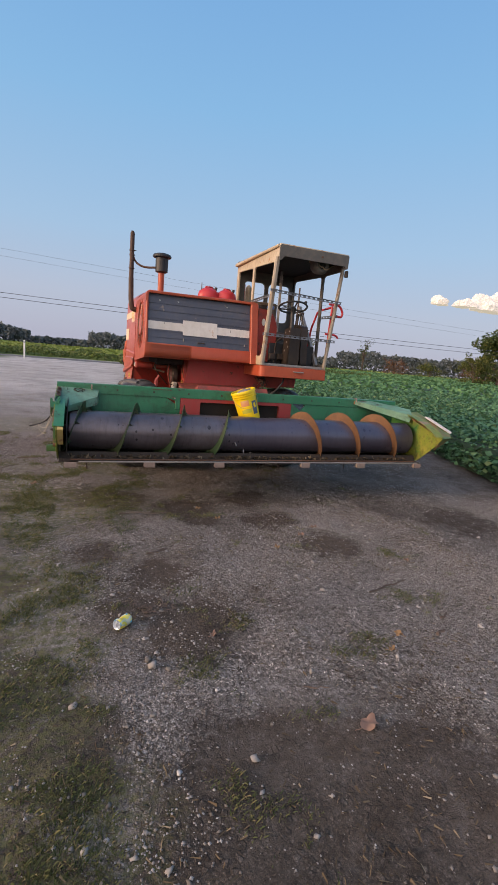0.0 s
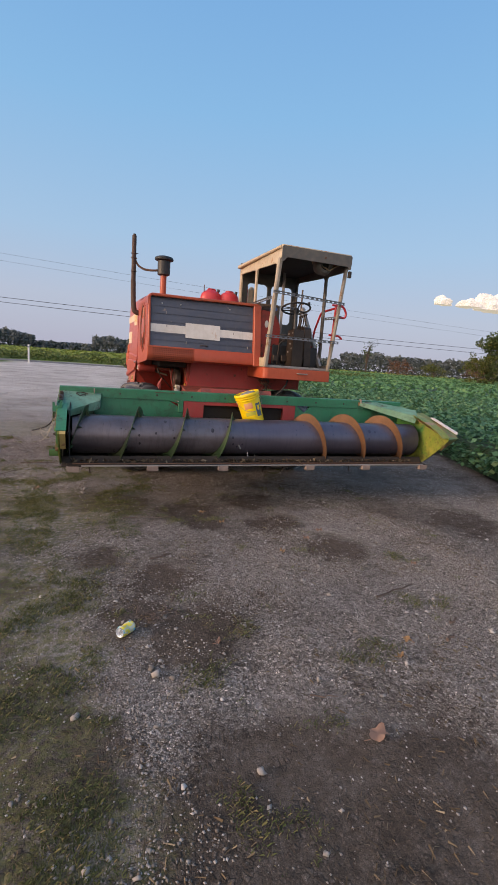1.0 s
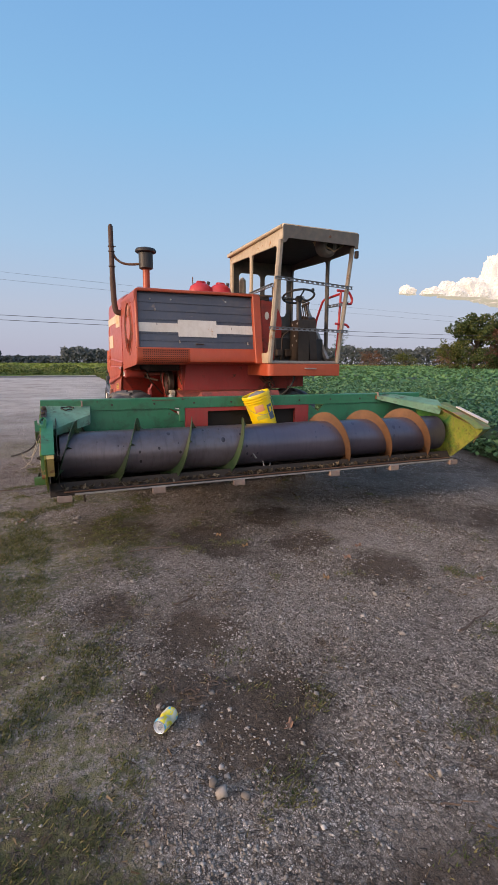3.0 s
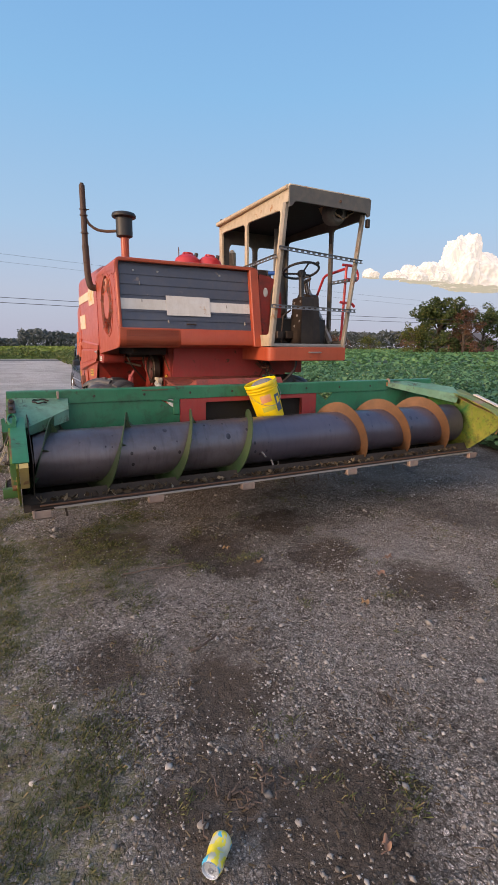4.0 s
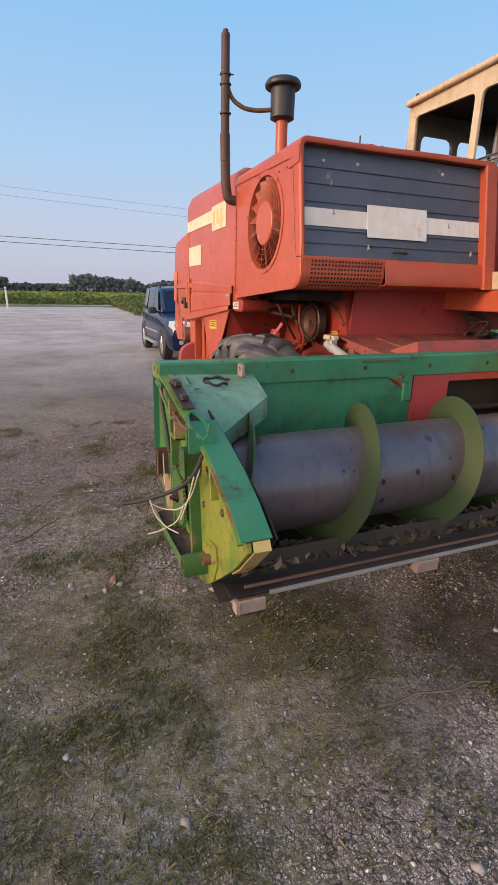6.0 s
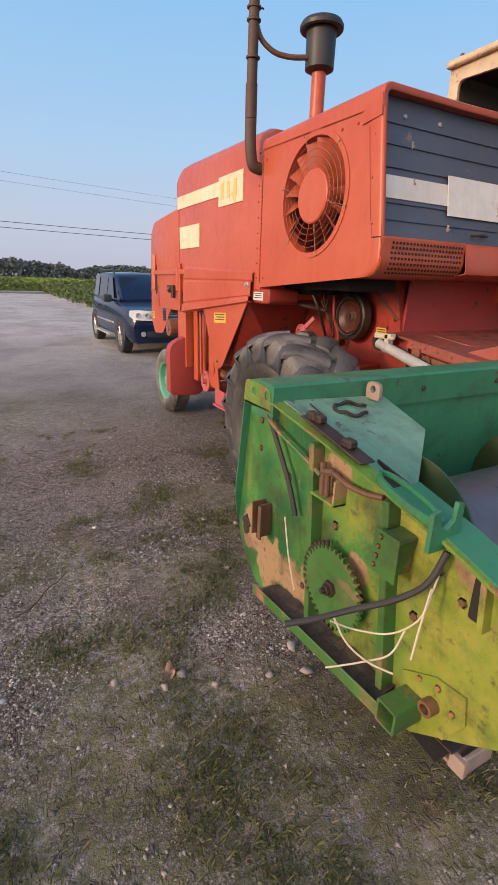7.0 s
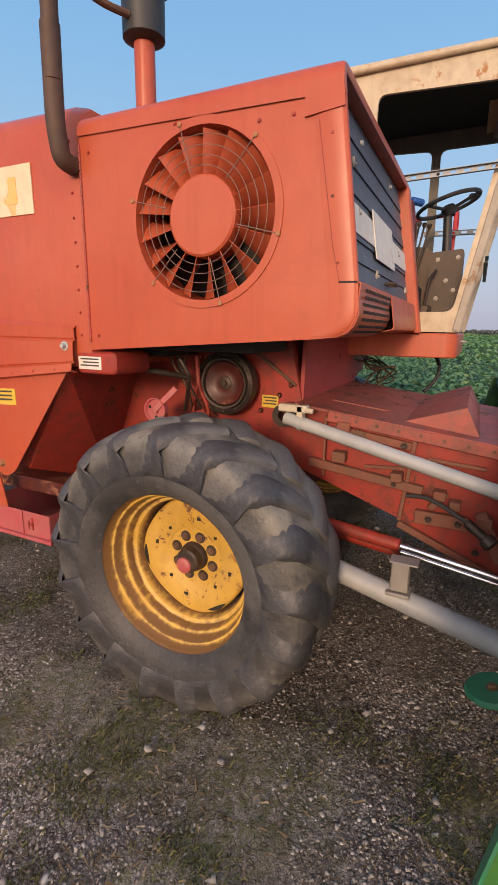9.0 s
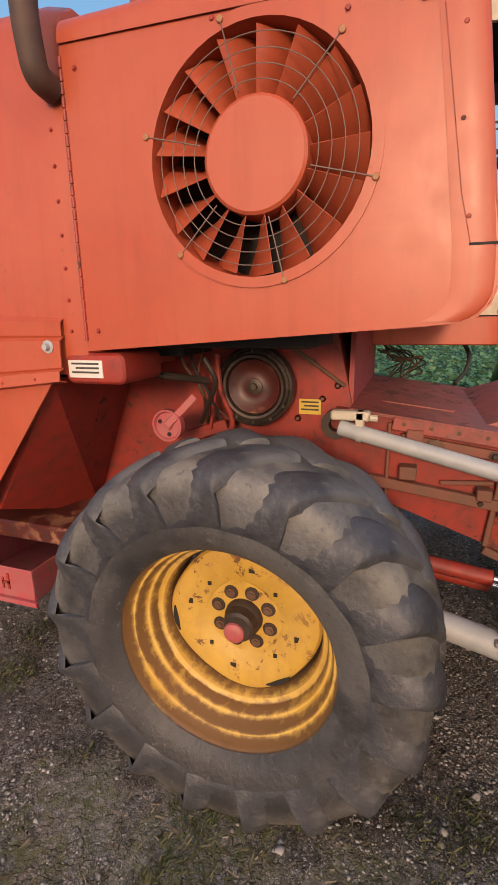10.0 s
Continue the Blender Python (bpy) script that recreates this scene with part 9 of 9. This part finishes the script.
# house and barns far off
def far_house(x0, x1, y0, y1, h, roof_h, wall, roof, label):
    root = thing("house", ((x0 + x1) / 2, (y0 + y1) / 2, 0), label, "house")
    b = bmesh.new()
    box(b, x0, x1, y0, y1, 0, h, 0.02)
    w = part("wall", b, wall, root)
    b = bmesh.new()
    ym = (y0 + y1) / 2
    plate(b, [(y0 - 0.4, h - 0.1), (ym, h + roof_h), (y1 + 0.4, h - 0.1), (y1 + 0.4, h + 0.1), (ym, h + roof_h + 0.25), (y0 - 0.4, h + 0.1)], [], "x", x0 - 0.4, x1 + 0.4)
    part("roof", b, roof, root)
    b = bmesh.new()
    box(b, x0 + 0.4 * (x1 - x0), x0 + 0.55 * (x1 - x0), y0 - 0.04, y0 + 0.02, 0.9, 2.1, 0.02)
    part("window", b, M_DARK_PLASTIC, root)


M_BRICK_FAR = plain("far_brick", (0.15, 0.08, 0.06), (0.19, 0.10, 0.075), 0.9)
M_SHINGLE_FAR = plain("far_shingles", (0.10, 0.10, 0.11), (0.15, 0.14, 0.14), 0.9)
M_BARN = plain("far_barn_red", (0.42, 0.12, 0.08), (0.5, 0.2, 0.14), 0.8)
M_TIN = plain("far_tin_roof", (0.42, 0.42, 0.44), (0.5, 0.5, 0.5), 0.5, 0.3)
far_house(104, 113, 84, 91, 3.0, 2.2, M_BRICK_FAR, M_SHINGLE_FAR, "small brick house far off among trees")
far_house(395, 412, 128, 140, 4.0, 2.5, M_BARN, M_TIN, "far red barn with a pale roof")
far_house(400, 410, 152, 160, 3.0, 2.0, M_BRICK_FAR, M_SHINGLE_FAR, "far low brick farmhouse")

# ---- clouds ----
def cloud(at, w, h, seed, material, label):
    """A billowing heap with a flat base."""
    b = bmesh.new()
    bmesh.ops.create_icosphere(b, subdivisions=6, radius=1.0)
    for v in b.verts:
        p = v.co * 1.0
        o = Vector((seed * 7.3, seed * 3.1, 0))
        d = 0.42 * noise.noise(p * 1.3 + o) + 0.30 * (0.45 - abs(noise.noise(p * 2.6 + o))) + 0.15 * (0.4 - abs(noise.noise(p * 6.0 + o))) + 0.06 * noise.noise(p * 15.0 + o)
        p = p * (1 + d)
        v.co = Vector((p.x * w, p.y * w * 0.6, max(p.z, -0.12 + 0.05 * noise.noise(p * 3)) * h)) + Vector(at)
    return solid("cloud", b, material, label, "cloud", kind="structure", angle=180)


def cloud_material(name, lit, glow):
    n = Net(name)
    # emission adds the warm sunlight that the cloud would scatter
    n.b.inputs["Emission Color"].default_value = (*glow, 1)
    n.b.inputs["Emission Strength"].default_value = 1.0
    return n.done(lit, 1.0, spec=0.0)


M_CLOUD = cloud_material("self_glowing_cloud", (0.50, 0.47, 0.44), (0.44, 0.365, 0.315))
for cx, cy, cz, w, h, k in ((854, 1000, 180, 22, 17, 1), (936, 1000, 183, 30, 16, 2), (1010, 1010, 184, 42, 32, 6), (1090, 1015, 188, 52, 42, 8), (1205, 1020, 194, 80, 104, 3), (1330, 1030, 190, 110, 80, 4), (1450, 1000, 185, 90, 45, 5)):
    cloud((cx, cy, cz), w, h, k, M_CLOUD, "white cumulus cloud with an added warm sunlit glow")

# ---- parked car ----
def sport_utility(at):
    root = thing("sport_utility_vehicle", at, "dark blue sport utility vehicle parked on the lot", "car")
    ox, oy = at[0], at[1]
    body = Net("dark_blue_car_paint")
    body_m = body.done(body.mix(body.noise(3, 3), (0.005, 0.010, 0.032), (0.008, 0.016, 0.045)), 0.2, 0.0, 0.2, 0.3)
    glass_n = Net("tinted_car_glass")
    glass = glass_n.done((0.010, 0.013, 0.016), 0.06, 0.0, spec=0.5)
    tyre_m, trim = M_RUBBER, M_DARK_PLASTIC
    alloy = plain("silver_alloy", (0.45, 0.46, 0.47), (0.55, 0.55, 0.56), 0.3, 0.8)
    lamp_n = Net("headlamp_lens")
    lamp = lamp_n.done(lamp_n.mix(lamp_n.noise(14, 3), (0.30, 0.32, 0.34), (0.75, 0.78, 0.80)), 0.10, 0.3)

    def loft(stations, name, material, angle=30):
        b = bmesh.new()
        rings = []
        for y, half in stations:
            pts = [(-w, z) for w, z in half] + [(w, z) for w, z in half[::-1]]
            rings.append([b.verts.new((ox + w, oy + y, z)) for w, z in pts])
        for A, B in zip(rings, rings[1:]):
            for i in range(len(A)):
                j = (i + 1) % len(A)
                b.faces.new((A[i], A[j], B[j], B[i]))
        b.faces.new(rings[0])
        b.faces.new(rings[-1][::-1])
        bmesh.ops.recalc_face_normals(b, faces=b.faces)
        return part(name, b, material, root, "", angle)

    low = lambda w, top, z0=0.30: [(w * 0.92, z0), (w * 0.985, z0 + 0.12), (w, 0.62), (w * 0.985, top - 0.16), (w * 0.94, top - 0.03), (w * 0.86, top), (w * 0.3, top + 0.02)]
    loft([(-0.93, low(0.80, 0.70, 0.36)), (-0.90, low(0.90, 0.84)), (-0.80, low(0.955, 0.97)), (-0.45, low(0.985, 1.04)), (0.15, low(0.992, 1.10)), (0.45, low(0.995, 1.14)), (2.2, low(0.995, 1.15)), (3.1, low(0.965, 1.15)), (3.5, low(0.90, 1.13)), (3.68, low(0.82, 1.0, 0.45))], "car_body", body_m)
    up = lambda w0, w1, z: [(w0, 1.10), (w0 * 0.985, 1.16), ((w0 + w1) / 2, (1.16 + z) / 2 + 0.03), (w1 + 0.02, z - 0.06), (w1 - 0.03, z - 0.01), (w1 * 0.3, z + 0.015)]
    loft([(0.30, up(0.88, 0.84, 1.17)), (0.62, up(0.90, 0.80, 1.42)), (0.98, up(0.905, 0.78, 1.70)), (1.25, up(0.905, 0.78, 1.76)), (2.4, up(0.905, 0.785, 1.785)), (3.15, up(0.87, 0.77, 1.765)), (3.48, up(0.82, 0.74, 1.66)), (3.62, up(0.78, 0.74, 1.20))], "cabin", body_m)

    def pane(pts, name="window"):
        b = bmesh.new()
        b.faces.new([b.verts.new((ox + x, oy + y, z)) for x, y, z in pts])
        thicken(b, 0.006)
        part(name, b, glass, root)

    pane([(-0.80, 0.385, 1.20), (0.80, 0.385, 1.20), (0.70, 0.925, 1.665), (-0.70, 0.925, 1.665)], "windscreen")
    for s in (-1, 1):
        for y0, y1, t0, t1 in ((0.66, 1.42, 1.06, 1.42), (1.50, 2.36, 1.50, 2.36), (2.46, 3.20, 2.46, 3.12)):
            in1 = 0.045 * max(0.0, y1 - 2.4) / 0.8
            pane([(s * 0.915, y0, 1.19), (s * (0.915 - in1), y1, 1.19), (s * (0.828 - in1), t1, 1.66), (s * 0.828, t0, 1.66)])
    for s in (-1, 1):
        for y in (0.0, 2.79):
            b = bmesh.new()
            m = axis_matrix((ox + s * 0.89, oy + y, 0.365), (s, 0, 0))
            lathe(b, [(0.21, -0.10), (0.24, -0.12), (0.34, -0.12), (0.362, -0.09), (0.365, 0), (0.362, 0.09), (0.34, 0.115), (0.24, 0.115), (0.225, 0.10)], m, 36)
            w = part("car_wheel", b, tyre_m, root)
            b = bmesh.new()
            lathe(b, [(0.235, 0.10), (0.225, 0.09), (0.215, 0.02)], m, 36)
            for k in range(7):
                a = 2 * math.pi * k / 7
                bar(b, m @ Vector((0.03 * math.cos(a), 0.03 * math.sin(a), 0.085)), m @ Vector((0.225 * math.cos(a), 0.225 * math.sin(a), 0.09)), 0.05, 0.03, 0.006, (s, 0, 0))
            lathe(b, [(0, 0.105), (0.05, 0.10), (0.06, 0.07)], m, 16)
            part("alloy_rim", b, alloy, w)
            b = bmesh.new()
            lathe(b, [(0.0, 0.0), (0.22, 0.0)], m, 24)
            part("brake_shade", b, M_BLACK, w)
            b = bmesh.new()
            lathe(b, [(0.36, 0.098), (0.43, 0.104), (0.44, 0.09)], m, 28, radians(-5), radians(185)) if s > 0 else lathe(b, [(0.36, 0.098), (0.43, 0.104), (0.44, 0.09)], m, 28, radians(-5), radians(185))
            part("wheel_arch", b, trim, root)
    for s in (-1, 1):
        b = bmesh.new()
        tube(b, rounded_path([(ox + s * 0.74, oy + 1.25, 1.75), (ox + s * 0.74, oy + 1.32, 1.835), (ox + s * 0.74, oy + 2.95, 1.83), (ox + s * 0.74, oy + 3.05, 1.76)], 0.08), 0.022, 8)
        part("roof_rail", b, trim, root)
    for s in (-1, 1):
        b = bmesh.new()
        box(b, ox + s * 1.08 - 0.10, ox + s * 1.08 + 0.10, oy + 0.60, oy + 0.72, 1.10, 1.27, 0.04, 3)
        bar(b, (ox + s * 0.90, oy + 0.68, 1.14), (ox + s * 1.02, oy + 0.66, 1.16), 0.06, 0.05)
        part("wing_mirror", b, trim, root)
        b = bmesh.new()
        vs = [b.verts.new((ox + s * x, oy + y, z)) for x, y, z in ((0.45, -0.985, 0.985), (0.80, -0.93, 1.005), (0.955, -0.82, 0.99), (0.975, -0.84, 0.88), (0.90, -0.92, 0.80), (0.48, -1.00, 0.785))]
        b.faces.new(vs)
        thicken(b, 0.03)
        lamp_ob = part("headlamp", b, lamp, root)
        for hx, hy, hr in ((0.62, -0.99, 0.052), (0.80, -0.955, 0.060)):
            b = bmesh.new()
            lathe(b, [(0, 0.0), (hr * 0.4, 0.004), (hr * 0.6, 0.012), (hr, 0.016), (hr, 0)], axis_matrix((ox + s * hx, oy + hy, 0.895), (s * 0.15, -1, 0)), 18)
            part("reflector", b, M_GALV, lamp_ob)
        b = bmesh.new()
        cyl(b, (ox + s * 0.70, oy - 0.90, 0.50), (ox + s * 0.70, oy - 0.945, 0.50), 0.055, n=16)
        part("fog_lamp", b, M_GALV, root)
        b = bmesh.new()
        box(b, ox + s * 1.04 - 0.07, ox + s * 1.04 + 0.07, oy + 0.55, oy + 2.25, 0.34, 0.385, 0.012, 2)
        part("running_board", b, M_GALV, root)
        b = bmesh.new()
        box(b, ox + s * 0.997 - 0.008, ox + s * 0.997 + 0.008, oy + 0.50, oy + 2.4, 0.62, 0.66, 0.003)
        part("door_moulding", b, alloy, root)
        for y in (1.40, 2.28):
            b = bmesh.new()
            box(b, ox + s * 0.985 - 0.02, ox + s * 0.985 + 0.02, oy + y - 0.10, oy + y + 0.08, 0.95, 0.985, 0.01, 2)
            part("door_handle", b, body_m, root)
    b = bmesh.new()
    box(b, ox - 0.42, ox + 0.42, oy - 0.955, oy - 0.90, 0.74, 0.99, 0.02, 2)
    grille_c = part("car_grille", b, trim, root)
    for k in range(4):
        b = bmesh.new()
        box(b, ox - 0.40, ox + 0.40, oy - 0.972, oy - 0.950, 0.765 + 0.055 * k, 0.790 + 0.055 * k, 0.006)
        part("grille_bar", b, M_CHROME, grille_c)
    b = bmesh.new()
    box(b, ox - 0.62, ox + 0.62, oy - 0.965, oy - 0.90, 0.42, 0.56, 0.03, 2)
    part("lower_intake", b, trim, root)
    b = bmesh.new()
    box(b, ox - 0.16, ox + 0.16, oy - 0.985, oy - 0.965, 0.575, 0.655, 0.004)
    part("plate_blank", b, M_WHITE, root)
    root.scale = (0.90, 0.90, 0.90)


sport_utility((2.59, 14.25, 0.0))
